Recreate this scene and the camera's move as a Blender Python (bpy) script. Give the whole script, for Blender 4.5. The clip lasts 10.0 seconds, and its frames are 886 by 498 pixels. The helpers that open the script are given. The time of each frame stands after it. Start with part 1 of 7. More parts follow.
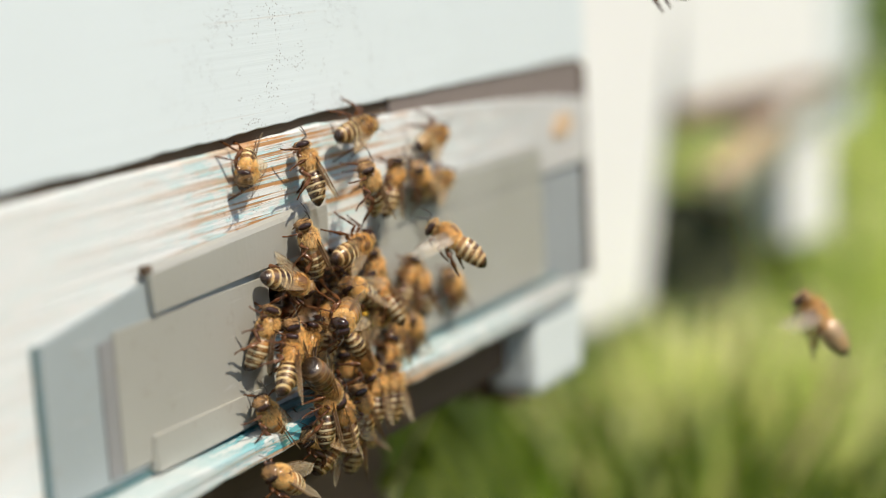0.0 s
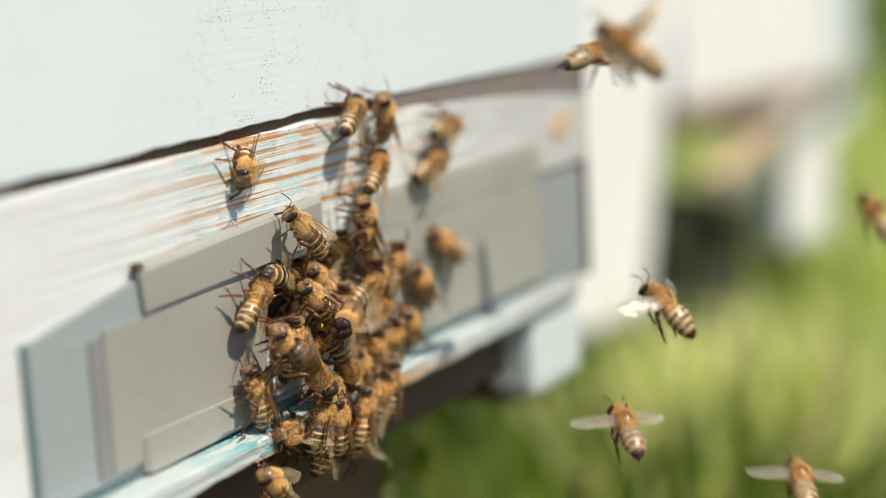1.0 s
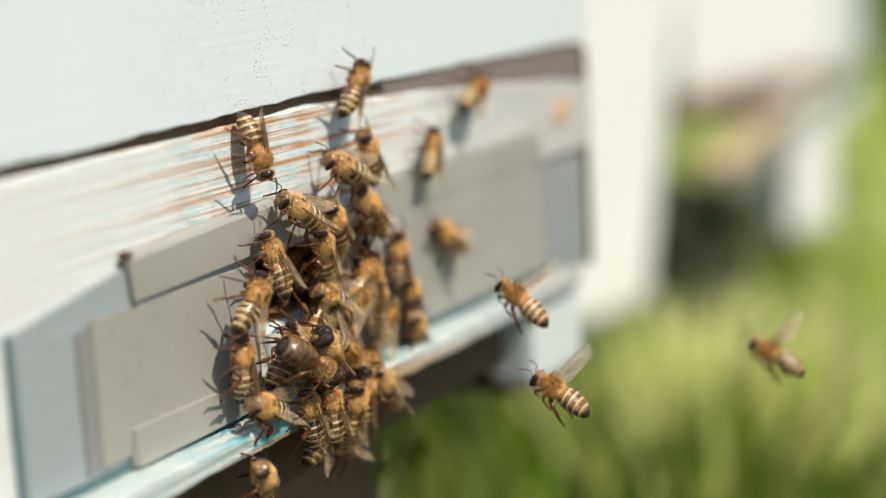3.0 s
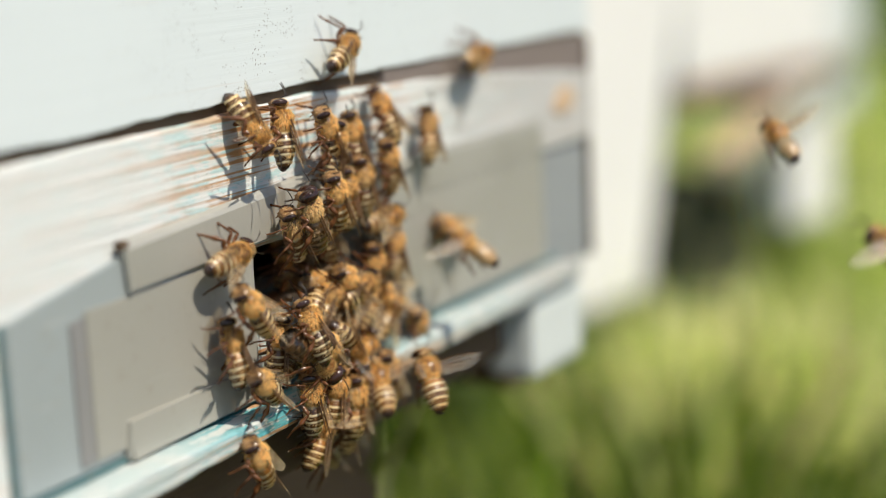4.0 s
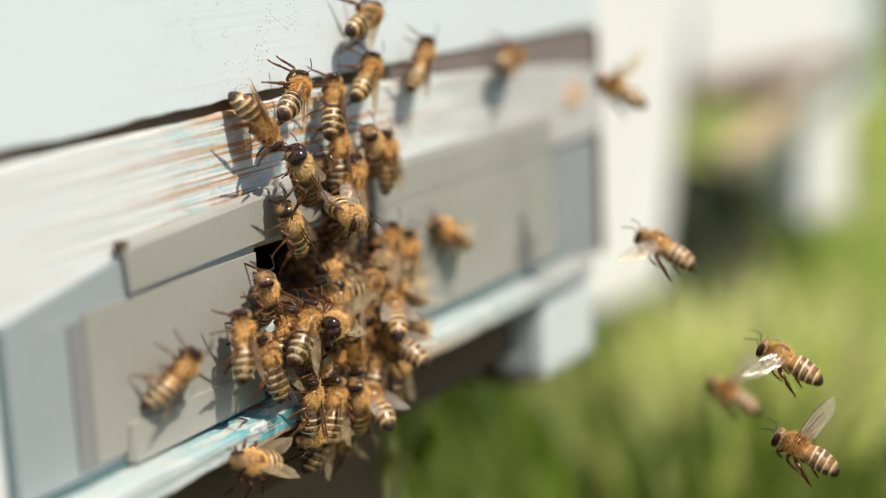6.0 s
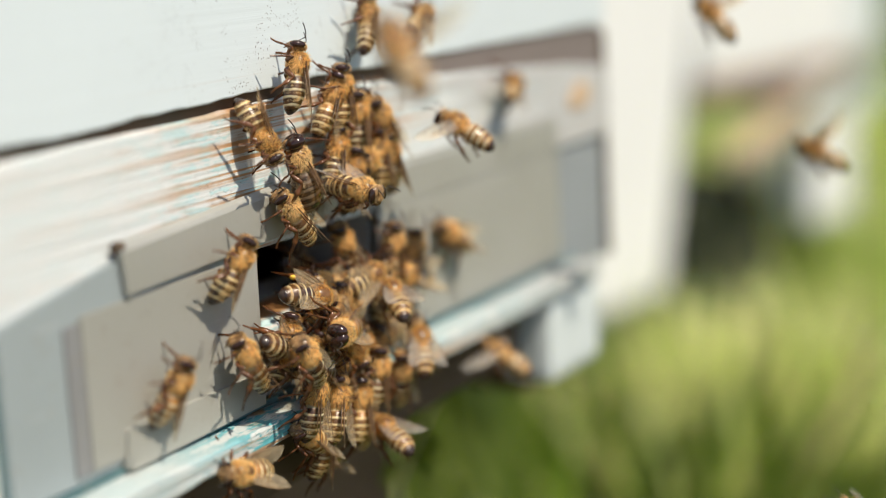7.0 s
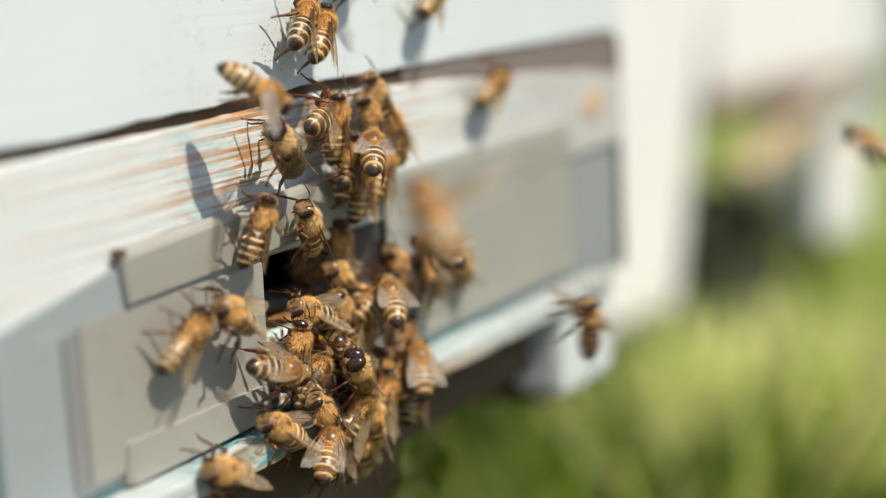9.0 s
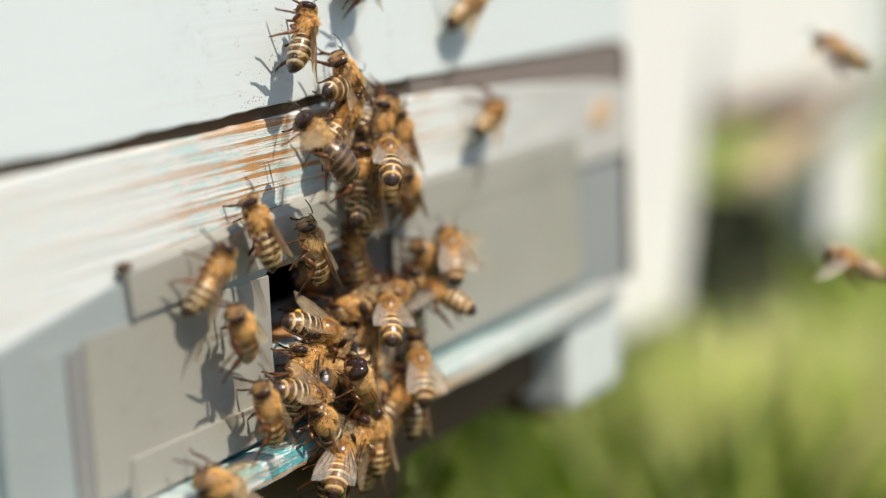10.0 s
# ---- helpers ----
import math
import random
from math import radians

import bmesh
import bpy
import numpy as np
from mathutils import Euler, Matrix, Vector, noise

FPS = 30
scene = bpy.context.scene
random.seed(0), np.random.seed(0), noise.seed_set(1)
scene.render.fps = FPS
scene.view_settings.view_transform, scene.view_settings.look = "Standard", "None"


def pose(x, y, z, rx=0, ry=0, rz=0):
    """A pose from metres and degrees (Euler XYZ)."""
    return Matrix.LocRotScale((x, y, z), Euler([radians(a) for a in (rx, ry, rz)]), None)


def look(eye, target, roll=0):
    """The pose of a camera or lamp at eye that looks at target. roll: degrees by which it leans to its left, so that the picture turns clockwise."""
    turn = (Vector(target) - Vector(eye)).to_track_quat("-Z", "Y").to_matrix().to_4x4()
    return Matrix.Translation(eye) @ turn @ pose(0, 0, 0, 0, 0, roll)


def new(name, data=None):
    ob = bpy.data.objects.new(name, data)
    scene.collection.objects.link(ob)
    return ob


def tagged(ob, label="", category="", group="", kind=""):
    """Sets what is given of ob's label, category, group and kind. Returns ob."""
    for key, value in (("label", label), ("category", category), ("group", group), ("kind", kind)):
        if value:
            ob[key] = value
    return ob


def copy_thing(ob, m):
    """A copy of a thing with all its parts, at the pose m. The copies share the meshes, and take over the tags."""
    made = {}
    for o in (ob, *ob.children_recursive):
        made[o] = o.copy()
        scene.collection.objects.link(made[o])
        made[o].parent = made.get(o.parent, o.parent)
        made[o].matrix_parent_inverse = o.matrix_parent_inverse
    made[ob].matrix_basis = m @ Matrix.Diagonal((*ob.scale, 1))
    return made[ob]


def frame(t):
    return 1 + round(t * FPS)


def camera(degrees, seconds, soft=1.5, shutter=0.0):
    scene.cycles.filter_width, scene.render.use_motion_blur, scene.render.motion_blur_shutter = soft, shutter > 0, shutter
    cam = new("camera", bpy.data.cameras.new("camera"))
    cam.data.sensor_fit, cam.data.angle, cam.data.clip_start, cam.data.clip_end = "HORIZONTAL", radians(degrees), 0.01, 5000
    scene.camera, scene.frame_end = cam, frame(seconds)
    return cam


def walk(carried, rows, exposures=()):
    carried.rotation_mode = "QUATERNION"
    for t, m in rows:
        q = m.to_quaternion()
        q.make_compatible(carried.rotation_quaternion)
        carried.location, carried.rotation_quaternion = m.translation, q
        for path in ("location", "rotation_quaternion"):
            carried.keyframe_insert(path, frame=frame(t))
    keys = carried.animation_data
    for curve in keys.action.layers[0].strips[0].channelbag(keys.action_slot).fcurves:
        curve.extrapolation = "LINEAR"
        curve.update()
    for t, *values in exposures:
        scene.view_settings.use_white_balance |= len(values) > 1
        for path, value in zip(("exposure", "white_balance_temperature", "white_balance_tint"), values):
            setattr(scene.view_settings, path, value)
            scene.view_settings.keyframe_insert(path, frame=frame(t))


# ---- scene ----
cam = camera(30.80, 10.0, soft=1.0, shutter=0.25)
cam.data.dof.use_dof = True
cam.data.dof.aperture_fstop = 5.4
walk(cam, [
    (0, pose(-0.23381, -0.17548, 0.07191, 79.242, 3.184, -61.291)),
    (0.5, pose(-0.23105, -0.17457, 0.07121, 79.323, 3.185, -61.258)),
    (1, pose(-0.23017, -0.17402, 0.07023, 79.350, 3.109, -61.307)),
    (1.5, pose(-0.22869, -0.17229, 0.06928, 79.306, 3.052, -61.381)),
    (2, pose(-0.22700, -0.17172, 0.06926, 79.213, 2.954, -61.309)),
    (2.5, pose(-0.22532, -0.17178, 0.06920, 79.064, 3.048, -61.210)),
    (4, pose(-0.22015, -0.16866, 0.06858, 78.531, 2.602, -61.221)),
    (4.5, pose(-0.21923, -0.16863, 0.06909, 78.337, 2.674, -61.091)),
    (5, pose(-0.21862, -0.16892, 0.06899, 78.331, 2.802, -60.968)),
    (5.5, pose(-0.21721, -0.16858, 0.06873, 78.337, 2.822, -60.850)),
    (7, pose(-0.21031, -0.16456, 0.06631, 78.580, 2.976, -60.641)),
    (7.5, pose(-0.20808, -0.16371, 0.06581, 78.656, 2.912, -60.587)),
    (8, pose(-0.20625, -0.16307, 0.06508, 78.769, 2.979, -60.442)),
    (8.5, pose(-0.20478, -0.16149, 0.06427, 78.954, 3.018, -60.421)),
    (9, pose(-0.20373, -0.15992, 0.06379, 79.104, 2.892, -60.350)),
    (9.5, pose(-0.20252, -0.15879, 0.06413, 79.230, 2.817, -60.247)),
    (10, pose(-0.20159, -0.15750, 0.06460, 79.303, 2.694, -60.242)),
])

# ---- world, sun, exposure ----
world = bpy.data.worlds.new("sky")
scene.world = world
world.use_nodes = True
wn = world.node_tree
sky = wn.nodes.new("ShaderNodeTexSky")
sky.sky_type = "NISHITA"
sky.sun_disc = False
sky.sun_elevation = radians(56.3)
sky.sun_rotation = radians(190)
wn.links.new(sky.outputs["Color"], wn.nodes["Background"].inputs["Color"])
wn.nodes["Background"].inputs["Strength"].default_value = 0.109

sun = new("sun", bpy.data.lights.new("sun", "SUN"))
sun.data.energy = 4.5
sun.data.angle = radians(0.6)
sun.data.color = (1.0, 0.90, 0.75)
sun.matrix_world = look((-0.18, -1.0, 1.5), (0, 0, 0))
scene.view_settings.exposure = 0.25


# ---- materials ----
class Nodes:
    """Short hand for building one node material."""

    def __init__(self, name):
        self.mat = bpy.data.materials.new(name)
        self.mat.use_nodes = True
        self.t = self.mat.node_tree
        self.b = self.t.nodes["Principled BSDF"]

    def add(self, kind, **values):
        n = self.t.nodes.new("ShaderNode" + kind)
        for k, v in values.items():
            n.inputs[k.replace("_", " ")].default_value = v
        return n

    def link(self, a, b):
        self.t.links.new(a, b)

    def coords(self, scale=(1, 1, 1), which="Object", turn=(0, 0, 0)):
        c = self.add("TexCoord")
        m = self.add("Mapping")
        m.inputs["Scale"].default_value = scale
        m.inputs["Rotation"].default_value = [radians(a) for a in turn]
        self.link(c.outputs[which], m.inputs["Vector"])
        return m.outputs["Vector"]

    def noise(self, vec, scale, detail=4.0, rough=0.55, distortion=0.0):
        n = self.add("TexNoise", Scale=scale, Detail=detail, Roughness=rough, Distortion=distortion)
        self.link(vec, n.inputs["Vector"])
        return n.outputs["Fac"]

    def ramp(self, fac, stops):
        r = self.add("ValToRGB")
        while len(r.color_ramp.elements) < len(stops):
            r.color_ramp.elements.new(0.5)
        for e, (p, c) in zip(r.color_ramp.elements, stops):
            e.position = p
            e.color = (c, c, c, 1) if isinstance(c, (int, float)) else (*c, 1)
        self.link(fac, r.inputs["Fac"])
        return r.outputs["Color"]

    def mix(self, fac, a, b, mode="MIX"):
        m = self.t.nodes.new("ShaderNodeMix")
        m.data_type = "RGBA"
        m.blend_type = mode
        for sock, v in ((m.inputs["Factor"], fac), (m.inputs[6], a), (m.inputs[7], b)):
            if isinstance(v, tuple):
                sock.default_value = (*v, 1)
            elif isinstance(v, (int, float)):
                sock.default_value = v if sock is m.inputs["Factor"] or sock.type == "VALUE" else (v, v, v, 1)
            else:
                self.link(v, sock)
        return m.outputs[2]

    def math(self, op, a, b=0.0):
        m = self.t.nodes.new("ShaderNodeMath")
        m.operation = op
        for sock, v in zip(m.inputs, (a, b)):
            if isinstance(v, (int, float)):
                sock.default_value = v
            else:
                self.link(v, sock)
        return m.outputs["Value"]

    def bump(self, height, distance, strength=0.6):
        n = self.add("Bump", Strength=strength, Distance=distance)
        self.link(height, n.inputs["Height"])
        self.link(n.outputs["Normal"], self.b.inputs["Normal"])

    def done(self, color=None, rough=0.5, metal=0.0, spec=None):
        for name, v in (("Base Color", color), ("Roughness", rough), ("Metallic", metal)):
            if v is None:
                continue
            if isinstance(v, tuple):
                self.b.inputs[name].default_value = (*v, 1)
            elif isinstance(v, (int, float)):
                self.b.inputs[name].default_value = v
            else:
                self.link(v, self.b.inputs[name])
        if spec is not None:
            self.b.inputs["Specular IOR Level"].default_value = spec
        return self.mat


def painted_wood(name, paint, wear, teal, speck=0.5, grain=0.00035, old_lo=(0.02, 0.24, 0.28), old_hi=(0.34, 0.60, 0.63), flake=(130, 200, 620)):
    """White paint over pine: grain ridges along x, thin worn lines down to the wood, an old teal coat, dark specks."""
    n = Nodes(name)
    long = n.coords((9, 60, 780), turn=(0, 1.6, 0))
    mid = n.coords((40, 200, 1500), turn=(0, 1.6, 0))
    spot = n.coords((1, 1, 1))
    streak = n.noise(long, 1.0, 3, 0.5, 0.25)
    fine = n.noise(mid, 1.0, 4, 0.6, 0.3)
    broad = n.noise(spot, 28, 3)
    patch = n.noise(n.coords(flake, turn=(0, 1.6, 0)), 1.0, 6, 0.7)
    tone = n.mix(broad, tuple(c * 0.93 for c in paint), paint)
    old = n.ramp(n.math("ADD", n.math("MULTIPLY", patch, 0.75), n.math("MULTIPLY", fine, 0.35)), [(0.66 - 0.11 * teal, 0.0), (0.685 - 0.11 * teal, 1.0)])
    tealcol = n.mix(n.ramp(patch, [(0.35, 0.0), (0.7, 1.0)]), old_lo, old_hi)
    place = n.add("SeparateXYZ")
    n.link(spot, place.inputs[0])
    fresh = n.ramp(n.math("ADD", n.math("MULTIPLY", place.outputs["X"], 9.0), 0.45), [(0.24, 0.2), (0.42, 1.0), (0.70, 1.0), (0.98, 0.30)])
    col = n.mix(n.math("MULTIPLY", n.math("MULTIPLY", old, fresh), min(1, teal)), tone, tealcol)
    lines = n.math("ADD", n.math("MULTIPLY", streak, 0.85), n.math("ADD", n.math("MULTIPLY", n.noise(spot, 75, 3), 0.22), n.math("MULTIPLY", fine, 0.12)))
    bare = n.ramp(lines, [(0.70 - 0.09 * wear, 0.0), (0.745 - 0.09 * wear, 1.0)])
    worn = n.ramp(n.math("ADD", n.math("MULTIPLY", place.outputs["X"], 9.0), n.math("ADD", 0.45, n.math("MULTIPLY", n.noise(spot, 40, 3), 0.3))), [(0.38, 0.12), (0.66, 1.0)])
    past = n.ramp(n.math("MULTIPLY", place.outputs["X"], 9.0), [(0.40, 1.0), (0.75, 0.15)])
    bare = n.math("MULTIPLY", bare, n.math("MULTIPLY", worn, past))
    wood = n.mix(fine, (0.30, 0.13, 0.045), (0.62, 0.36, 0.16))
    col = n.mix(n.math("MULTIPLY", bare, min(1.0, wear * 1.3)), col, wood)
    # greyer in patches towards the right end
    end_grey = n.ramp(n.math("ADD", n.math("MULTIPLY", place.outputs["X"], 5.0), n.math("MULTIPLY", n.noise(n.coords((30, 60, 260)), 1.0, 5, 0.65), 0.9)), [(0.80, 0.0), (1.05, 1.0)])
    col = n.mix(n.math("MULTIPLY", end_grey, 0.50 * min(1.0, wear)), col, (0.30, 0.28, 0.27))
    cell = n.add("TexVoronoi", Scale=1700.0)
    n.link(spot, cell.inputs["Vector"])
    dots = n.math("MULTIPLY", n.ramp(cell.outputs["Distance"], [(0.16, 1.0), (0.26, 0.0)]), n.ramp(n.noise(spot, 140, 4, 0.6), [(0.50, 0.0), (0.57, 1.0)]))
    dots = n.math("MULTIPLY", dots, n.math("MULTIPLY", worn, past))
    col = n.mix(n.math("MULTIPLY", dots, speck), col, (0.06, 0.03, 0.02))
    dash = n.math("MULTIPLY", n.ramp(n.noise(n.coords((420, 420, 1500), turn=(0, 1.6, 0)), 1.0, 4, 0.7), [(0.64, 0.0), (0.69, 1.0)]), n.math("MULTIPLY", worn, past))
    col = n.mix(n.math("MULTIPLY", dash, min(0.85, wear)), col, (0.07, 0.045, 0.035))
    h = n.math("ADD", n.math("MULTIPLY", streak, 1.0), n.math("SUBTRACT", n.math("MULTIPLY", fine, 0.5), n.math("MULTIPLY", bare, 0.25)))
    n.bump(n.math("SUBTRACT", h, n.math("MULTIPLY", dots, 0.3)), grain, 0.55)
    return n.done(col, n.ramp(fine, [(0.3, 0.42), (0.7, 0.62)]))


WHITE = painted_wood("white_painted_wood", (0.635, 0.700, 0.715), 0.10, 0.05, 0.9, 0.00010)
BAR = painted_wood("weathered_white_wood", (0.68, 0.695, 0.68), 0.95, 0.95, 0.9, 0.0006, (0.24, 0.47, 0.49), (0.58, 0.73, 0.73))
LEDGE = painted_wood("worn_teal_wood", (0.51, 0.545, 0.53), 0.9, 1.25, 1.0, 0.0009, (0.004, 0.19, 0.23), (0.16, 0.46, 0.50), (170, 700, 950))


def metal_paint(name, lo, hi):
    n = Nodes(name)
    v = n.coords()
    a = n.noise(v, 35, 4)
    b = n.noise(n.coords((1, 1, 0.15)), 900, 3)
    scratch = n.ramp(n.noise(n.coords((60, 60, 700), turn=(0, 20, 0)), 1, 5, 0.6), [(0.63, 0.0), (0.68, 1.0)])
    col = n.mix(a, lo, hi)
    col = n.mix(n.math("MULTIPLY", scratch, 0.25), col, (0.62, 0.63, 0.62))
    col = n.mix(n.math("MULTIPLY", n.ramp(n.noise(v, 400, 4), [(0.60, 0.0), (0.72, 1.0)]), 0.35), col, (0.30, 0.27, 0.22))
    n.bump(n.math("ADD", b, a), 0.00012, 0.35)
    return n.done(col, n.ramp(a, [(0.3, 0.34), (0.7, 0.52)]), 0.25)


METAL = metal_paint("grey_sheet_metal", (0.345, 0.34, 0.30), (0.415, 0.41, 0.37))
SHADEMETAL = metal_paint("shaded_sheet_metal", (0.24, 0.24, 0.24), (0.32, 0.32, 0.32))
PALEMETAL = metal_paint("pale_painted_metal", (0.33, 0.375, 0.385), (0.40, 0.445, 0.455))
# dark teal that holds shadow lines as well as old paint
SHADEDTEAL = metal_paint("shaded_teal_metal", (0.05, 0.11, 0.12), (0.14, 0.24, 0.25))


def simple(name, lo, hi, scale, rough, bump=0.0, stretch=(1, 1, 1), metal=0.0):
    n = Nodes(name)
    v = n.coords(stretch)
    a = n.noise(v, scale, 5, 0.6)
    b = n.noise(v, scale * 7, 3)
    col = n.mix(n.math("ADD", n.math("MULTIPLY", a, 0.7), n.math("MULTIPLY", b, 0.3)), lo, hi)
    if bump:
        n.bump(n.math("ADD", a, b), bump, 0.6)
    return n.done(col, rough, metal)


# dark brown that also stands in for the shade of gaps and openings
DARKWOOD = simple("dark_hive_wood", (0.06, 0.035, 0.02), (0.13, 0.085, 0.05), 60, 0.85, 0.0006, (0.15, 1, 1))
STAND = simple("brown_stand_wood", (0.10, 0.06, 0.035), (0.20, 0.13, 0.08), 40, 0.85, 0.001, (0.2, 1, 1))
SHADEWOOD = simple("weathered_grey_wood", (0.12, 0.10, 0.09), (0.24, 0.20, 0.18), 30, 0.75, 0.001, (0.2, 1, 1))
GREYWOOD = simple("grey_painted_wood", (0.20, 0.22, 0.225), (0.28, 0.30, 0.305), 50, 0.7, 0.0006, (0.2, 1, 1))
CREAM = simple("cream_painted_wood", (0.66, 0.66, 0.65), (0.74, 0.74, 0.73), 14, 0.6, 0.0005)
PALE = simple("pale_blue_painted_wood", (0.50, 0.55, 0.545), (0.59, 0.635, 0.63), 8, 0.6, 0.0005)
PALEWOOD = simple("pale_weathered_wood", (0.42, 0.29, 0.17), (0.62, 0.46, 0.31), 30, 0.75, 0.001, (0.2, 1, 1))
# the dark green of the shade beneath the second hive
GAPSHADE = simple("shaded_gap_block", (0.014, 0.018, 0.007), (0.045, 0.050, 0.020), 25, 0.9, 0.001)
BROWNWOOD = simple("brown_weathered_wood", (0.22, 0.12, 0.07), (0.38, 0.24, 0.15), 30, 0.8, 0.001, (0.2, 1, 1))
SAGE = simple("grey_green_painted_wood", (0.13, 0.15, 0.09), (0.22, 0.24, 0.16), 40, 0.7, 0.0006, (0.2, 1, 1))
SOIL = simple("soil", (0.030, 0.030, 0.012), (0.085, 0.085, 0.030), 14, 0.95, 0.01)


def leaf_mat(name, dark, mid, light, trans):
    """Leaves that vary from blade to blade and in drifts over the ground."""
    n = Nodes(name)
    g = n.add("NewGeometry")
    col = n.mix(g.outputs["Random Per Island"], dark, mid)
    # pale drifts put the glare of sunlit blades into the colour
    drift = n.ramp(n.noise(n.coords((1, 1, 0.6)), 16, 3, 0.5), [(0.46, 0.0), (0.58, 1.0)])
    col = n.mix(n.math("MULTIPLY", drift, 0.92), col, light)
    n.done(col, 0.35)
    tr = n.add("BsdfTranslucent")
    n.link(col, tr.inputs["Color"])
    m = n.add("MixShader", Fac=trans)
    n.link(n.b.outputs[0], m.inputs[1])
    n.link(tr.outputs[0], m.inputs[2])
    n.link(m.outputs[0], n.t.nodes["Material Output"].inputs["Surface"])
    return n.mat


# one grass in two greens: bright where sunlit, dark where shade is painted in
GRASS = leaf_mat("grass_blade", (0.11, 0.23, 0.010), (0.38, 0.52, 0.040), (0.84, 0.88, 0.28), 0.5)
SHADEGREEN = leaf_mat("shaded_green_grass", (0.022, 0.055, 0.004), (0.10, 0.165, 0.012), (0.23, 0.30, 0.035), 0.5)
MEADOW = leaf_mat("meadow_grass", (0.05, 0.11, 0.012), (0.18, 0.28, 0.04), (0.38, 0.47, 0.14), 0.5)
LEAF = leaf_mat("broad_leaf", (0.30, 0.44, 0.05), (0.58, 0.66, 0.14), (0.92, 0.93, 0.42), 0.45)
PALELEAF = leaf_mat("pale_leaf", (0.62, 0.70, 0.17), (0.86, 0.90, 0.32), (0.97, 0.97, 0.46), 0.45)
DRY = leaf_mat("dry_stalk", (0.45, 0.33, 0.14), (0.62, 0.50, 0.26), (0.72, 0.62, 0.38), 0.3)


def chitin(name, lo, hi, rough, scale=900):
    n = Nodes(name)
    v = n.coords()
    info = n.add("ObjectInfo")
    a = n.noise(v, scale, 4)
    col = n.mix(a, lo, hi)
    col = n.mix(n.math("MULTIPLY", info.outputs["Random"], 0.35), col, tuple(c * 0.55 for c in lo))
    n.bump(n.noise(v, scale * 4, 2), 0.00003, 0.4)
    return n.done(col, rough)


THORAX = chitin("thorax_chitin", (0.07, 0.032, 0.012), (0.28, 0.13, 0.04), 0.28)
HEAD = chitin("head_chitin", (0.07, 0.035, 0.015), (0.36, 0.20, 0.08), 0.26)
EYE = chitin("compound_eye", (0.012, 0.006, 0.004), (0.050, 0.018, 0.010), 0.10, 3000)
LIMB = chitin("leg_chitin", (0.035, 0.014, 0.007), (0.24, 0.09, 0.028), 0.22)
FEELER = chitin("antenna_chitin", (0.012, 0.009, 0.007), (0.035, 0.022, 0.014), 0.35)


def abdomen_mat(name, pale, dark, start, period, tip):
    """Bands across the abdomen: pale hair at the front of each ring, dark shell behind, a dark tip."""
    n = Nodes(name)
    c = n.add("TexCoord")
    x = n.add("SeparateXYZ")
    n.link(c.outputs["Object"], x.inputs[0])
    wob = n.math("MULTIPLY", n.math("SUBTRACT", n.noise(c.outputs["Object"], 1500, 3), 0.5), 0.00045)
    u = n.math("DIVIDE", n.math("SUBTRACT", start, n.math("ADD", x.outputs["X"], wob)), period)
    f = n.math("FRACT", u)
    info = n.add("ObjectInfo")
    chance = info.outputs["Random"]
    band = n.ramp(n.math("ADD", f, n.math("MULTIPLY", n.math("SUBTRACT", n.noise(c.outputs["Object"], 700, 3), 0.5), 0.35)), [(0.0, 0.5), (0.05, 1.0), (0.20, 0.85), (0.32, 0.15), (0.40, 0.0), (0.96, 0.0), (1.0, 0.5)])
    front = n.ramp(n.math("DIVIDE", u, 6.0), [(0.0, 1.0), (0.14, 0.7), (0.36, 0.0)])
    end = n.ramp(n.math("DIVIDE", u, 6.0), [(tip, 0.0), (tip + 0.08, 1.0)])
    p = n.mix(chance, pale, tuple(k * c for k, c in zip((0.82, 1.0, 1.45), tuple(k * 0.72 for k in pale))))
    p = n.mix(n.math("MULTIPLY", n.noise(c.outputs["Object"], 5000, 3), 0.6), p, tuple(k * 0.5 for k in pale))
    amber = n.mix(n.noise(c.outputs["Object"], 900, 3), (0.30, 0.12, 0.03), (0.76, 0.38, 0.10))
    patchy = n.ramp(n.noise(c.outputs["Object"], 420, 3), [(0.40, 0.0), (0.75, 0.32)])
    warm = n.ramp(n.math("FRACT", n.math("MULTIPLY", chance, 7.3)), [(0.1, 0.0), (1.0, 0.9)])
    col = n.mix(n.math("MAXIMUM", patchy, n.math("MULTIPLY", front, warm)), dark, amber)
    col = n.mix(n.math("MULTIPLY", warm, 0.2), col, amber)
    col = n.mix(band, col, p)
    col = n.mix(end, col, tuple(k * 0.7 for k in dark))
    n.bump(n.noise(c.outputs["Object"], 4000, 3), 0.00008, 0.8)
    n.b.inputs["Coat Weight"].default_value = 0.3
    n.b.inputs["Coat Roughness"].default_value = 0.12
    return n.done(col, n.mix(band, 0.26, 0.65), spec=0.5)


BANDS = abdomen_mat("banded_abdomen", (1.0, 0.76, 0.36), (0.034, 0.015, 0.008), 0.0002, 0.00130, 0.72)
DRONE_BANDS = abdomen_mat("dark_abdomen", (0.24, 0.14, 0.055), (0.030, 0.018, 0.010), 0.0002, 0.00128, 0.84)


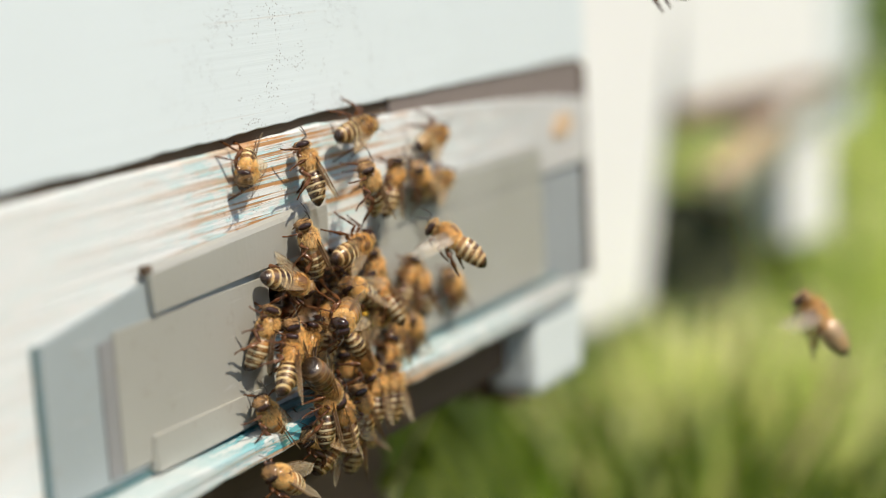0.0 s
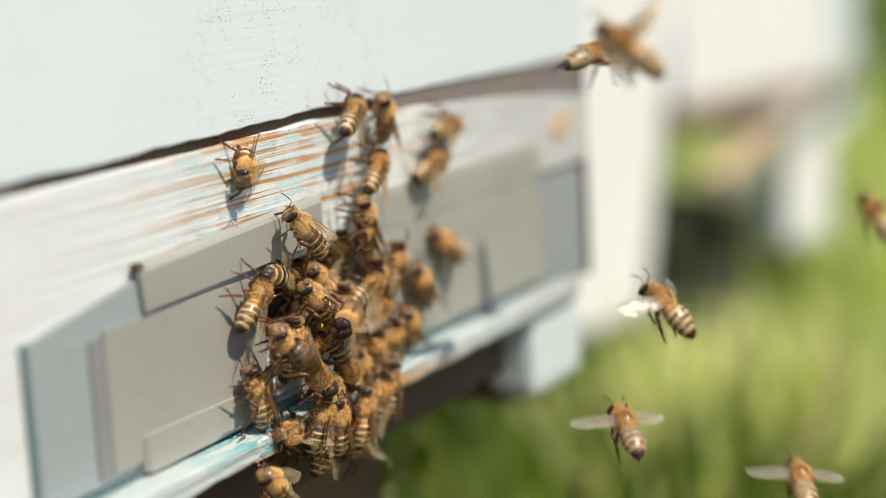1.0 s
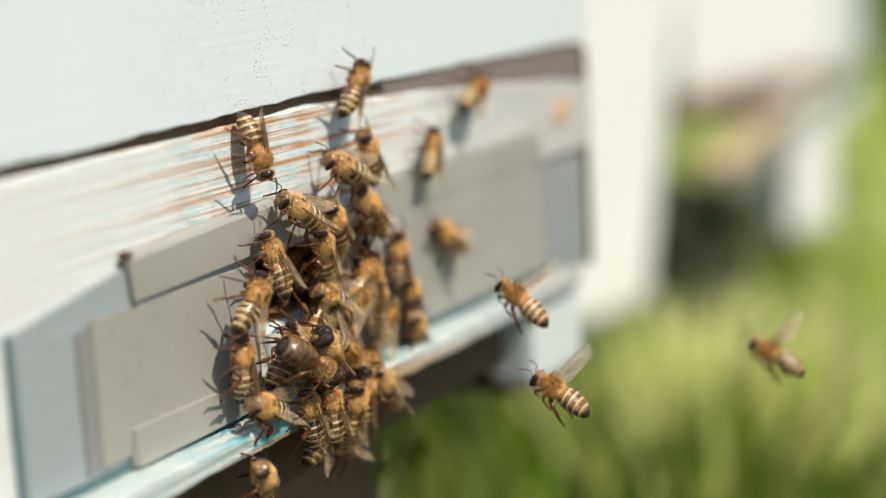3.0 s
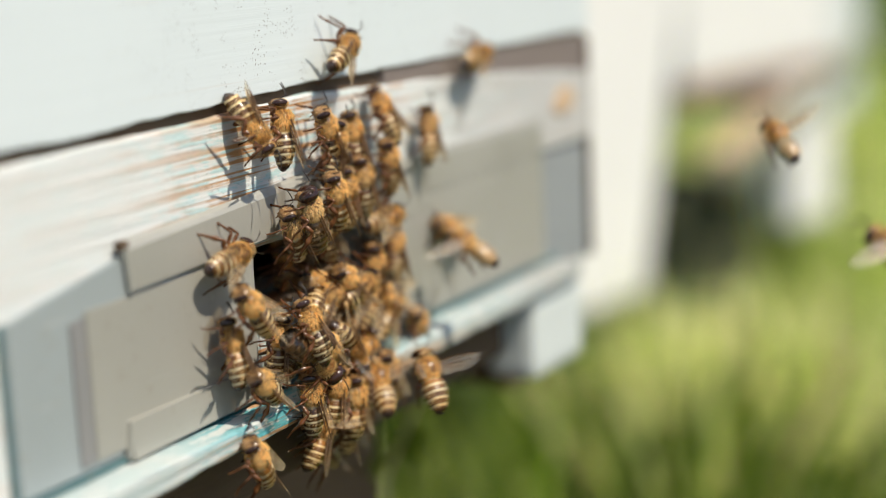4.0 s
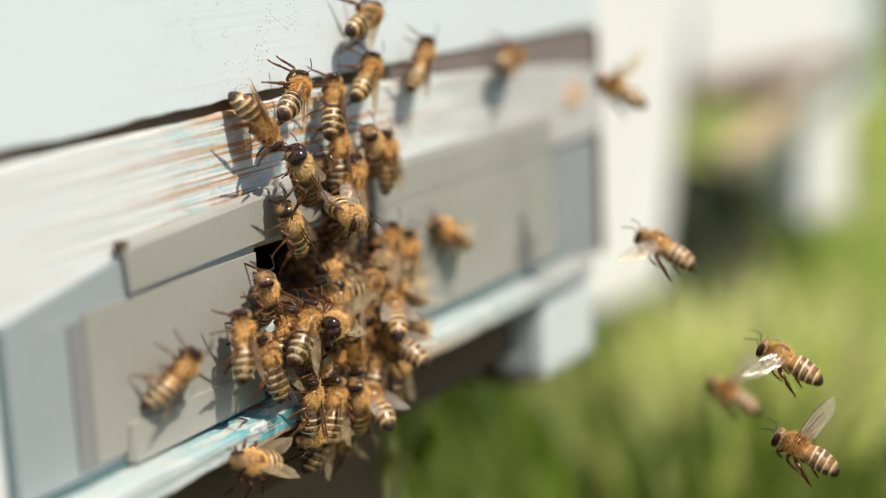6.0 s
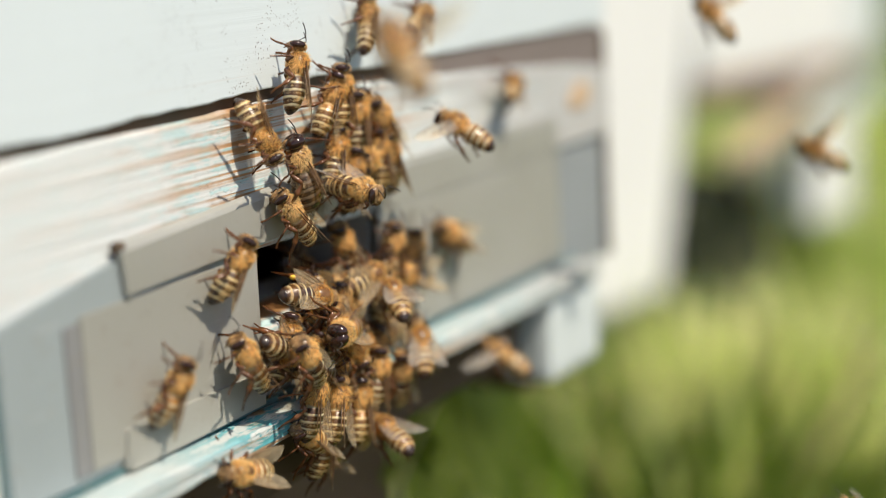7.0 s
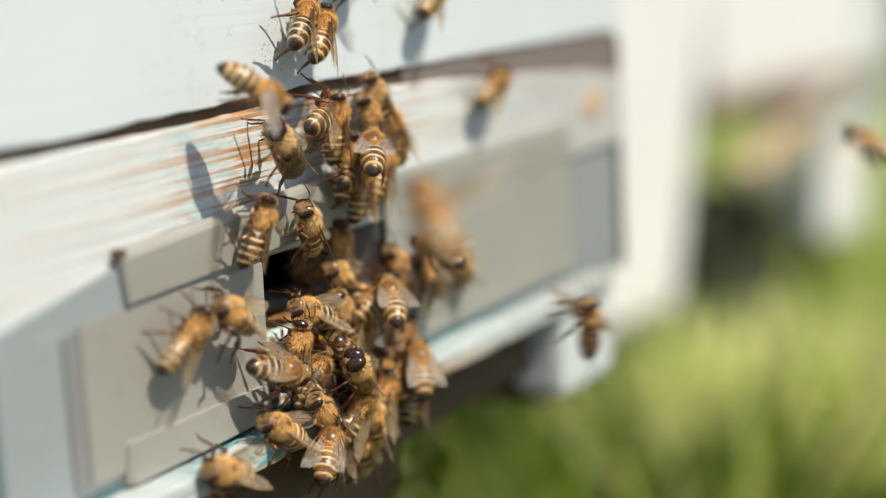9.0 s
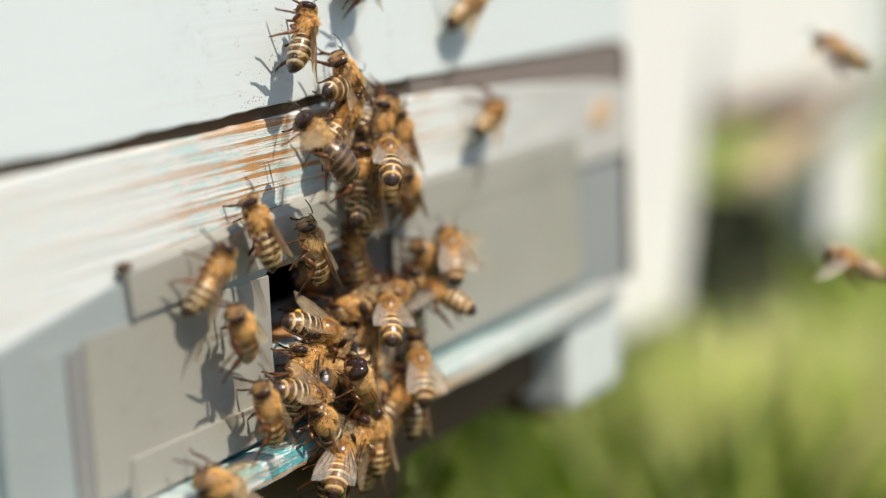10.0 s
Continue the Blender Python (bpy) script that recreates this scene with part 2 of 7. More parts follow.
def hair_mat(name, lo, hi, ashen):
    """Fur that varies from hair to hair; some bees are golden, others paler and greyer."""
    n = Nodes(name)
    g = n.add("NewGeometry")
    info = n.add("ObjectInfo")
    each = g.outputs["Random Per Island"]
    gold = n.mix(each, lo, hi)
    grey = n.mix(each, tuple(0.75 * c for c in ashen), ashen)
    col = n.mix(n.ramp(info.outputs["Random"], [(0.55, 0.0), (1.0, 0.4)]), gold, grey)
    dull = n.math("MULTIPLY", n.ramp(n.math("FRACT", n.math("MULTIPLY", info.outputs["Random"], 5.7)), [(0.5, 0.0), (1.0, 1.0)]), 0.2)
    col = n.mix(dull, col, tuple(0.5 * c for c in lo))
    n.done(col, 0.4)
    tr = n.add("BsdfTranslucent")
    n.link(col, tr.inputs["Color"])
    m = n.add("MixShader", Fac=0.48)
    n.link(n.b.outputs[0], m.inputs[1])
    n.link(tr.outputs[0], m.inputs[2])
    n.link(m.outputs[0], n.t.nodes["Material Output"].inputs["Surface"])
    return n.mat


FUR = hair_mat("golden_fur", (0.92, 0.47, 0.09), (1.0, 0.82, 0.40), (0.98, 0.80, 0.46))
PALEFUR = hair_mat("pale_fur", (0.74, 0.42, 0.12), (1.0, 0.82, 0.46), (0.92, 0.76, 0.48))


def wing_mat(name, lo, hi, tint):
    n = Nodes(name)
    v = n.coords()
    n.done(tint, 0.14)
    n.bump(n.noise(v, 1400, 3), 0.00006, 0.5)
    tr = n.add("BsdfTransparent")
    tr.inputs["Color"].default_value = (0.94, 0.86, 0.74, 1)
    m = n.add("MixShader")
    n.link(n.ramp(n.noise(v, 500, 3), [(0.3, lo), (0.7, hi)]), m.inputs[0])
    n.link(tr.outputs[0], m.inputs[1])
    n.link(n.b.outputs[0], m.inputs[2])
    n.link(m.outputs[0], n.t.nodes["Material Output"].inputs["Surface"])
    return n.mat


WING = wing_mat("wing_membrane", 0.10, 0.28, (0.86, 0.70, 0.46))
CLEARWING = wing_mat("clear_wing_membrane", 0.10, 0.24, (0.88, 0.84, 0.76))
VEIN = chitin("wing_vein", (0.10, 0.05, 0.02), (0.20, 0.11, 0.05), 0.4)
POLLEN = simple("yellow_pollen", (0.80, 0.42, 0.03), (0.95, 0.62, 0.08), 1500, 0.8, 0.0001)


# ---- building helpers ----
def finish(bm, name, materials, smooth=True):
    me = bpy.data.meshes.new(name)
    bm.to_mesh(me)
    bm.free()
    for m in materials if isinstance(materials, (list, tuple)) else [materials]:
        me.materials.append(m)
    if smooth:
        me.polygons.foreach_set("use_smooth", [True] * len(me.polygons))
    return me


def part(name, bm, material, parent, label="", smooth=False):
    ob = new(name, bm if isinstance(bm, bpy.types.Mesh) else finish(bm, name, material, smooth))
    ob.parent = parent
    if label:
        tagged(ob, label)
    return ob


def box(bm, x0, x1, y0, y1, z0, z1, bevel=0.0, segments=2):
    made = bmesh.ops.create_cube(bm, size=1.0, matrix=Matrix.Translation(((x0 + x1) / 2, (y0 + y1) / 2, (z0 + z1) / 2)) @ Matrix.Diagonal((x1 - x0, y1 - y0, z1 - z0, 1)))
    if bevel:
        edges = {e for v in made["verts"] for e in v.link_edges}
        bmesh.ops.bevel(bm, geom=list(edges), offset=bevel, segments=segments, profile=0.6, affect="EDGES")
    return bm


def rough_board(x0, x1, y0, y1, z0, z1, bottom=0.0, top=0.0, step=0.002, bevel=0.0012, low=None, high=None):
    """A sawn board along x whose front arrises are worn: the lower and upper edges waver by the given amounts, and rise along x by low and high."""
    bm = bmesh.new()
    count = int((x1 - x0) / step)
    rings = []
    for i in range(count + 1):
        x = x0 + (x1 - x0) * i / count

        def wob(k, amount):
            a = noise.noise((x * 60, k, 0.3)) + 0.5 * noise.noise((x * 260, k, 1.7)) + 0.25 * noise.noise((x * 900, k, 2.7))
            return amount * a

        zb = z0 + wob(1.0, bottom) + (low(x) if low else 0.0)
        zt = z1 + wob(5.0, top) + (high(x) if high else 0.0)
        cut = bevel * (1.0 + 0.6 * noise.noise((x * 180, 9.0, 0.0)))
        prof = [(y1, zb), (y0 + cut, zb), (y0 + cut * 0.3, zb + cut * 0.3), (y0, zb + cut), (y0, zt - cut), (y0 + cut * 0.3, zt - cut * 0.3), (y0 + cut, zt), (y1, zt)]
        rings.append([bm.verts.new((x, y, z)) for y, z in prof])
    for a, b in zip(rings, rings[1:]):
        for k in range(len(a)):
            j = (k + 1) % len(a)
            bm.faces.new((a[k], b[k], b[j], a[j]))
    bm.faces.new(rings[0])
    bm.faces.new(list(reversed(rings[-1])))
    bmesh.ops.recalc_face_normals(bm, faces=bm.faces)
    return bm


# ---- ground and far things ----
GROUND_Z = -0.40


def make_ground():
    bm = bmesh.new()
    for i in range(41):
        for j in range(41):
            x, y = -60 + 150 * (i / 40) ** 1.0, -60 + 150 * (j / 40)
            bm.verts.new((x, y, GROUND_Z + (0.02 * noise.noise((x * 0.6, y * 0.6, 0)) if abs(x) < 8 else 0)))
    bm.verts.ensure_lookup_table()
    for i in range(40):
        for j in range(40):
            a = i * 41 + j
            bm.faces.new([bm.verts[k] for k in (a, a + 41, a + 42, a + 1)])
    bmesh.ops.recalc_face_normals(bm, faces=bm.faces)
    ob = new("ground", finish(bm, "ground", SOIL))
    if ob.data.polygons[0].normal.z < 0:
        ob.data.flip_normals()
    tagged(ob, "dark soil ground under the long grass", "ground", kind="structure")


make_ground()


def blades(name, material, count, region, height, width, seed, label, category, lean=0.5, gap=None, least=0.45):
    """Bent tapering blades as one joined mesh of stuff."""
    rng = random.Random(seed)
    verts, faces = [], []
    made = 0
    while made < count:
        x, y = region(rng)
        if gap and gap(x, y):
            continue
        if noise.noise((x * 8, y * 8, 3.7)) < -0.16 and rng.random() < 0.85:
            continue
        made += 1
        h = height * rng.uniform(least, 1.1)
        w = width * rng.uniform(0.6, 1.3)
        a = rng.uniform(0, math.tau)
        b = rng.uniform(0, math.tau)
        l = lean * rng.uniform(0.2, 1.0) * h
        base = len(verts)
        for k, (s, ww) in enumerate(((0.0, 0.7), (0.35, 1.0), (0.7, 0.75), (1.0, 0.05))):
            cx, cy = x + math.cos(b) * l * s * s, y + math.sin(b) * l * s * s
            z = GROUND_Z + h * s * (1 - 0.18 * s * lean)
            dx, dy = math.cos(a) * w * ww / 2, math.sin(a) * w * ww / 2
            verts += [(cx - dx, cy - dy, z), (cx + dx, cy + dy, z)]
            if k:
                q = base + 2 * k
                faces.append((q - 2, q - 1, q + 1, q))
    me = bpy.data.meshes.new(name)
    me.from_pydata(verts, [], faces)
    me.materials.append(material)
    me.polygons.foreach_set("use_smooth", [True] * len(faces))
    return tagged(new(name, me), label, category, kind="stuff")


def sector(a0, a1, near=0.35):
    """Places in a fan before the camera, between two bearings in degrees."""
    def pick(rng):
        d = near + 3.6 * rng.random() ** 1.5
        a = radians(rng.uniform(a0, a1))
        return -0.25 + d * math.cos(a), -0.2 + d * math.sin(a)
    return pick


def under_hives(x, y):
    shade = 0.92 < x < 1.9 and 0.31 * (x + 0.25) < y + 0.2 < 0.44 * (x + 0.25)
    return (x < 0.40 and y > -0.03) or (1.22 < x < 1.75 and y > 0.28) or shade


blades("grass", GRASS, 6800, sector(-10, 22), 0.21, 0.007, 3, "long sunlit green grass in front of the hives", "grass", gap=under_hives)
blades("grass", SHADEGREEN, 6000, sector(21, 48), 0.20, 0.007, 4, "grass beside the hive, shade put into its dark green", "grass", gap=under_hives)
blades("broad_leaves", LEAF, 2600, sector(2, 21, 0.8), 0.20, 0.028, 5, "pale green broad leaves among the grass", "leaves", 0.9, gap=under_hives)
blades("dry_stalks", DRY, 130, sector(-5, 20, 0.9), 0.24, 0.006, 8, "dry straw-coloured stalks in the grass", "stalks", 0.5, gap=under_hives)


def tuft(rng):
    return 0.72 + 0.24 * rng.random(), -0.02 + 0.32 * rng.random()


blades("grass", MEADOW, 1000, tuft, 0.20, 0.010, 31, "tall tuft of grass before the second hive", "grass", 0.35)


def hive_shade(rng):
    x = 0.92 + 0.9 * rng.random()
    return x, (0.31 + 0.13 * rng.random()) * (x + 0.25) - 0.2


blades("grass", SHADEGREEN, 900, hive_shade, 0.10, 0.008, 43, "short grass before the second hive, shade put into its dark green", "grass", 0.6)


def bright_tuft(rng):
    return 0.80 + 0.12 * rng.random(), 0.105 + 0.08 * rng.random()


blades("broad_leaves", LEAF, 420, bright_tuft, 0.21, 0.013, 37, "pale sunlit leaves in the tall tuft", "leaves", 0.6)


def clump(x0, y0, radius):
    """Places in a round clump."""
    def pick(rng):
        d, a = radius * math.sqrt(rng.random()), rng.uniform(0, math.tau)
        return x0 + d * math.cos(a), y0 + d * math.sin(a)
    return pick


# dark clumps stand in for shaded gaps, pale ones for bright glare
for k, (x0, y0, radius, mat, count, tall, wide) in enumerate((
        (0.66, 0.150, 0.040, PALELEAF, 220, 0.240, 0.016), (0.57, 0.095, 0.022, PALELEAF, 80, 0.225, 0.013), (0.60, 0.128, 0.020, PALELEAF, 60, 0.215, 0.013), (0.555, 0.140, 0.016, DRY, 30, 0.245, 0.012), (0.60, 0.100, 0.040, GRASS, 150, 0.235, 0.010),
        (0.495, 0.126, 0.024, SHADEGREEN, 90, 0.26, 0.012), (0.69, 0.088, 0.035, SHADEGREEN, 130, 0.215, 0.012), (0.80, 0.120, 0.035, DRY, 40, 0.215, 0.014),
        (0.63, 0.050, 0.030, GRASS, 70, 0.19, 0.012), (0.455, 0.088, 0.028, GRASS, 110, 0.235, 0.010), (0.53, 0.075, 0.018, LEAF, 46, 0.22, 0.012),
        (0.80, 0.170, 0.030, SHADEGREEN, 130, 0.225, 0.012), (0.95, 0.130, 0.035, GRASS, 70, 0.20, 0.014), (0.40, 0.075, 0.020, SHADEGREEN, 80, 0.25, 0.010),
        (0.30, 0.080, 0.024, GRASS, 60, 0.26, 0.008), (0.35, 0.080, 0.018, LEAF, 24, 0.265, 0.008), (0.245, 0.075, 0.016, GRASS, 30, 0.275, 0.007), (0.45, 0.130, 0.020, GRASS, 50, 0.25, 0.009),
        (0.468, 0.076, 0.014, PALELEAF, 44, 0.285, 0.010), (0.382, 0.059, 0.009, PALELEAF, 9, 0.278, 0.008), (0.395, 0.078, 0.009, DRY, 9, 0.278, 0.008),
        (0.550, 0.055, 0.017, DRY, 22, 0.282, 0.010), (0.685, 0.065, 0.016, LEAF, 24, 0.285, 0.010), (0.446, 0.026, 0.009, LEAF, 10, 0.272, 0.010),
        (0.367, 0.004, 0.014, SHADEGREEN, 50, 0.272, 0.009), (0.318, 0.051, 0.013, SHADEGREEN, 44, 0.275, 0.008), (0.426, 0.107, 0.013, SHADEGREEN, 44, 0.282, 0.009),
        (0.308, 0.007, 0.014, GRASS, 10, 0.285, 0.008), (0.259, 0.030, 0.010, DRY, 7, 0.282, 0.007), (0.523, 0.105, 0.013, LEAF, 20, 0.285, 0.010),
        (0.326, -0.026, 0.012, PALELEAF, 8, 0.282, 0.008), (0.388, 0.029, 0.009, SHADEGREEN, 16, 0.275, 0.008), (0.477, 0.013, 0.013, SHADEGREEN, 44, 0.270, 0.009),
        (0.290, 0.098, 0.014, GRASS, 16, 0.285, 0.008), (0.330, 0.105, 0.020, SHADEGREEN, 40, 0.275, 0.009), (0.233, 0.092, 0.008, LEAF, 8, 0.285, 0.008), (0.255, 0.060, 0.012, SHADEGREEN, 18, 0.275, 0.008),
        (0.268, 0.085, 0.007, SHADEGREEN, 8, 0.275, 0.007), (0.476, 0.118, 0.016, SHADEGREEN, 44, 0.275, 0.009), (0.400, 0.097, 0.014, SHADEGREEN, 40, 0.275, 0.009),
        (0.352, 0.066, 0.010, SHADEGREEN, 30, 0.272, 0.008))):
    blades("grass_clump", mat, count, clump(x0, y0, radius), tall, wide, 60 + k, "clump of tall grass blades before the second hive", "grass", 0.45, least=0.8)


def shade_grass(rng):
    return 0.16 + 0.30 * rng.random(), 0.0 + 0.42 * rng.random()


blades("grass", SHADEGREEN, 700, shade_grass, 0.16, 0.006, 41, "short grass by the hive, its shade put into the dark green", "grass", 0.5)


def far_meadow(rng):
    d = 3.5 + 14 * rng.random() ** 1.5
    a = radians(rng.uniform(-12, 52))
    return -0.25 + d * math.cos(a), -0.2 + d * math.sin(a)


blades("far_grass", MEADOW, 9000, far_meadow, 0.26, 0.03, 13, "long grass of the meadow behind the hives", "grass")


# ---- the beehive ----
def sheet(points, y0, y1, bevel=0.0004):
    """A flat plate from an outline in x and z."""
    bm = bmesh.new()
    f = [bm.verts.new((x, y0, z)) for x, z in points]
    b = [bm.verts.new((x, y1, z)) for x, z in points]
    bm.faces.new(f)
    bm.faces.new(list(reversed(b)))
    for k in range(len(points)):
        j = (k + 1) % len(points)
        bm.faces.new((f[k], b[k], b[j], f[j]))
    bmesh.ops.recalc_face_normals(bm, faces=bm.faces)
    if bevel:
        bmesh.ops.bevel(bm, geom=bm.edges[:], offset=bevel, segments=2, affect="EDGES", clamp_overlap=True)
    return bm


def seam(x):
    """How far the seam above the entrance bar rises along the hive front."""
    return 0.0009 * float(np.interp(x, (-0.30, -0.05, 0.005, 0.03, 0.16), (-1.2, 0.0, 1.0, 1.9, 1.9)))


def bar_drop(x):
    """The bar's upper edge, broken away towards its end."""
    return 0.001 * float(np.interp(x, (-0.30, -0.05, 0.005, 0.03, 0.097, 0.114, 0.132, 0.145, 0.155, 0.161), (-1.1, 0.0, 0.9, 1.7, -1.4, -2.6, -4.1, -5.2, -6.6, -7.0)))


def make_hive():
    hive = tagged(new("beehive"), "white-painted wooden beehive with a worn entrance and metal slides", "beehive")
    hive.location = (0, 0, 0)
    part("front_board", rough_board(-0.30, 0.1616, 0.0, 0.022, 0.0385, 0.42, bottom=0.0004, bevel=0.0003, low=seam), WHITE, hive, "smooth white-painted board with dark specks")
    bm = bmesh.new()
    box(bm, -0.30, 0.1616, 0.0225, 0.40, 0.0425, 0.42, 0.002)
    part("body", bm, WHITE, hive)
    # unseen storey and cover, added so the hive shades more grass
    bm = bmesh.new()
    box(bm, -0.30, 0.1616, 0.0, 0.40, 0.4205, 0.66, 0.002)
    part("upper_box", bm, WHITE, hive)
    bm = bmesh.new()
    box(bm, -0.32, 0.18, -0.02, 0.42, 0.6605, 0.70, 0.004)
    part("lid", bm, PALE, hive)
    bar = rough_board(-0.30, 0.1610, 0.0002, 0.022, -0.0190, 0.0366, bottom=0.0002, top=0.0003, bevel=0.0005, low=lambda x: 0.0315 if x > 0.0085 else 0.0, high=bar_drop)
    part("entrance_bar", bar, BAR, hive, "weathered bar, white paint worn to orange grain")
    part("bare_patch", sheet([(0.139, 0.0215), (0.143, 0.0205), (0.1495, 0.0212), (0.1520, 0.0240), (0.1500, 0.0268), (0.1450, 0.0272), (0.1405, 0.0250)], -0.0004, 0.0010, 0.0003), PALEWOOD, hive, "patch of bare orange wood")
    part("right_block", rough_board(0.0490, 0.1600, 0.0012, 0.022, -0.0190, 0.0122), GREYWOOD, hive, "dull grey painted block")
    part("sill", rough_board(0.0087, 0.0488, 0.0008, 0.022, -0.0190, -0.0010), BAR, hive)
    # dark strip set into the seam, in place of its deep shade
    part("gap_batten", rough_board(-0.30, 0.0598, 0.0016, 0.0045, 0.0345, 0.0420), DARKWOOD, hive, "dark strip filling the gap in place of its shade")
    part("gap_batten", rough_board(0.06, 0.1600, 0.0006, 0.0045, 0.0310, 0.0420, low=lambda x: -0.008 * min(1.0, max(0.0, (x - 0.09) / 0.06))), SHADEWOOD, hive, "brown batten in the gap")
    part("end_strip", rough_board(0.1611, 0.1626, 0.0004, 0.022, -0.0190, 0.0384, step=0.0005, bevel=0.0003), DARKWOOD, hive, "dark edge at the end of the bar")
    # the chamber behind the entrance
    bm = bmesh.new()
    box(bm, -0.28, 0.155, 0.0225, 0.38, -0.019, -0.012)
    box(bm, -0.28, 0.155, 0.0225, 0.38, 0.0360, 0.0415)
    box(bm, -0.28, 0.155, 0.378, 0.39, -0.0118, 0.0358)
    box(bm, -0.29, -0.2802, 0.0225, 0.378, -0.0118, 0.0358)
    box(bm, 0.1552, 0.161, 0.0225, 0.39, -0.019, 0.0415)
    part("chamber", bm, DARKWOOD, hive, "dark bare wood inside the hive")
    part("landing_ledge", rough_board(-0.30, 0.1370, -0.0076, 0.0, -0.0192, -0.0150, bottom=0.0004, top=0.0004, bevel=0.0006), LEDGE, hive, "narrow ledge with flaking teal paint")
    # old teal paint, made darker for the shadow gap above the ledge
    part("teal_fillet", rough_board(-0.30, 0.1370, -0.0012, 0.0001, -0.0149, -0.0136, bevel=0.0003), SHADEDTEAL, hive, "strip of old teal paint above the ledge, darkened for its shadow gap")
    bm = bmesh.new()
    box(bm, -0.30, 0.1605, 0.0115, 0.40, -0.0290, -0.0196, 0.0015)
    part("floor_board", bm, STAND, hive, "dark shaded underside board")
    # dark board added to deepen the shaded space under the ledge
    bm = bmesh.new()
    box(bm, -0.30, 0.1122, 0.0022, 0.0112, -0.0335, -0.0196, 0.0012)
    part("bottom_rail", bm, DARKWOOD, hive, "dark board added under the ledge in place of its shade")
    bm = bmesh.new()
    box(bm, 0.1125, 0.1415, -0.0058, 0.0080, -0.0400, -0.0197, 0.003)
    part("foot", bm, PALE, hive, "pale painted wooden foot block")
    return hive


make_hive()


def rail(x0, x1, zlo0, zlo1, zhi0, zhi1, lip):
    """A folded guide rail: its free edge stands off the slide and turns back at the top."""
    bm = bmesh.new()
    count = 40
    rings = []
    for i in range(count + 1):
        u = i / count
        x = x0 + (x1 - x0) * u
        lo, hi = zlo0 + (zlo1 - zlo0) * u, zhi0 + (zhi1 - zhi0) * u
        wave = 0.0001 * noise.noise((x * 120, 0, lip * 1000))
        outer = [(-0.0011, hi + 0.0006), (-lip * 0.8, hi), (-lip, hi - 0.0008), (-lip + wave, (lo + hi) / 2), (-lip * 0.95 + wave, lo)]
        inner = [(-lip * 0.95 + 0.0006 + wave, lo), (-lip + 0.0007 + wave, (lo + hi) / 2), (-lip + 0.0007, hi - 0.0010), (-lip * 0.8 + 0.0005, hi - 0.0006), (-0.0011, hi - 0.0001)]
        rings.append([bm.verts.new((x, y, z)) for y, z in outer + inner])
    for a, b in zip(rings, rings[1:]):
        for k in range(len(a)):
            j = (k + 1) % len(a)
            bm.faces.new((a[k], b[k], b[j], a[j]))
    bm.faces.new(rings[0])
    bm.faces.new(list(reversed(rings[-1])))
    bmesh.ops.recalc_face_normals(bm, faces=bm.faces)
    return bm


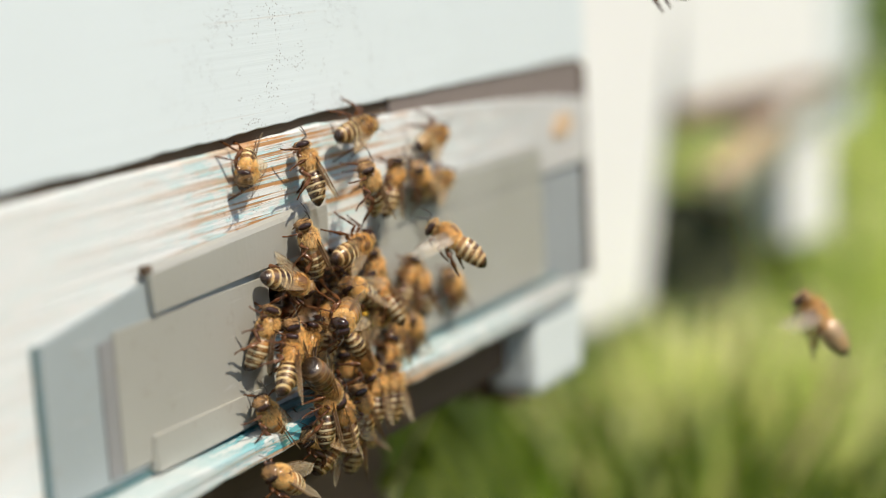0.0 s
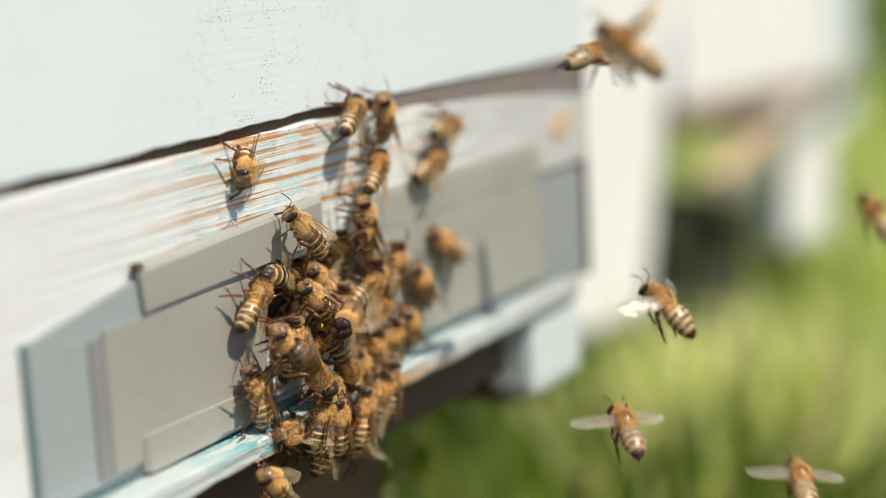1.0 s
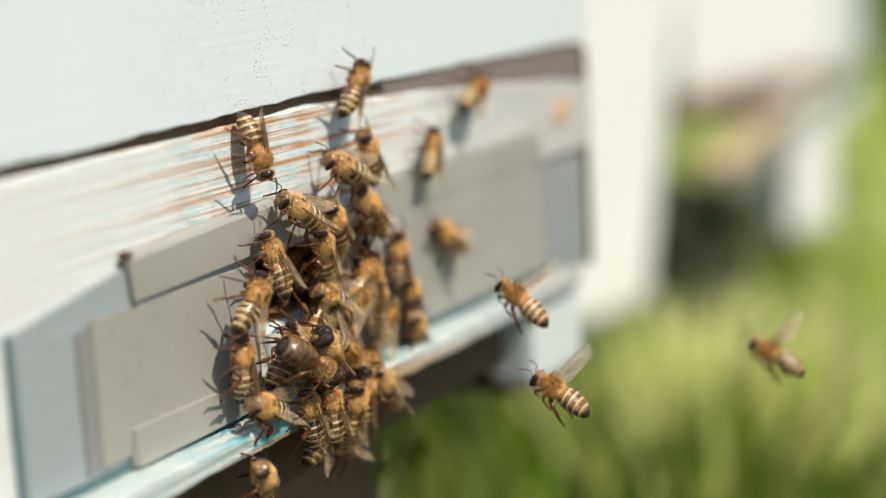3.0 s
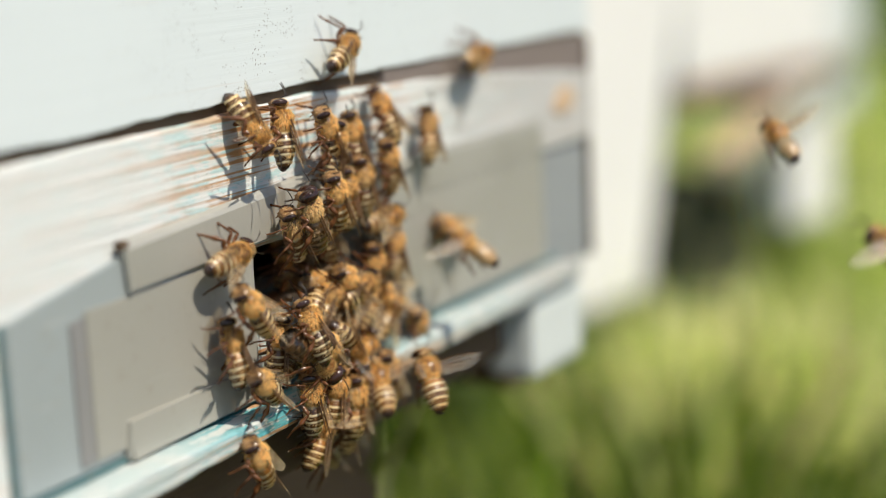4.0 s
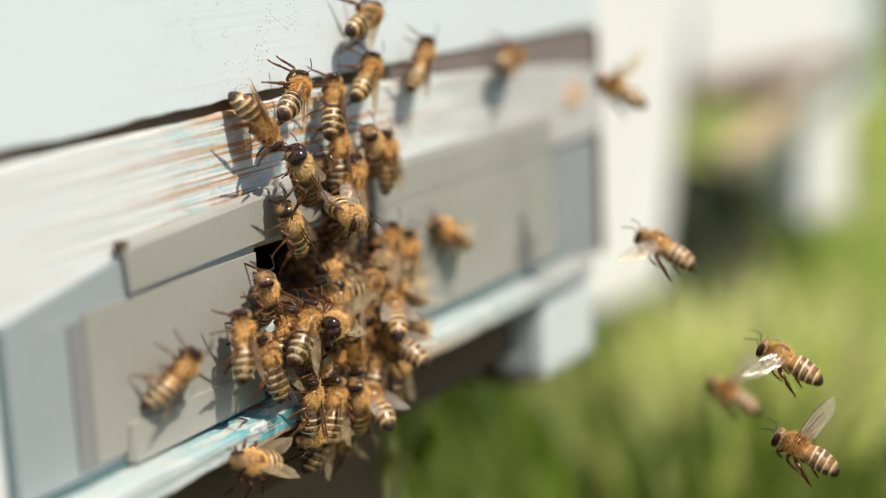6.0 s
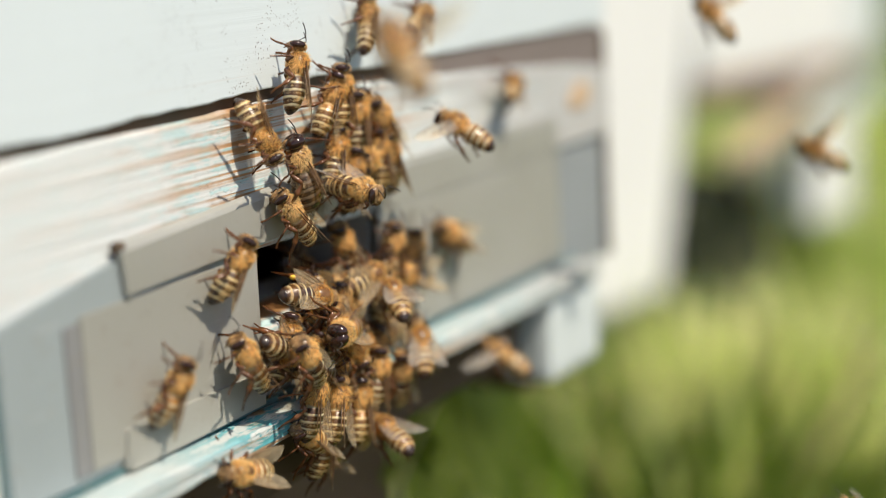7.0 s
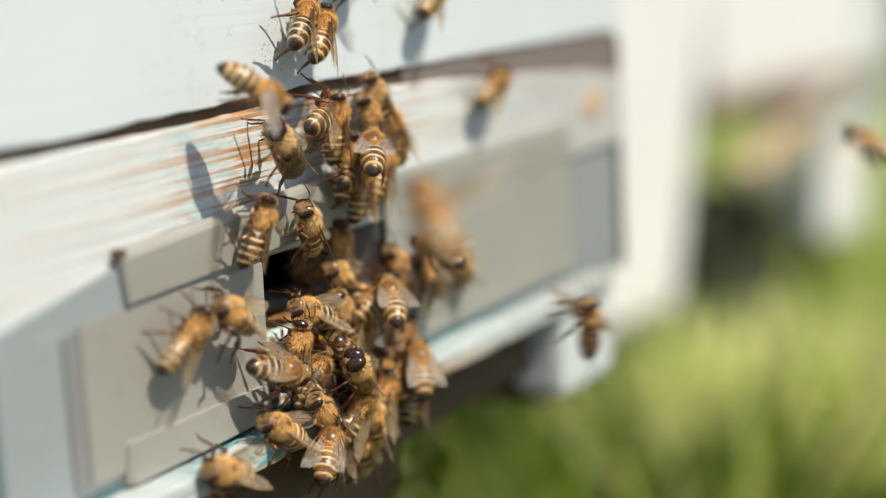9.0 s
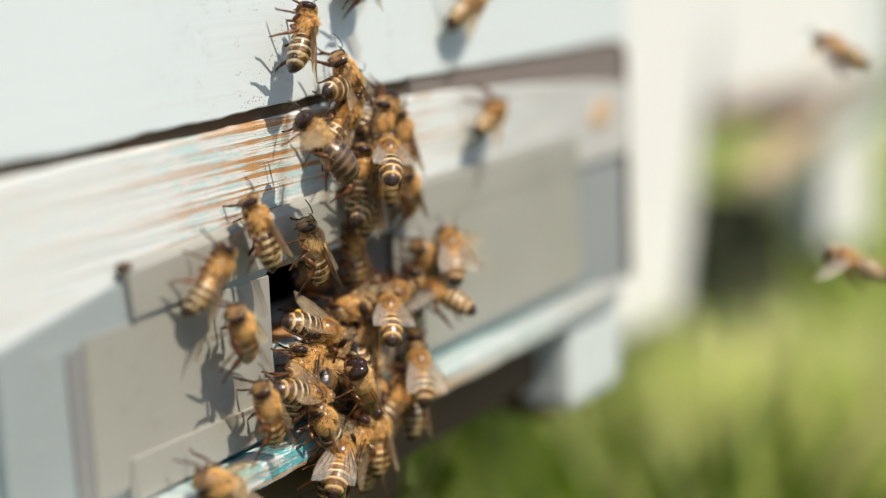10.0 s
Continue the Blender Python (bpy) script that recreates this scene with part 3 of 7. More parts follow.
def make_slides():
    gate = tagged(new("entrance_gate"), "grey sheet-metal hive entrance gate screwed to the weathered bar", "entrance gate")
    part("back_plate", sheet([(-0.0530, -0.0134), (-0.0530, 0.0140), (-0.0250, 0.0190), (0.0088, 0.0198), (0.0088, 0.0124), (0.0050, 0.0124), (0.0050, -0.0134)], -0.0010, 0.0001, 0.0003), PALEMETAL, gate)
    # the plate's unlit edge line is put into this dark colour
    part("plate_edge", sheet([(-0.0540, -0.0134), (-0.0538, 0.0135), (-0.0531, 0.0141), (-0.0531, -0.0134)], -0.0009, 0.0001, 0.0001), SHADEDTEAL, gate, "edge of the plate, its shadow line put into dark teal")
    part("slide", sheet([(-0.0362, -0.0122), (-0.0362, 0.0122), (0.0085, 0.0126), (0.0080, -0.0120)], -0.0015, -0.0011, 0.00015), METAL, gate, "sliding sheet-metal door pushed half open")
    # grey strip in place of the shadow band beside the slide
    part("slide_fold", sheet([(-0.0398, -0.0122), (-0.0398, 0.0110), (-0.0363, 0.0114), (-0.0363, -0.0122)], -0.0014, -0.0011, 0.0001), SHADEMETAL, gate, "darker strip along the slide edge, its shadow put into the colour")
    part("upper_rail", rail(-0.0258, 0.0290, 0.0130, 0.0150, 0.0206, 0.0235, 0.0022), METAL, gate)
    part("rail_lip", sheet([(-0.0267, 0.0203), (-0.0259, 0.0206), (-0.0252, 0.0128), (-0.0259, 0.0128)], -0.0023, -0.0012, 0.0001), METAL, gate, "cut end of the rail")
    part("lower_rail", rail(-0.0283, 0.0070, -0.0078, -0.0080, -0.0136, -0.0130, 0.0022), METAL, gate)
    part("rail_lip", sheet([(-0.0287, -0.0078), (-0.0279, -0.0078), (-0.0287, -0.0138), (-0.0296, -0.0138)], -0.0023, -0.0012, 0.0001), METAL, gate, "cut end of the rail")
    # solid dark plug drawn where the rail's opening lies in shade
    bm = bmesh.new()
    bmesh.ops.create_cone(bm, segments=14, radius1=0.0009, radius2=0.0009, depth=0.0016, cap_ends=True, matrix=Matrix.Translation((-0.0264, -0.0014, 0.0206)) @ Euler((0, radians(90), 0)).to_matrix().to_4x4())
    part("rail_end", bm, DARKWOOD, gate, "dark plug in place of the rolled rail's shaded opening")
    part("right_plate", sheet([(0.0490, -0.0134), (0.0490, 0.0205), (0.1300, 0.0205), (0.1300, -0.0134)], -0.0010, 0.0001, 0.0003), METAL, gate)
    part("right_slide", sheet([(0.0480, -0.0122), (0.0480, 0.0126), (0.1240, 0.0126), (0.1240, -0.0122)], -0.0015, -0.0011, 0.00015), METAL, gate)
    part("right_rail", rail(0.0530, 0.1290, 0.0129, 0.0129, 0.0205, 0.0205, 0.0013), METAL, gate)
    # the gate's origin lies at the rim of the opening, where the lens is focused
    gate.location = (0.010, -0.004, 0.012)
    for piece in gate.children:
        piece.matrix_parent_inverse = Matrix.Translation(gate.location).inverted()
    return gate


cam.data.dof.focus_object = make_slides()


def make_stand():
    stand = tagged(new("hive_stand"), "brown weathered timber stand under the hive", "stand")
    bm = bmesh.new()
    box(bm, -0.30, 0.122, 0.045, 0.085, -0.40, -0.0292, 0.003)
    part("front_post", bm, STAND, stand)
    bm = bmesh.new()
    box(bm, -0.30, 0.145, 0.30, 0.35, -0.40, -0.0292, 0.003)
    part("rear_post", bm, STAND, stand)
    bm = bmesh.new()
    box(bm, -0.26, 0.020, 0.087, 0.298, -0.42, -0.3802, 0.003)
    part("base_beam", bm, STAND, stand)
    # dark panel added to stand in for the shade under the hive
    bm = bmesh.new()
    box(bm, 0.1500, 0.1600, 0.020, 0.298, -0.055, -0.0292, 0.002)
    part("end_rail", bm, DARKWOOD, stand)


make_stand()


# ---- the neighbouring hives, far out of focus ----
def slab(x0, x1, y0, y1, z0, z1, bevel=0.004):
    return box(bmesh.new(), x0, x1, y0, y1, z0, z1, bevel)


# a larger and more distant copy of the plan about this point
HUB = Vector((-0.222, -0.169, 0.069))
BEYOND = Matrix.Translation(HUB) @ Matrix.Scale(1.6, 4) @ Matrix.Translation(-HUB)


def make_far_hive():
    far = tagged(new("beehive"), "second beehive, cream front and pale corner, on white legs", "beehive")
    part("front_wall", slab(0.0, 0.008, 0.0, 0.156, -0.010, 0.36), CREAM, far)
    part("corner_board", slab(0.001, 0.17, -0.041, -0.0005, -0.042, 0.36), PALE, far)
    part("top_box", slab(0.0085, 0.17, 0.0, 0.082, 0.018, 0.34), CREAM, far)
    part("floor_board", slab(-0.002, 0.009, 0.0, 0.156, -0.0175, -0.0103), BROWNWOOD, far, "weathered brown edge of the floor board")
    part("apron", slab(-0.002, 0.020, 0.0, 0.0510, -0.095, -0.0170), CREAM, far)
    brace = part("brace", slab(-0.008, 0.008, -0.033, 0.033, -0.011, 0.011), PALEWOOD, far, "weathered pale brown brace")
    brace.matrix_basis = pose(0.006, 0.082, -0.047, -18, 0, 0)
    # dark block standing in for the shaded grass under this hive
    part("leg", slab(0.022, 0.070, 0.045, 0.135, -0.33, -0.068, 0.006), GAPSHADE, far, "dark block in place of the shaded gap under the hive")
    bar = part("cross_rail", slab(-0.004, 0.004, -0.094, 0.094, -0.0040, 0.0040), SAGE, far, "grey-green slanting cross rail")
    bar.matrix_basis = pose(-0.008, 0.044, -0.0275, -18, 0, 0)
    # leg coloured dark to widen the painted patch of shade
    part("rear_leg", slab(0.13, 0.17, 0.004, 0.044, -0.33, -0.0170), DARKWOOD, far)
    far.matrix_basis = BEYOND @ pose(0.63, 0.066, 0, 0, 0, 80)


def make_post():
    post = tagged(new("hive_stand"), "cream-painted upright post of a hive stand", "post")
    post.matrix_basis = BEYOND @ pose(0.362, 0.058, 0, 0, 0, 80)
    bm = slab(0.0, 0.016, 0.0, 0.090, -0.076, 0.075, 0.004)
    for v in bm.verts:
        v.co.y -= 0.0096 + 0.24 * (v.co.z - 0.016)
    part("upright", bm, CREAM, post)
    part("top_rail", slab(0.002, 0.0155, 0.0700, 0.24, 0.030, 0.0745, 0.004), CREAM, post)


make_far_hive()
make_post()


def make_weed():
    """A dry plant with curled leaves beside the stand."""
    weed = tagged(new("weed"), "dry brownish weed with curled leaves beside the stand", "weed")
    rng = random.Random(12)
    bm = bmesh.new()
    stem = [(0.045, 0.0, GROUND_Z), (0.1158, 0.0404, -0.0711), (0.1143, 0.0296, -0.0522), (0.1203, 0.0241, -0.0389)]
    tube(bm, [tuple(c / MM for c in p) for p in stem], [1.2, 0.9, 0.6, 0.4], 7)
    part("stem", bm, DRY, weed)
    for k in range(9):
        u = 0.45 + 0.55 * k / 8
        q = u * 3
        i = min(2, int(q))
        base = Vector(stem[i]).lerp(Vector(stem[i + 1]), q - i)
        a = rng.uniform(0, math.tau)
        bm = bmesh.new()
        rows = []
        for j in range(6):
            f = j / 5
            w = 0.0026 * math.sin(math.pi * (0.08 + 0.9 * f))
            c = base + Vector((math.cos(a), math.sin(a), 0.55 - 0.9 * f)) * (0.010 * f)
            side = Vector((-math.sin(a), math.cos(a), 0.0)) * w
            rows.append([bm.verts.new(c - side), bm.verts.new(c - Vector((0, 0, w * 0.5))), bm.verts.new(c + side)])
        for r0, r1 in zip(rows, rows[1:]):
            for m in range(2):
                bm.faces.new((r0[m], r1[m], r1[m + 1], r0[m + 1]))
        part("leaf", bm, DRY if k > 5 else SHADEGREEN, weed, smooth=True)


# ---- bees ----
MM = 0.001


def tube(bm, points, radii, sides=6, flat=1.0):
    """A tapering tube through points (mm)."""
    rings = []
    for i, p in enumerate(points):
        p = Vector(p)
        a = Vector(points[max(i - 1, 0)])
        b = Vector(points[min(i + 1, len(points) - 1)])
        d = (b - a).normalized()
        s = d.cross(Vector((0.13, 0.31, 0.94))).normalized()
        u = d.cross(s)
        rings.append([bm.verts.new((p + (s * math.cos(k * math.tau / sides) * flat + u * math.sin(k * math.tau / sides)) * radii[i]) * MM) for k in range(sides)])
    for a, b in zip(rings, rings[1:]):
        for k in range(sides):
            j = (k + 1) % sides
            bm.faces.new((a[k], a[j], b[j], b[k]))
    for ring, p in ((rings[0], points[0]), (rings[-1], points[-1])):
        tip = bm.verts.new(Vector(p) * MM)
        for k in range(sides):
            bm.faces.new((ring[k], ring[(k + 1) % sides], tip))
    return bm


make_weed()


def lathe(profile, sides):
    """A body along x from (x, half width, half height, centre z) in mm, closed at both ends."""
    bm = bmesh.new()
    rings = []
    for x, ry, rz, zc in profile:
        rings.append([bm.verts.new((x * MM, ry * math.cos(k * math.tau / sides) * MM, (zc + rz * math.sin(k * math.tau / sides)) * MM)) for k in range(sides)])
    for a, b in zip(rings, rings[1:]):
        for k in range(sides):
            j = (k + 1) % sides
            bm.faces.new((a[k], a[j], b[j], b[k]))
    for ring, (x, _, _, zc) in ((rings[0], profile[0]), (rings[-1], profile[-1])):
        tip = bm.verts.new((x * MM, 0, zc * MM))
        for k in range(sides):
            bm.faces.new((ring[k], ring[(k + 1) % sides], tip))
    bmesh.ops.recalc_face_normals(bm, faces=bm.faces)
    return bm


def ellipsoid(bm, c, r, turn=(0, 0, 0), u=14, v=9):
    m = pose(c[0] * MM, c[1] * MM, c[2] * MM, *turn) @ Matrix.Diagonal((r[0] * MM, r[1] * MM, r[2] * MM, 1))
    bmesh.ops.create_uvsphere(bm, u_segments=u, v_segments=v, radius=1.0, matrix=m)
    return bm


def fur(count, c, r, length, width, seed, material, back=0.3, keep=None):
    """Short hairs that stand on an ellipsoid (mm), combed backwards."""
    rng = random.Random(seed)
    verts, faces = [], []
    while len(faces) < count:
        d = Vector((rng.gauss(0, 1), rng.gauss(0, 1), rng.gauss(0, 1))).normalized()
        p = Vector((c[0] + d.x * r[0], c[1] + d.y * r[1], c[2] + d.z * r[2]))
        if keep and not keep(p):
            continue
        nrm = Vector((d.x / r[0], d.y / r[1], d.z / r[2])).normalized()
        stray = Vector((rng.gauss(0, 1), rng.gauss(0, 1), rng.gauss(0, 1)))
        comb = Vector((-1, 0, -0.25)) - nrm * nrm.dot(Vector((-1, 0, -0.25)))
        way = (nrm * 0.55 + comb * back + stray * 0.30).normalized()
        l = length * rng.uniform(0.5, 1.2)
        s = (way.cross(nrm) + stray * 0.18).normalized() * width / 2
        q = len(verts)
        p = p - nrm * 0.05
        verts += [(p + s) * MM, (p - s) * MM, (p + way * l) * MM]
        faces.append((q, q + 1, q + 2))
    me = bpy.data.meshes.new("fur")
    me.from_pydata([tuple(v) for v in verts], [], faces)
    me.materials.append(material)
    return me


def wing_mesh(length, width, side, hind, membrane):
    """A membrane along +y (side 1) or -y, leading edge towards +x, with raised veins. The second material slot is the vein."""
    bm = bmesh.new()
    n = 12
    lead, trail = [], []
    for i in range(n + 1):
        u = i / n
        y = u * length
        le = 0.10 * width + 0.24 * width * math.sin(math.pi * min(1, u * 0.9)) - 0.10 * width * u
        shape = math.sin(math.pi * min(1.0, 0.06 + 0.94 * u ** (0.8 if hind else 1.15))) ** 0.62
        tr = le - width * (0.12 + 0.88 * shape) * (1.0 if u < 0.98 else 0.5)
        lead.append((le, y))
        trail.append((tr, y))
    rows = []
    for (a, y), (b, _) in zip(lead, trail):
        row = []
        for k in range(6):
            f = k / 5
            z = 0.10 * math.sin(f * math.pi * 2.5 + y * 0.7) * 0.6 + 0.012 * y * y * 0.3
            row.append(bm.verts.new(((a + (b - a) * f) * MM, side * y * MM, z * MM)))
        rows.append(row)
    for a, b in zip(rows, rows[1:]):
        for k in range(5):
            bm.faces.new((a[k], b[k], b[k + 1], a[k + 1]))
    start = len(bm.faces)

    def vein(f0, f1, u0, u1, r):
        pts = []
        for i in range(5):
            s = i / 4
            u, f = u0 + (u1 - u0) * s, f0 + (f1 - f0) * s
            k = min(n - 1, int(u * n))
            w = u * n - k
            le = lead[k][0] * (1 - w) + lead[k + 1][0] * w
            tr = trail[k][0] * (1 - w) + trail[k + 1][0] * w
            y = u * length
            z = 0.10 * math.sin(f * math.pi * 2.5 + y * 0.7) * 0.6 + 0.012 * y * y * 0.3
            pts.append((le + (tr - le) * f, side * y, z))
        tube(bm, pts, [r, r, r * 0.9, r * 0.75, r * 0.4], 4)

    for v in ((0.01, 0.0, 0.0, 0.97, 0.10), (0.25, 0.10, 0.0, 0.80, 0.07), (0.45, 0.40, 0.05, 0.78, 0.06), (0.65, 0.72, 0.05, 0.62, 0.05), (0.12, 0.42, 0.42, 0.52, 0.045), (0.42, 0.72, 0.55, 0.66, 0.045), (0.25, 0.55, 0.68, 0.84, 0.04)):
        vein(*v)
    bm.faces.ensure_lookup_table()
    for f in bm.faces[start:]:
        f.material_index = 1
    return finish(bm, "wing", [membrane, VEIN])


def leg_mesh(kind, side, hang):
    s = side
    shapes = {
        ("front", 0): [(3.2, 0.9, -1.2), (3.9, 1.7, -1.6), (4.6, 2.7, -0.9), (5.0, 3.2, -2.2), (5.2, 3.4, -2.9), (5.6, 3.6, -3.4)],
        ("mid", 0): [(2.3, 1.1, -1.5), (2.3, 2.0, -1.8), (2.2, 3.5, -0.7), (1.8, 4.5, -2.2), (1.5, 4.9, -3.0), (1.1, 5.5, -3.4)],
        ("hind", 0): [(1.2, 1.0, -1.5), (0.7, 1.8, -1.9), (-0.8, 2.9, -0.6), (-2.4, 3.6, -2.1), (-3.2, 3.9, -2.9), (-4.2, 4.2, -3.4)],
        ("front", 1): [(3.2, 0.9, -1.2), (3.9, 1.2, -1.7), (4.6, 1.4, -1.9), (4.0, 1.3, -2.6), (3.6, 1.2, -2.8), (3.2, 1.1, -2.9)],
        ("mid", 1): [(2.3, 1.1, -1.5), (2.4, 1.6, -2.0), (2.0, 2.1, -2.4), (0.9, 1.9, -3.1), (0.2, 1.8, -3.3), (-0.5, 1.7, -3.5)],
        ("hind", 1): [(1.2, 1.0, -1.5), (0.6, 1.6, -2.2), (-0.6, 2.1, -2.5), (-2.0, 2.0, -3.8), (-2.8, 1.9, -4.4), (-3.6, 1.8, -4.9)],
    }
    reach = 0.0 if hang else 0.34
    p = [(x, y * s * (1 + 0.15 * reach * i), z * (1 + reach * i / 5)) for i, (x, y, z) in enumerate(shapes[(kind, hang)])]
    k = 1.45 if kind == "hind" else 1.15
    bm = bmesh.new()
    tube(bm, p[:2], [0.34 * k, 0.26 * k], 7)
    mid = tuple((a + b) / 2 for a, b in zip(p[1], p[2]))
    tube(bm, [p[1], mid, p[2]], [0.22 * k, 0.34 * k, 0.20 * k], 7)
    mid = tuple((a * 0.35 + b * 0.65) for a, b in zip(p[2], p[3]))
    tube(bm, [p[2], mid, p[3]], [0.22, 0.42 * k if kind == "hind" else 0.27, 0.34 if kind == "hind" else 0.18], 7, 0.62)
    tube(bm, [p[3], p[4]], [0.24 * k, 0.18 * k], 6, 0.7)
    for i in range(3):
        a = tuple(u + (v - u) * i / 3 for u, v in zip(p[4], p[5]))
        b = tuple(u + (v - u) * (i + 0.9) / 3 for u, v in zip(p[4], p[5]))
        tube(bm, [a, b], [0.14, 0.18], 5)
    for q in (-0.18, 0.18):
        tube(bm, [p[5], (p[5][0] + 0.22, p[5][1] + q, p[5][2] - 0.1)], [0.07, 0.02], 4)
    return finish(bm, "leg", LIMB)


def bee_parts(drone, hang):
    """All meshes of a worker or a drone, built once."""
    k = 1.24 if drone else 1.12
    m = {}
    prof = []
    length, rmax = (7.2, 2.2) if not drone else (7.6, 2.85)
    rings = 6
    for i in range(rings * 5 + 1):
        u = i / (rings * 5)
        f = (i % 5) / 5
        base = (math.sin(math.pi * (0.11 + 0.82 * u ** 0.82)) ** 0.75 if not drone else min(1.0, math.sin(math.pi * (0.12 + 0.72 * u)) ** 0.5 * 1.02))
        taper = 1.0 if u < 0.88 else math.sqrt(max(0.02, 1 - ((u - 0.88) / 0.12) ** 2 * (0.92 if not drone else 0.6)))
        r = rmax * base * taper * (1 + 0.035 * f)
        prof.append((0.5 - length * u, r, r * 0.88, -0.15 - 0.9 * u * u))
    m["abdomen"] = finish(lathe(prof, 22), "abdomen", DRONE_BANDS if drone else BANDS)
    bm = bmesh.new()
    ellipsoid(bm, (2.2, 0, 0.1), (2.15 * k, 1.85 * k, 1.8 * k), u=20, v=14)
    for v in bm.verts:
        v.co += v.co.normalized() * 0.00006 * noise.noise(v.co * 2500)
    tube(bm, [(3.7, 0, 0), (5.0, 0, -0.1)], [0.8, 0.55], 8)
    ellipsoid(bm, (0.6, 0, 0.9), (0.7, 1.0, 0.6), u=12, v=8)
    m["thorax"] = finish(bm, "thorax", THORAX)
    m["fur"] = fur(3600, (2.2, 0, 0.1), (2.15 * k, 1.85 * k, 1.8 * k), 0.80, 0.075, 4 + drone, FUR, back=0.75, keep=lambda p: p.x < 4.25 and not (p.z > 1.55 and abs(p.y) < 0.75 and 0.9 < p.x < 2.9))
    m["abdomen_fur"] = fur(2400, (-2.6, 0, -0.35), (3.3, rmax * 0.99, rmax * 0.88), 0.50, 0.05, 9, PALEFUR, back=1.5, keep=lambda p: p.x > -5.6 and ((0.2 - p.x) % 1.30 < 0.40 or p.x > -0.9 or (abs(p.y) > 1.5 and (0.2 - p.x) % 1.30 < 0.8)))
    bm = bmesh.new()
    hx = 5.35
    ellipsoid(bm, (hx, 0, -0.25), (0.95, 1.8, 1.75), u=16, v=12)
    for v in bm.verts:
        z = v.co.z / MM
        if z < -0.3:
            v.co.y *= 1 - 0.28 * min(1, (-0.3 - z) / 1.5)
    ellipsoid(bm, (hx + 0.55, 0, -0.95), (0.45, 0.72, 0.75), u=12, v=8)
    tube(bm, [(hx + 0.35, 0.35, -1.6), (hx + 0.45, 0.2, -2.05)], [0.24, 0.10], 6)
    tube(bm, [(hx + 0.35, -0.35, -1.6), (hx + 0.45, -0.2, -2.05)], [0.24, 0.10], 6)
    tube(bm, [(hx + 0.1, 0, -1.7), (hx - 0.3, 0, -2.5)], [0.2, 0.09], 6)
    m["head"] = finish(bm, "head", HEAD)
    for side in (1, -1):
        bm = bmesh.new()
        if drone:
            ellipsoid(bm, (hx + 0.18, side * 0.80, 0.40), (1.20, 1.32, 1.85), (side * 16, 0, 0), 16, 12)
        else:
            ellipsoid(bm, (hx + 0.10, side * 1.5, -0.1), (0.66, 0.50, 1.36), (side * 10, 0, side * -8), 16, 12)
        m["eye", side] = finish(bm, "eye", EYE)
        bm = bmesh.new()
        y = side * 0.38
        a = [(hx + 0.8, y, -0.25), (hx + 1.2, side * 0.95, 0.75), (hx + 1.35, side * 1.25, 1.25)]
        tube(bm, a, [0.08, 0.085, 0.08], 6)
        b = [(hx + 1.35, side * 1.25, 1.25), (hx + 2.1, side * 1.6, 1.2), (hx + 2.9, side * 1.95, 0.95), (hx + 3.6, side * 2.2, 0.6)]
        tube(bm, b, [0.085, 0.10, 0.10, 0.08], 6)
        m["antenna", side] = finish(bm, "antenna", FEELER)
        m["forewing", side] = wing_mesh(9.0, 3.0, side, False, CLEARWING if hang else WING)
        m["hindwing", side] = wing_mesh(6.3, 1.9, side, True, CLEARWING if hang else WING)
        for kind in ("front", "mid", "hind"):
            m[kind, side] = leg_mesh(kind, side, hang)
    m["face_fur"] = fur(1300, (hx - 0.05, 0, -0.2), (0.98, 1.75, 1.75), 0.34, 0.045, 21, PALEFUR, back=0.35, keep=lambda p: (abs(p.y) < (0.3 if drone else 1.05) or p.x < hx - 0.5) and p.z > -1.4)
    return m


FOLDED = {"forewing": ((2.3, 1.45, 1.35), (8, -14, 75)), "hindwing": ((1.5, 1.4, 1.0), (8, -12, 70))}


def wing_pose(kind, side, stroke=None, sweep=0.0):
    """The pose of a wing in its bee: folded over the back, or spread at a stroke angle (degrees)."""
    (x, y, z), (a, b, c) = FOLDED[kind]
    if stroke is None:
        return pose(x * MM, side * y * MM, z * MM, side * a, b, side * c)
    return pose(x * MM, side * y * MM, z * MM, side * stroke, -12, side * sweep)


def make_bee(m, label, hang):
    bee_ob = tagged(new("bee"), label, "bee", group="bees of the hive")
    head = part("head", m["head"], None, bee_ob)
    part("face_fur", m["face_fur"], None, head)
    for s in (1, -1):
        part("eye", m["eye", s], None, head, "glossy black compound eye")
        part("antenna", m["antenna", s], None, head)
    thorax = part("thorax", m["thorax"], None, bee_ob)
    part("fur", m["fur"], None, thorax, "golden fur")
    abdomen = part("abdomen", m["abdomen"], None, bee_ob, "banded brown and amber abdomen")
    part("fur", m["abdomen_fur"], None, abdomen)
    for s in (1, -1):
        for kind in ("front", "mid", "hind"):
            part("leg", m[kind, s], None, bee_ob)
        for kind in ("forewing", "hindwing"):
            w = part(kind, m[kind, s], None, bee_ob, "clear veined wing")
            w["side"] = s
            w.matrix_basis = wing_pose(kind, s) if not hang else wing_pose(kind, s, 15, -10)
    return bee_ob


WORKERS = "a b c d e e2 e3 g g2 g3 h i l m n o p q r s t u v x x2 y p1 w f1 f2 f3 f4 f5 f6 f8 f10 f11 f12 f13 f14 f15 f16 f17 f18 f19 f20 f23 f24 f25 f26 f27 f29 f31 f32 z0 z1 z2 z3 z4 z5 z6 z7 z8 z9 z10 z11 z12 z13 y0 y1 y2 y3 y4 y5 y6 y7 y8 x3 x4 x5 x6 x7 x8"
DRONES = "j k dr"
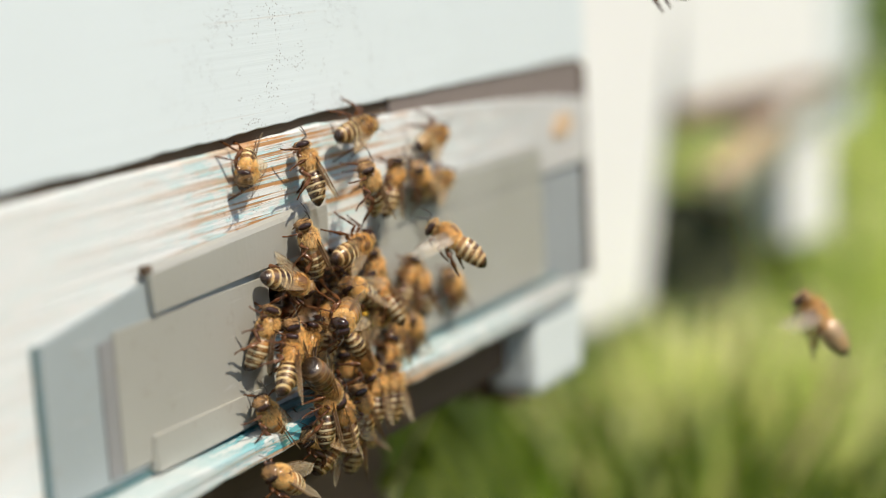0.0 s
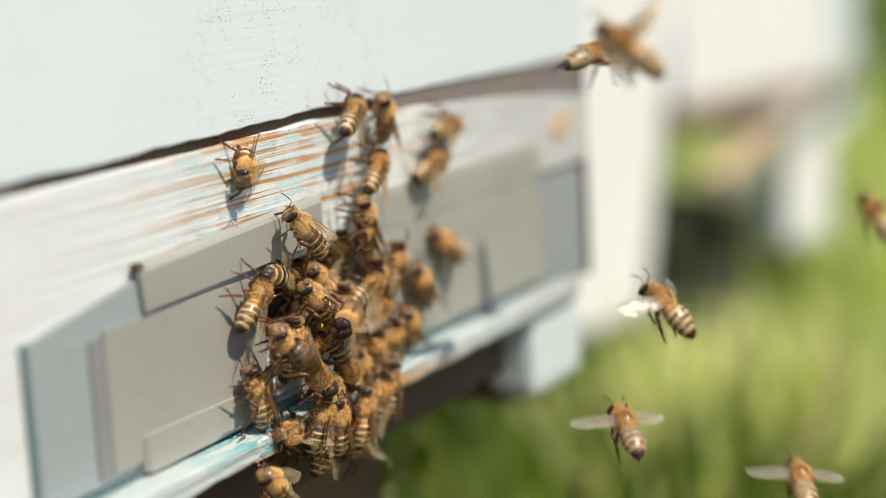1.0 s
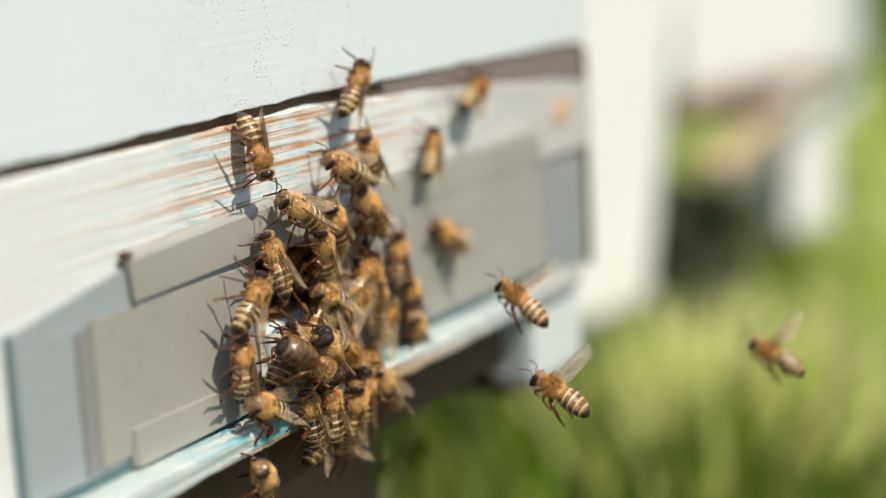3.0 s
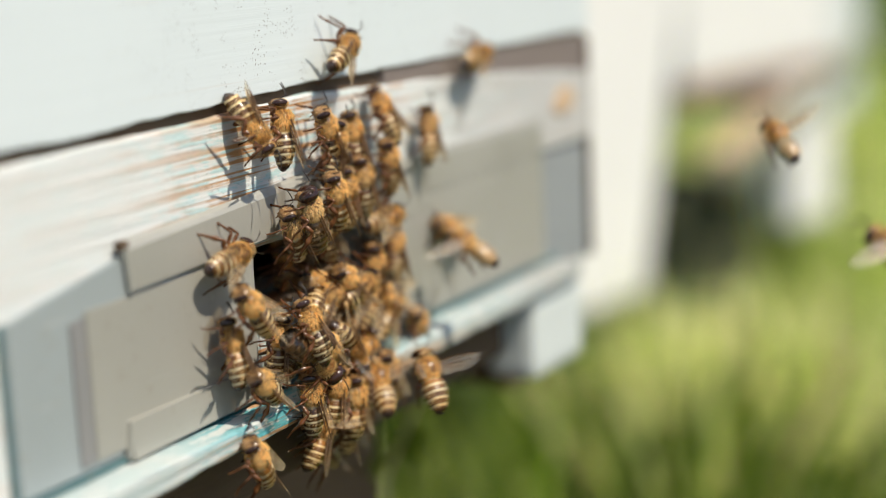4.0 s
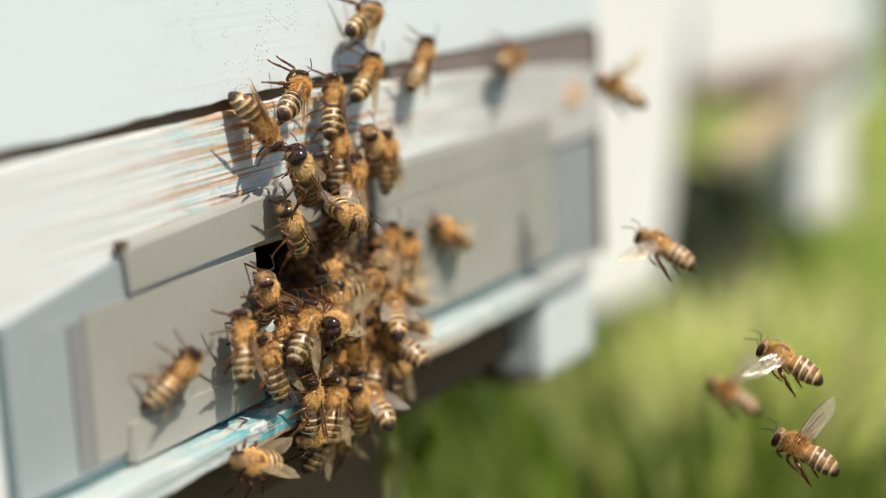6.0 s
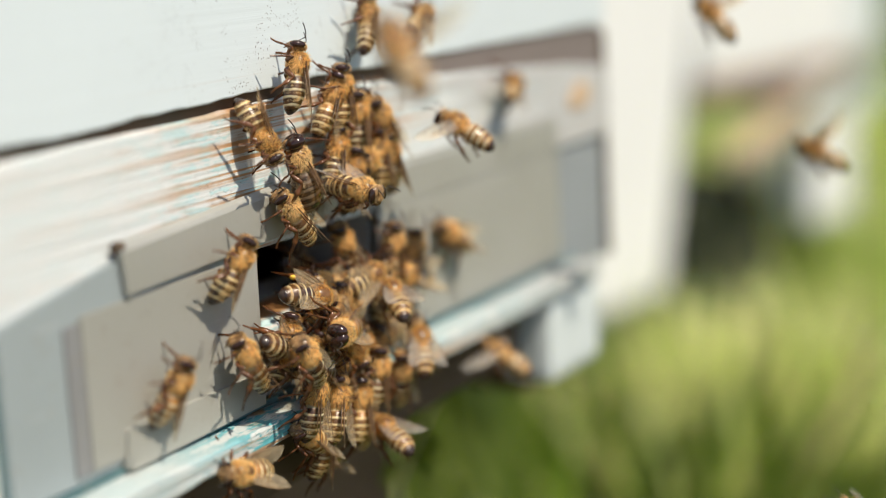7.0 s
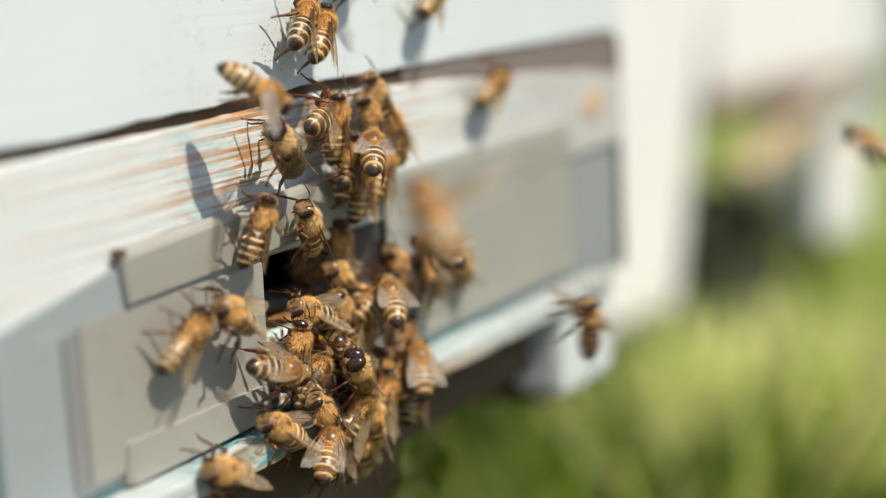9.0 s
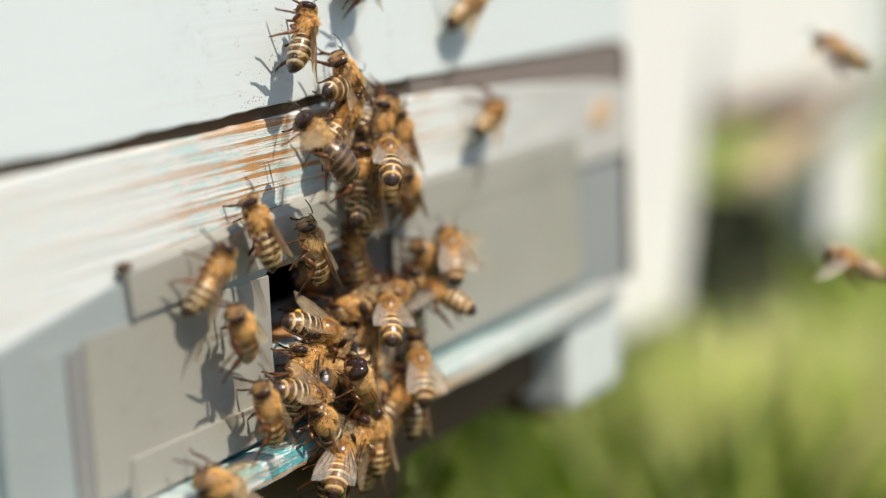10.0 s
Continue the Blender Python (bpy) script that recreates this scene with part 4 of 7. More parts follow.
crawl_parts, fly_parts, drone_parts = bee_parts(0, 0), bee_parts(0, 1), bee_parts(1, 0)
WALKER = make_bee(crawl_parts, "golden-brown honey bee walking on the hive front, wings folded", 0)
FLYER = make_bee(fly_parts, "golden-brown honey bee in flight before the hive, wings spread", 1)
DRONE = make_bee(drone_parts, "stout dark drone bee with large black eyes among the workers", 0)
bee = {}
first = {"WALKER": WALKER, "FLYER": FLYER, "DRONE": DRONE}


def add_bees(names, kind):
    for n in names.split():
        own = first.pop(kind, None)
        bee[n] = own or copy_thing({"WALKER": WALKER, "FLYER": FLYER, "DRONE": DRONE}[kind], Matrix())


add_bees(" ".join(n for n in WORKERS.split() if not n.startswith("f")), "WALKER")
add_bees(" ".join(n for n in WORKERS.split() if n.startswith("f")), "FLYER")
add_bees(DRONES, "DRONE")


bm = bmesh.new()
ellipsoid(bm, (-1.9, 3.7, -1.6), (0.75, 0.45, 0.55), (0, 30, 0), 12, 9)
part("pollen_load", bm, POLLEN, bee["s"], "yellow pollen ball on the hind leg", True)


def at(x, y, z, rx, ry, rz):
    """A bee's pose from millimetres and degrees."""
    return pose(x * MM, y * MM, z * MM, rx, ry, rz)


def beat_wings(ob, flights):
    """Keys the four wings: they beat in flight and lie folded otherwise."""
    for w in ob.children:
        kind = w.name.split(".")[0]
        if kind not in FOLDED:
            continue
        s = w["side"]
        rows = []
        for a, b in flights:
            if a > 0.05 and not rows:
                rows.append((0.0, wing_pose(kind, s)))
            if a > 0.05:
                rows.append((round(a * 30 - 2) / 30, wing_pose(kind, s)))
            k0, k1 = math.ceil(max(0, a) * 30), math.floor(b * 30)
            for k in range(k0, k1 + 1):
                up = (k - k0) % 2
                rows.append((k / 30, wing_pose(kind, s, 52 if up else -26, -18 + 22 * up)))
            if b < 9.9:
                rows.append(((k1 + 2) / 30, wing_pose(kind, s)))
        if rows[-1][0] < 10:
            rows.append((10.0, wing_pose(kind, s)))
        walk(w, rows)


def fidget(ob, seed):
    """Small restless turns of the legs and antennae of a bee that walks."""
    rng = random.Random(seed)
    head = [c for c in ob.children if c.name.startswith("head")][0]
    for w in [c for c in ob.children if c.name.startswith("leg")] + [c for c in head.children if c.name.startswith("antenna")]:
        feeler = w.name.startswith("antenna")
        big = 9 if feeler else 7
        rows = []
        for k in range(0, 26):
            a, b = rng.uniform(-big, big), rng.uniform(-big, big) * 0.5
            pivot = Matrix.Translation((0.0057, 0, -0.0002) if feeler else (0.0021, 0, -0.0012))
            rows.append((k * 0.4, pivot @ pose(0, 0, 0, b * 0.4, b, a) @ pivot.inverted()))
        walk(w, rows)


# ---- the swarm's paths ----
def motions():
    walk(bee["a"], [
        (0, at(5.4, -1.0, 33.8, -88, 20, -150)),
        (1, at(6.8, -1.0, 33.2, -88, 22, -150)),
        (2, at(5.0, -4.5, 33.6, -127, 78, 179)),
        (2.7, at(7.7, -4.5, 33.5, -62, 76, -114)),
        (3.8, at(6.4, -4.5, 36.1, -30, 58, -79)),
        (4.5, at(6.8, -4.5, 36.0, -20, 62, -71)),
        (5.5, at(7.4, -4.5, 37.3, 28, 48, -28)),
        (6.8, at(8.1, -4.5, 33.5, -34, 64, -85)),
        (7.5, at(7.8, -4.5, 35.8, 1, 56, -51)),
        (8, at(8.7, -4.5, 35.3, 32, 48, -24)),
        (8.1, at(8.4, -12.5, 28.8, 19, 33, -23)),
        (8.2, at(39.3, -12.5, 17.5, 16, 26, 2)),
        (8.3, at(63.1, -16.5, 10.5, 14, 1, 2)),
        (8.4, at(86.5, -36.4, 8.3, 15, -1, -5)),
        (8.5, at(111.7, -59.3, 6.6, 16, 9, -24)),
        (8.7, at(167.2, -94.0, 2.7, 16, 9, -24)),
        (10, at(167.2, -94.0, 2.7, 16, 9, -24)),
    ])
    walk(bee["b"], [
        (0, at(20.6, -5.0, 30.5, 41, -70, 87)),
        (0.5, at(21.8, -5.0, 30.6, 41, -70, 88)),
        (0.6, at(22.9, -12.8, 45.6, 13, -41, 15)),
        (0.7, at(24.9, -17.9, 40.2, 14, -26, 4)),
        (0.8, at(40.5, -23.5, 42.6, 15, -22, -2)),
        (0.9, at(46.6, -32.4, 46.1, 15, -16, -6)),
        (1, at(56.0, -47.9, 48.2, 16, -7, -21)),
        (1.1, at(73.3, -57.7, 46.6, 16, 9, -25)),
        (1.2, at(94.5, -73.6, 47.1, 16, 9, -25)),
        (1.3, at(112.4, -83.7, 47.3, 16, 9, -25)),
        (1.6, at(204.8, -121.3, 47.2, 16, 9, -25)),
        (10, at(204.8, -121.3, 47.2, 16, 9, -25)),
    ])
    walk(bee["c"], [
        (0, at(17.2, -6.0, 16.1, -41, -72, 169)),
        (1, at(15.2, -8.0, 19.3, -33, -50, 157)),
        (2, at(15.3, -10.0, 19.5, -67, -22, 180)),
        (2.7, at(17.2, -8.0, 22.1, -44, -29, 158)),
        (3.8, at(15.4, -6.0, 14.4, -71, -55, -161)),
        (4.5, at(16.1, -6.0, 15.7, -50, -63, 177)),
        (5.5, at(13.8, -6.0, 15.3, -66, -56, -167)),
        (6.8, at(15.2, -6.0, 17.3, -45, -54, 170)),
        (7.5, at(13.5, -6.0, 19.1, -32, -50, 156)),
        (8.2, at(15.5, -6.0, 17.7, -40, -55, 165)),
        (8.8, at(17.1, -6.0, 17.2, -75, -50, -156)),
        (9.4, at(15.7, -6.0, 15.9, -69, -55, -162)),
        (10, at(15.8, -6.0, 15.4, -59, -67, -173)),
    ])
    walk(bee["d"], [
        (0, at(8.7, -6.0, 11.5, 61, 23, -9)),
        (1, at(11.9, -4.0, 11.1, 74, 23, 12)),
        (2, at(25.7, 0.0, 7.3, 75, 21, 14)),
        (2.7, at(34.9, 6.0, 1.8, 75, 21, 14)),
        (10, at(39.5, 12.0, 5.1, 74, 20, 11)),
    ])
    walk(bee["e"], [
        (0, at(38.6, -4.5, 36.3, 88, -6, -2)),
        (1, at(38.9, -4.5, 38.2, 93, -26, 19)),
        (2, at(43.7, -4.5, 39.8, 115, -37, -5)),
        (2.7, at(42.8, -4.5, 40.2, 139, -58, -17)),
        (3.8, at(37.8, -4.5, 43.5, 93, -21, 16)),
        (4.5, at(39.0, -4.5, 49.8, 112, -36, -3)),
        (5.5, at(42.9, -4.5, 51.1, 97, -19, 2)),
        (6.8, at(45.0, -4.5, 47.7, 92, -25, 22)),
        (7.5, at(39.9, -4.5, 53.9, -81, -37, -148)),
        (10, at(37.1, -4.5, 59.8, -81, -38, -148)),
    ])
    walk(bee["e2"], [
        (0, at(69.0, -4.5, 30.4, 89, -9, 3)),
        (1, at(77.2, -4.5, 31.1, 85, -3, 6)),
        (2, at(86.3, -4.5, 30.1, 83, -0, 6)),
        (2.7, at(90.2, -4.5, 32.3, 103, -27, 1)),
        (3.8, at(91.6, -4.5, 38.6, 88, -8, 9)),
        (4.5, at(94.5, -4.5, 40.9, 93, -14, 4)),
        (5.5, at(104.7, -4.5, 39.1, 89, -8, 2)),
        (6.8, at(101.7, -4.5, 31.7, 88, -14, 22)),
        (7.5, at(102.6, -4.5, 28.4, 88, -17, 26)),
        (8.2, at(92.0, -4.5, 28.7, 85, -4, 19)),
        (9, at(87.5, -4.5, 33.2, 103, -25, -1)),
        (10, at(82.4, -4.5, 30.0, 96, -21, 7)),
    ])
    walk(bee["e3"], [
        (0, at(63.0, -4.5, 22.1, -75, -45, -157)),
        (0.6, at(52.8, -4.5, 30.3, 93, -28, 21)),
        (1, at(50.9, -4.5, 36.2, -84, -56, -145)),
        (1.2, at(49.7, -4.5, 37.3, 92, -27, 23)),
        (1.3, at(45.7, -12.5, 43.8, 16, -21, -14)),
        (1.4, at(62.1, -12.5, 50.3, 16, -21, -14)),
        (1.5, at(75.1, -13.6, 51.0, 16, -7, -21)),
        (1.6, at(84.2, -27.4, 55.7, 16, -7, -21)),
        (1.9, at(126.6, -52.9, 72.0, 16, -7, -21)),
        (2.4, at(350.0, -300.0, 350.0, 16, -7, -21)),
        (10, at(350.0, -300.0, 350.0, 16, -7, -21)),
    ])
    walk(bee["g"], [
        (0, at(48.6, -6.0, 23.0, 144, -74, -18)),
        (1, at(44.1, -6.0, 26.2, 97, -31, 16)),
        (2, at(42.1, -6.0, 23.2, 11, -82, 118)),
        (2.7, at(41.4, -6.0, 26.7, -60, -61, -172)),
        (3.8, at(50.9, -6.0, 23.8, -72, -71, -159)),
        (4.5, at(46.2, -6.0, 17.5, -63, -62, -169)),
        (5.5, at(47.4, -6.0, 20.6, 98, -41, 20)),
        (6.8, at(43.5, -6.0, 24.5, -90, 12, -169)),
        (7.5, at(31.8, -6.0, 24.4, -81, -71, -149)),
        (8.2, at(29.8, -6.0, 24.9, 101, -48, 18)),
        (8.8, at(31.2, -6.0, 22.7, 91, -16, 15)),
        (9.4, at(31.9, -6.0, 29.2, 93, -21, 14)),
        (10, at(32.5, -6.0, 21.3, 96, -32, 18)),
    ])
    walk(bee["g2"], [
        (0, at(70.1, -4.5, 20.4, 91, -10, 2)),
        (1, at(69.5, -4.5, 23.8, 101, -20, -5)),
        (2, at(71.4, -4.5, 21.7, 103, -25, -2)),
        (2.7, at(70.5, -4.5, 23.0, 101, -33, 11)),
        (3.8, at(69.8, -4.5, 24.9, 74, -78, 53)),
        (4.5, at(65.3, -4.5, 27.9, 119, -77, 8)),
        (5.5, at(64.3, -4.5, 34.6, 153, -70, -27)),
        (6.8, at(64.2, -4.5, 46.9, 91, -16, 16)),
        (7.5, at(61.3, -4.5, 50.4, 90, -16, 16)),
        (8.2, at(60.8, -4.5, 52.9, 91, -24, 23)),
        (10, at(75.0, -4.5, 52.3, 107, -26, -6)),
    ])
    walk(bee["g3"], [
        (0, at(34.0, -10.0, 25.1, -65, -62, -166)),
        (1, at(36.0, -8.0, 17.5, -75, -62, -156)),
        (2, at(37.6, -6.0, 18.8, -57, -54, -177)),
        (2.7, at(39.7, -6.0, 16.9, -65, -62, -166)),
        (3.8, at(40.1, -6.0, 18.2, -70, -61, -161)),
        (4.5, at(39.8, -6.0, 24.3, 88, -15, 23)),
        (5.5, at(39.9, -6.0, 27.5, -73, -50, -159)),
        (6.8, at(47.5, -6.0, 20.9, -75, -64, -155)),
        (7.5, at(46.3, -5.0, 30.2, 49, -73, 80)),
        (8.2, at(45.9, -5.0, 31.0, 36, -66, 93)),
        (8.8, at(42.7, -5.0, 34.9, -30, -70, 158)),
        (9.4, at(41.7, -5.0, 35.5, -58, -62, -175)),
        (10, at(39.3, -5.0, 35.4, 101, -22, -2)),
    ])
    walk(bee["h"], [
        (0, at(0.7, -5.0, 2.5, 161, -67, -34)),
        (1, at(1.0, -5.0, 8.7, 113, -44, 1)),
        (2, at(7.3, -7.0, 10.0, -62, -66, -169)),
        (2.7, at(8.8, -7.0, 11.7, -33, -65, 160)),
        (3.8, at(-1.4, -6.0, 14.8, 87, -6, 5)),
        (4.5, at(-8.4, -5.0, 8.7, 102, -23, -1)),
        (5.5, at(-19.1, -5.0, 0.2, 119, -36, -11)),
        (6.8, at(-21.1, -5.0, -4.2, 173, -48, -47)),
        (7.5, at(-18.5, -5.0, -1.1, 8, -70, 121)),
        (8.2, at(-21.8, -6.0, 3.2, 70, 7, -19)),
        (8.8, at(-18.2, -6.0, 4.3, 118, -30, -15)),
        (9.4, at(-17.5, -6.0, 9.5, 116, -42, -3)),
        (10, at(-12.2, -6.0, 16.1, 137, -51, -19)),
    ])
    walk(bee["i"], [
        (0, at(1.2, -10.0, -2.4, 97, -43, 22)),
        (1, at(1.3, -10.0, 1.0, -81, -48, -148)),
        (2, at(-3.2, -8.0, 9.3, 103, -40, 12)),
        (2.7, at(-2.7, -8.0, 8.5, 99, -20, -1)),
        (3.8, at(-1.9, -10.0, 5.5, -66, -27, -178)),
        (4.5, at(-8.9, -10.0, 4.1, 91, -13, 6)),
        (5.5, at(11.4, -4.0, 3.0, -78, -37, -153)),
        (6.8, at(-4.2, -6.0, 10.9, 166, -59, -40)),
        (7.5, at(-1.9, -6.0, 15.3, 169, -55, -43)),
        (8.2, at(0.7, -6.0, 16.5, 165, -60, -40)),
        (8.8, at(1.9, -6.0, 18.4, 152, -61, -28)),
        (9.4, at(0.9, -7.0, 20.4, -86, -79, -144)),
        (10, at(0.3, -7.0, 21.5, -6, -71, 135)),
    ])
    walk(bee["j"], [
        (0, at(14.8, -14.0, 3.5, -86, 5, -163)),
        (1, at(17.4, -14.0, 2.4, -85, 3, -163)),
        (2, at(15.1, -14.0, -0.5, -77, -19, -163)),
        (2.7, at(12.2, -14.0, -2.3, -73, -38, -161)),
        (3.8, at(14.0, -12.0, -6.2, -77, -32, -157)),
        (4.5, at(17.4, -12.0, -2.3, -84, 0, -163)),
        (5.5, at(14.0, -14.0, -0.1, -83, -2, -163)),
        (6.8, at(15.0, -14.0, -1.9, -81, -7, -164)),
        (7.5, at(17.0, -14.0, -1.8, -84, 1, -162)),
        (8.2, at(18.5, -14.0, -6.6, -77, -22, -160)),
        (8.8, at(16.9, -14.0, -7.0, -75, -34, -159)),
        (9.4, at(19.0, -12.0, -8.3, -75, -35, -159)),
        (10, at(18.5, -12.0, -7.9, -71, -45, -162)),
    ])
    walk(bee["k"], [
        (0, at(9.6, -12.0, -8.2, 62, 51, 8)),
        (1, at(6.1, -13.0, -4.1, 36, 58, -18)),
        (2, at(5.2, -14.0, -3.1, 51, 36, -10)),
        (2.7, at(6.4, -14.0, -4.2, 34, 40, -26)),
        (3.8, at(9.0, -12.0, -5.4, 24, 47, -32)),
        (4.5, at(12.3, -12.0, -7.7, 60, 47, 5)),
        (5.5, at(7.2, -12.0, -4.3, 66, 43, 10)),
        (6.8, at(18.1, -8.0, -11.3, 69, 34, 10)),
        (7.5, at(18.6, -8.0, -11.3, 71, 29, 11)),
        (8.8, at(17.4, -6.0, -11.2, 74, 42, 21)),
        (10, at(17.6, -6.0, -9.5, 78, 41, 27)),
    ])
    walk(bee["l"], [
        (0, at(-0.0, -6.0, -13.0, -60, -55, -173)),
        (1, at(-1.2, -6.0, -8.1, -26, -78, 154)),
        (2, at(-0.5, -6.0, -6.4, -23, -71, 151)),
        (2.7, at(-2.7, -6.0, -4.5, -108, -82, -123)),
        (3.8, at(-4.1, -6.0, -2.1, 51, -73, 77)),
        (4.5, at(-6.2, -7.0, -2.0, -24, -82, 153)),
        (5.5, at(-6.4, -8.0, 1.1, 99, -45, 20)),
        (6.8, at(-2.4, -7.0, -3.5, -45, -58, 171)),
        (7.5, at(-2.9, -7.0, -2.2, -46, -64, 173)),
        (8.2, at(-6.0, -7.0, 5.9, -83, -78, -148)),
        (8.8, at(-6.2, -7.0, 7.6, -60, -33, 178)),
        (9.4, at(-8.8, -9.0, 6.7, -77, -36, -156)),
        (10, at(-7.6, -8.0, 6.8, -74, -51, -158)),
    ])
    walk(bee["m"], [
        (0, at(-2.5, -10.0, -23.0, -61, -31, 179)),
        (1, at(-3.6, -10.0, -23.4, -68, -37, -170)),
        (2, at(-4.0, -10.0, -23.5, -68, -40, -168)),
        (2.7, at(-5.3, -10.0, -23.7, -82, -42, -147)),
        (3.8, at(-5.1, -10.0, -22.2, -63, -63, -169)),
        (4.5, at(-5.0, -10.0, -20.0, -67, -24, -180)),
        (5.5, at(-5.1, -10.0, -20.2, -67, -19, 176)),
        (6.8, at(-9.1, -10.0, -20.1, -71, -14, 176)),
        (7.5, at(-9.5, -10.0, -18.8, -67, -16, 172)),
        (8.2, at(-10.6, -10.0, -18.4, -66, -17, 173)),
        (8.8, at(-14.2, -10.0, -15.9, -70, -18, -179)),
        (9.4, at(-15.8, -10.0, -14.8, -70, -21, -177)),
        (10, at(-17.9, -10.0, -14.1, -67, -24, -179)),
    ])
    walk(bee["n"], [
        (0, at(12.0, -9.0, -19.6, -68, -20, 179)),
        (1, at(5.5, -9.0, -16.4, -72, -11, 174)),
        (2, at(2.9, -9.0, -15.0, -74, -9, 174)),
        (2.7, at(-0.2, -9.0, -12.6, -72, -15, 179)),
        (3.8, at(-0.8, -9.0, -9.0, -67, -36, -171)),
        (4.5, at(1.5, -9.0, -9.6, -70, -33, -167)),
        (5.5, at(-0.4, -9.0, -8.3, -70, -36, -167)),
        (6.8, at(3.7, -9.0, -2.3, 69, 33, 11)),
        (7.5, at(3.5, -9.0, -4.4, 69, 26, 6)),
        (8.2, at(0.7, -9.0, -4.1, 54, 30, -12)),
        (8.8, at(1.2, -9.0, -3.3, 60, 24, -8)),
        (9.4, at(0.8, -9.0, -3.5, 63, 16, -14)),
        (10, at(6.1, -9.0, -6.2, 61, 23, -8)),
    ])
    walk(bee["o"], [
        (0, at(40.5, -4.5, -16.8, -59, -39, 179)),
        (1, at(40.7, -4.5, -15.2, -60, -37, -180)),
        (2, at(35.2, -6.0, -16.3, 91, -21, 22)),
        (2.7, at(31.8, -6.0, -18.9, 85, -3, 11)),
        (3.8, at(18.4, -9.0, -20.3, -80, -1, 169)),
        (4.5, at(16.7, -9.0, -16.2, -77, -8, -180)),
        (5.5, at(14.3, -9.0, -19.4, -92, 13, -178)),
        (6.8, at(11.6, -9.0, -21.1, -69, -24, -176)),
        (7.5, at(7.8, -9.0, -16.2, -68, -43, -167)),
        (8.2, at(5.3, -9.0, -16.3, -71, -24, -173)),
        (8.8, at(1.9, -9.0, -14.4, -62, -27, 176)),
        (9.4, at(0.5, -9.0, -12.1, -57, -50, -178)),
        (10, at(-3.7, -9.0, -7.1, -63, -64, -168)),
    ])
    walk(bee["p"], [
        (0, at(32.8, -4.5, -24.7, -59, -40, 180)),
        (1, at(32.7, -4.5, -27.3, -68, -26, -175)),
        (2, at(32.7, -4.5, -27.6, -70, -24, -174)),
        (2.7, at(31.1, -4.5, -27.6, -71, -21, -174)),
        (3.8, at(27.3, -2.0, -30.4, -62, -42, -176)),
        (4.5, at(26.0, -2.0, -29.1, -74, -24, -166)),
        (5.5, at(32.3, -2.0, -28.3, -73, -37, -161)),
        (6.8, at(22.2, -4.0, -27.9, -71, -26, -170)),
        (7.5, at(20.7, -4.0, -25.5, -69, -35, -168)),
        (8.2, at(21.2, -4.0, -25.4, -70, -39, -165)),
        (8.8, at(20.2, -4.0, -24.6, -71, -44, -163)),
        (9.4, at(22.1, -4.0, -25.3, -69, -49, -164)),
        (10, at(21.6, -4.0, -25.2, -73, -43, -160)),
    ])
    walk(bee["q"], [
        (0, at(36.8, -10.0, 2.7, 27, -54, 104)),
        (1, at(39.2, -6.0, -1.2, 82, 1, -3)),
        (2, at(38.5, -6.0, -1.6, 89, -7, -6)),
        (2.7, at(39.8, -6.0, -0.8, 96, -15, -5)),
        (3.8, at(25.6, -9.0, 19.2, -74, -49, -158)),
        (4.5, at(26.8, -9.0, 19.2, 91, -22, 21)),
        (5.5, at(29.0, -9.0, 21.0, 89, -9, 8)),
        (6.8, at(31.4, -6.0, 18.4, -64, -31, -177)),
        (7.5, at(26.9, -6.0, 33.1, 100, -15, -14)),
        (8.2, at(24.4, -6.0, 35.9, 92, -11, -4)),
        (8.8, at(24.1, -6.0, 34.6, 92, -15, 8)),
        (9.4, at(23.2, -6.0, 38.6, 91, -15, 11)),
        (10, at(27.5, -6.0, 42.1, 87, -6, 12)),
    ])
    walk(bee["r"], [
        (0, at(27.4, -9.0, 14.3, 92, -11, -1)),
        (1, at(36.7, -7.0, 14.4, -72, -55, -160)),
        (2, at(40.5, -7.0, 16.0, -60, -55, -173)),
        (2.7, at(39.8, -7.0, 13.5, -58, -48, -178)),
        (3.8, at(52.6, -5.0, 30.3, 32, -61, 98)),
        (4.5, at(45.0, -5.0, 33.6, -27, -73, 155)),
        (5.5, at(44.6, -5.0, 40.7, 102, -31, 8)),
        (6.8, at(33.9, -6.0, 36.2, 111, -66, 13)),
        (7.5, at(27.6, -6.0, 40.4, -79, -61, -151)),
        (8.2, at(27.6, -6.0, 47.6, -40, -80, 169)),
        (8.8, at(21.9, -6.0, 52.1, 88, -15, 22)),
        (9.4, at(30.4, -6.0, 40.2, -83, -53, -146)),
        (10, at(29.3, -6.0, 42.4, -58, -53, -176)),
    ])
    walk(bee["s"], [
        (0, at(29.2, -9.0, 5.3, -58, -29, 173)),
        (1, at(15.6, -9.0, 6.0, -54, -46, 177)),
        (2, at(16.0, -9.0, 4.4, -72, -20, -173)),
        (2.7, at(20.8, -7.0, 3.3, -68, -23, -179)),
        (3.8, at(32.1, -7.0, 2.1, -60, -36, -180)),
        (4.5, at(32.0, -7.0, 1.4, -50, -49, 174)),
        (5.5, at(27.9, -8.0, -2.4, -63, -41, -174)),
        (6.8, at(13.9, -8.0, 4.2, 67, 16, -7)),
        (7.5, at(18.9, -6.0, 3.8, 67, 10, -17)),
        (8.2, at(18.2, -6.0, 4.5, -69, -10, 167)),
        (8.8, at(16.5, -6.0, 3.0, -64, -24, 176)),
        (9.4, at(16.5, -6.0, 1.8, -61, -18, 166)),
        (10, at(14.6, -6.0, 2.6, 46, 26, -22)),
    ])
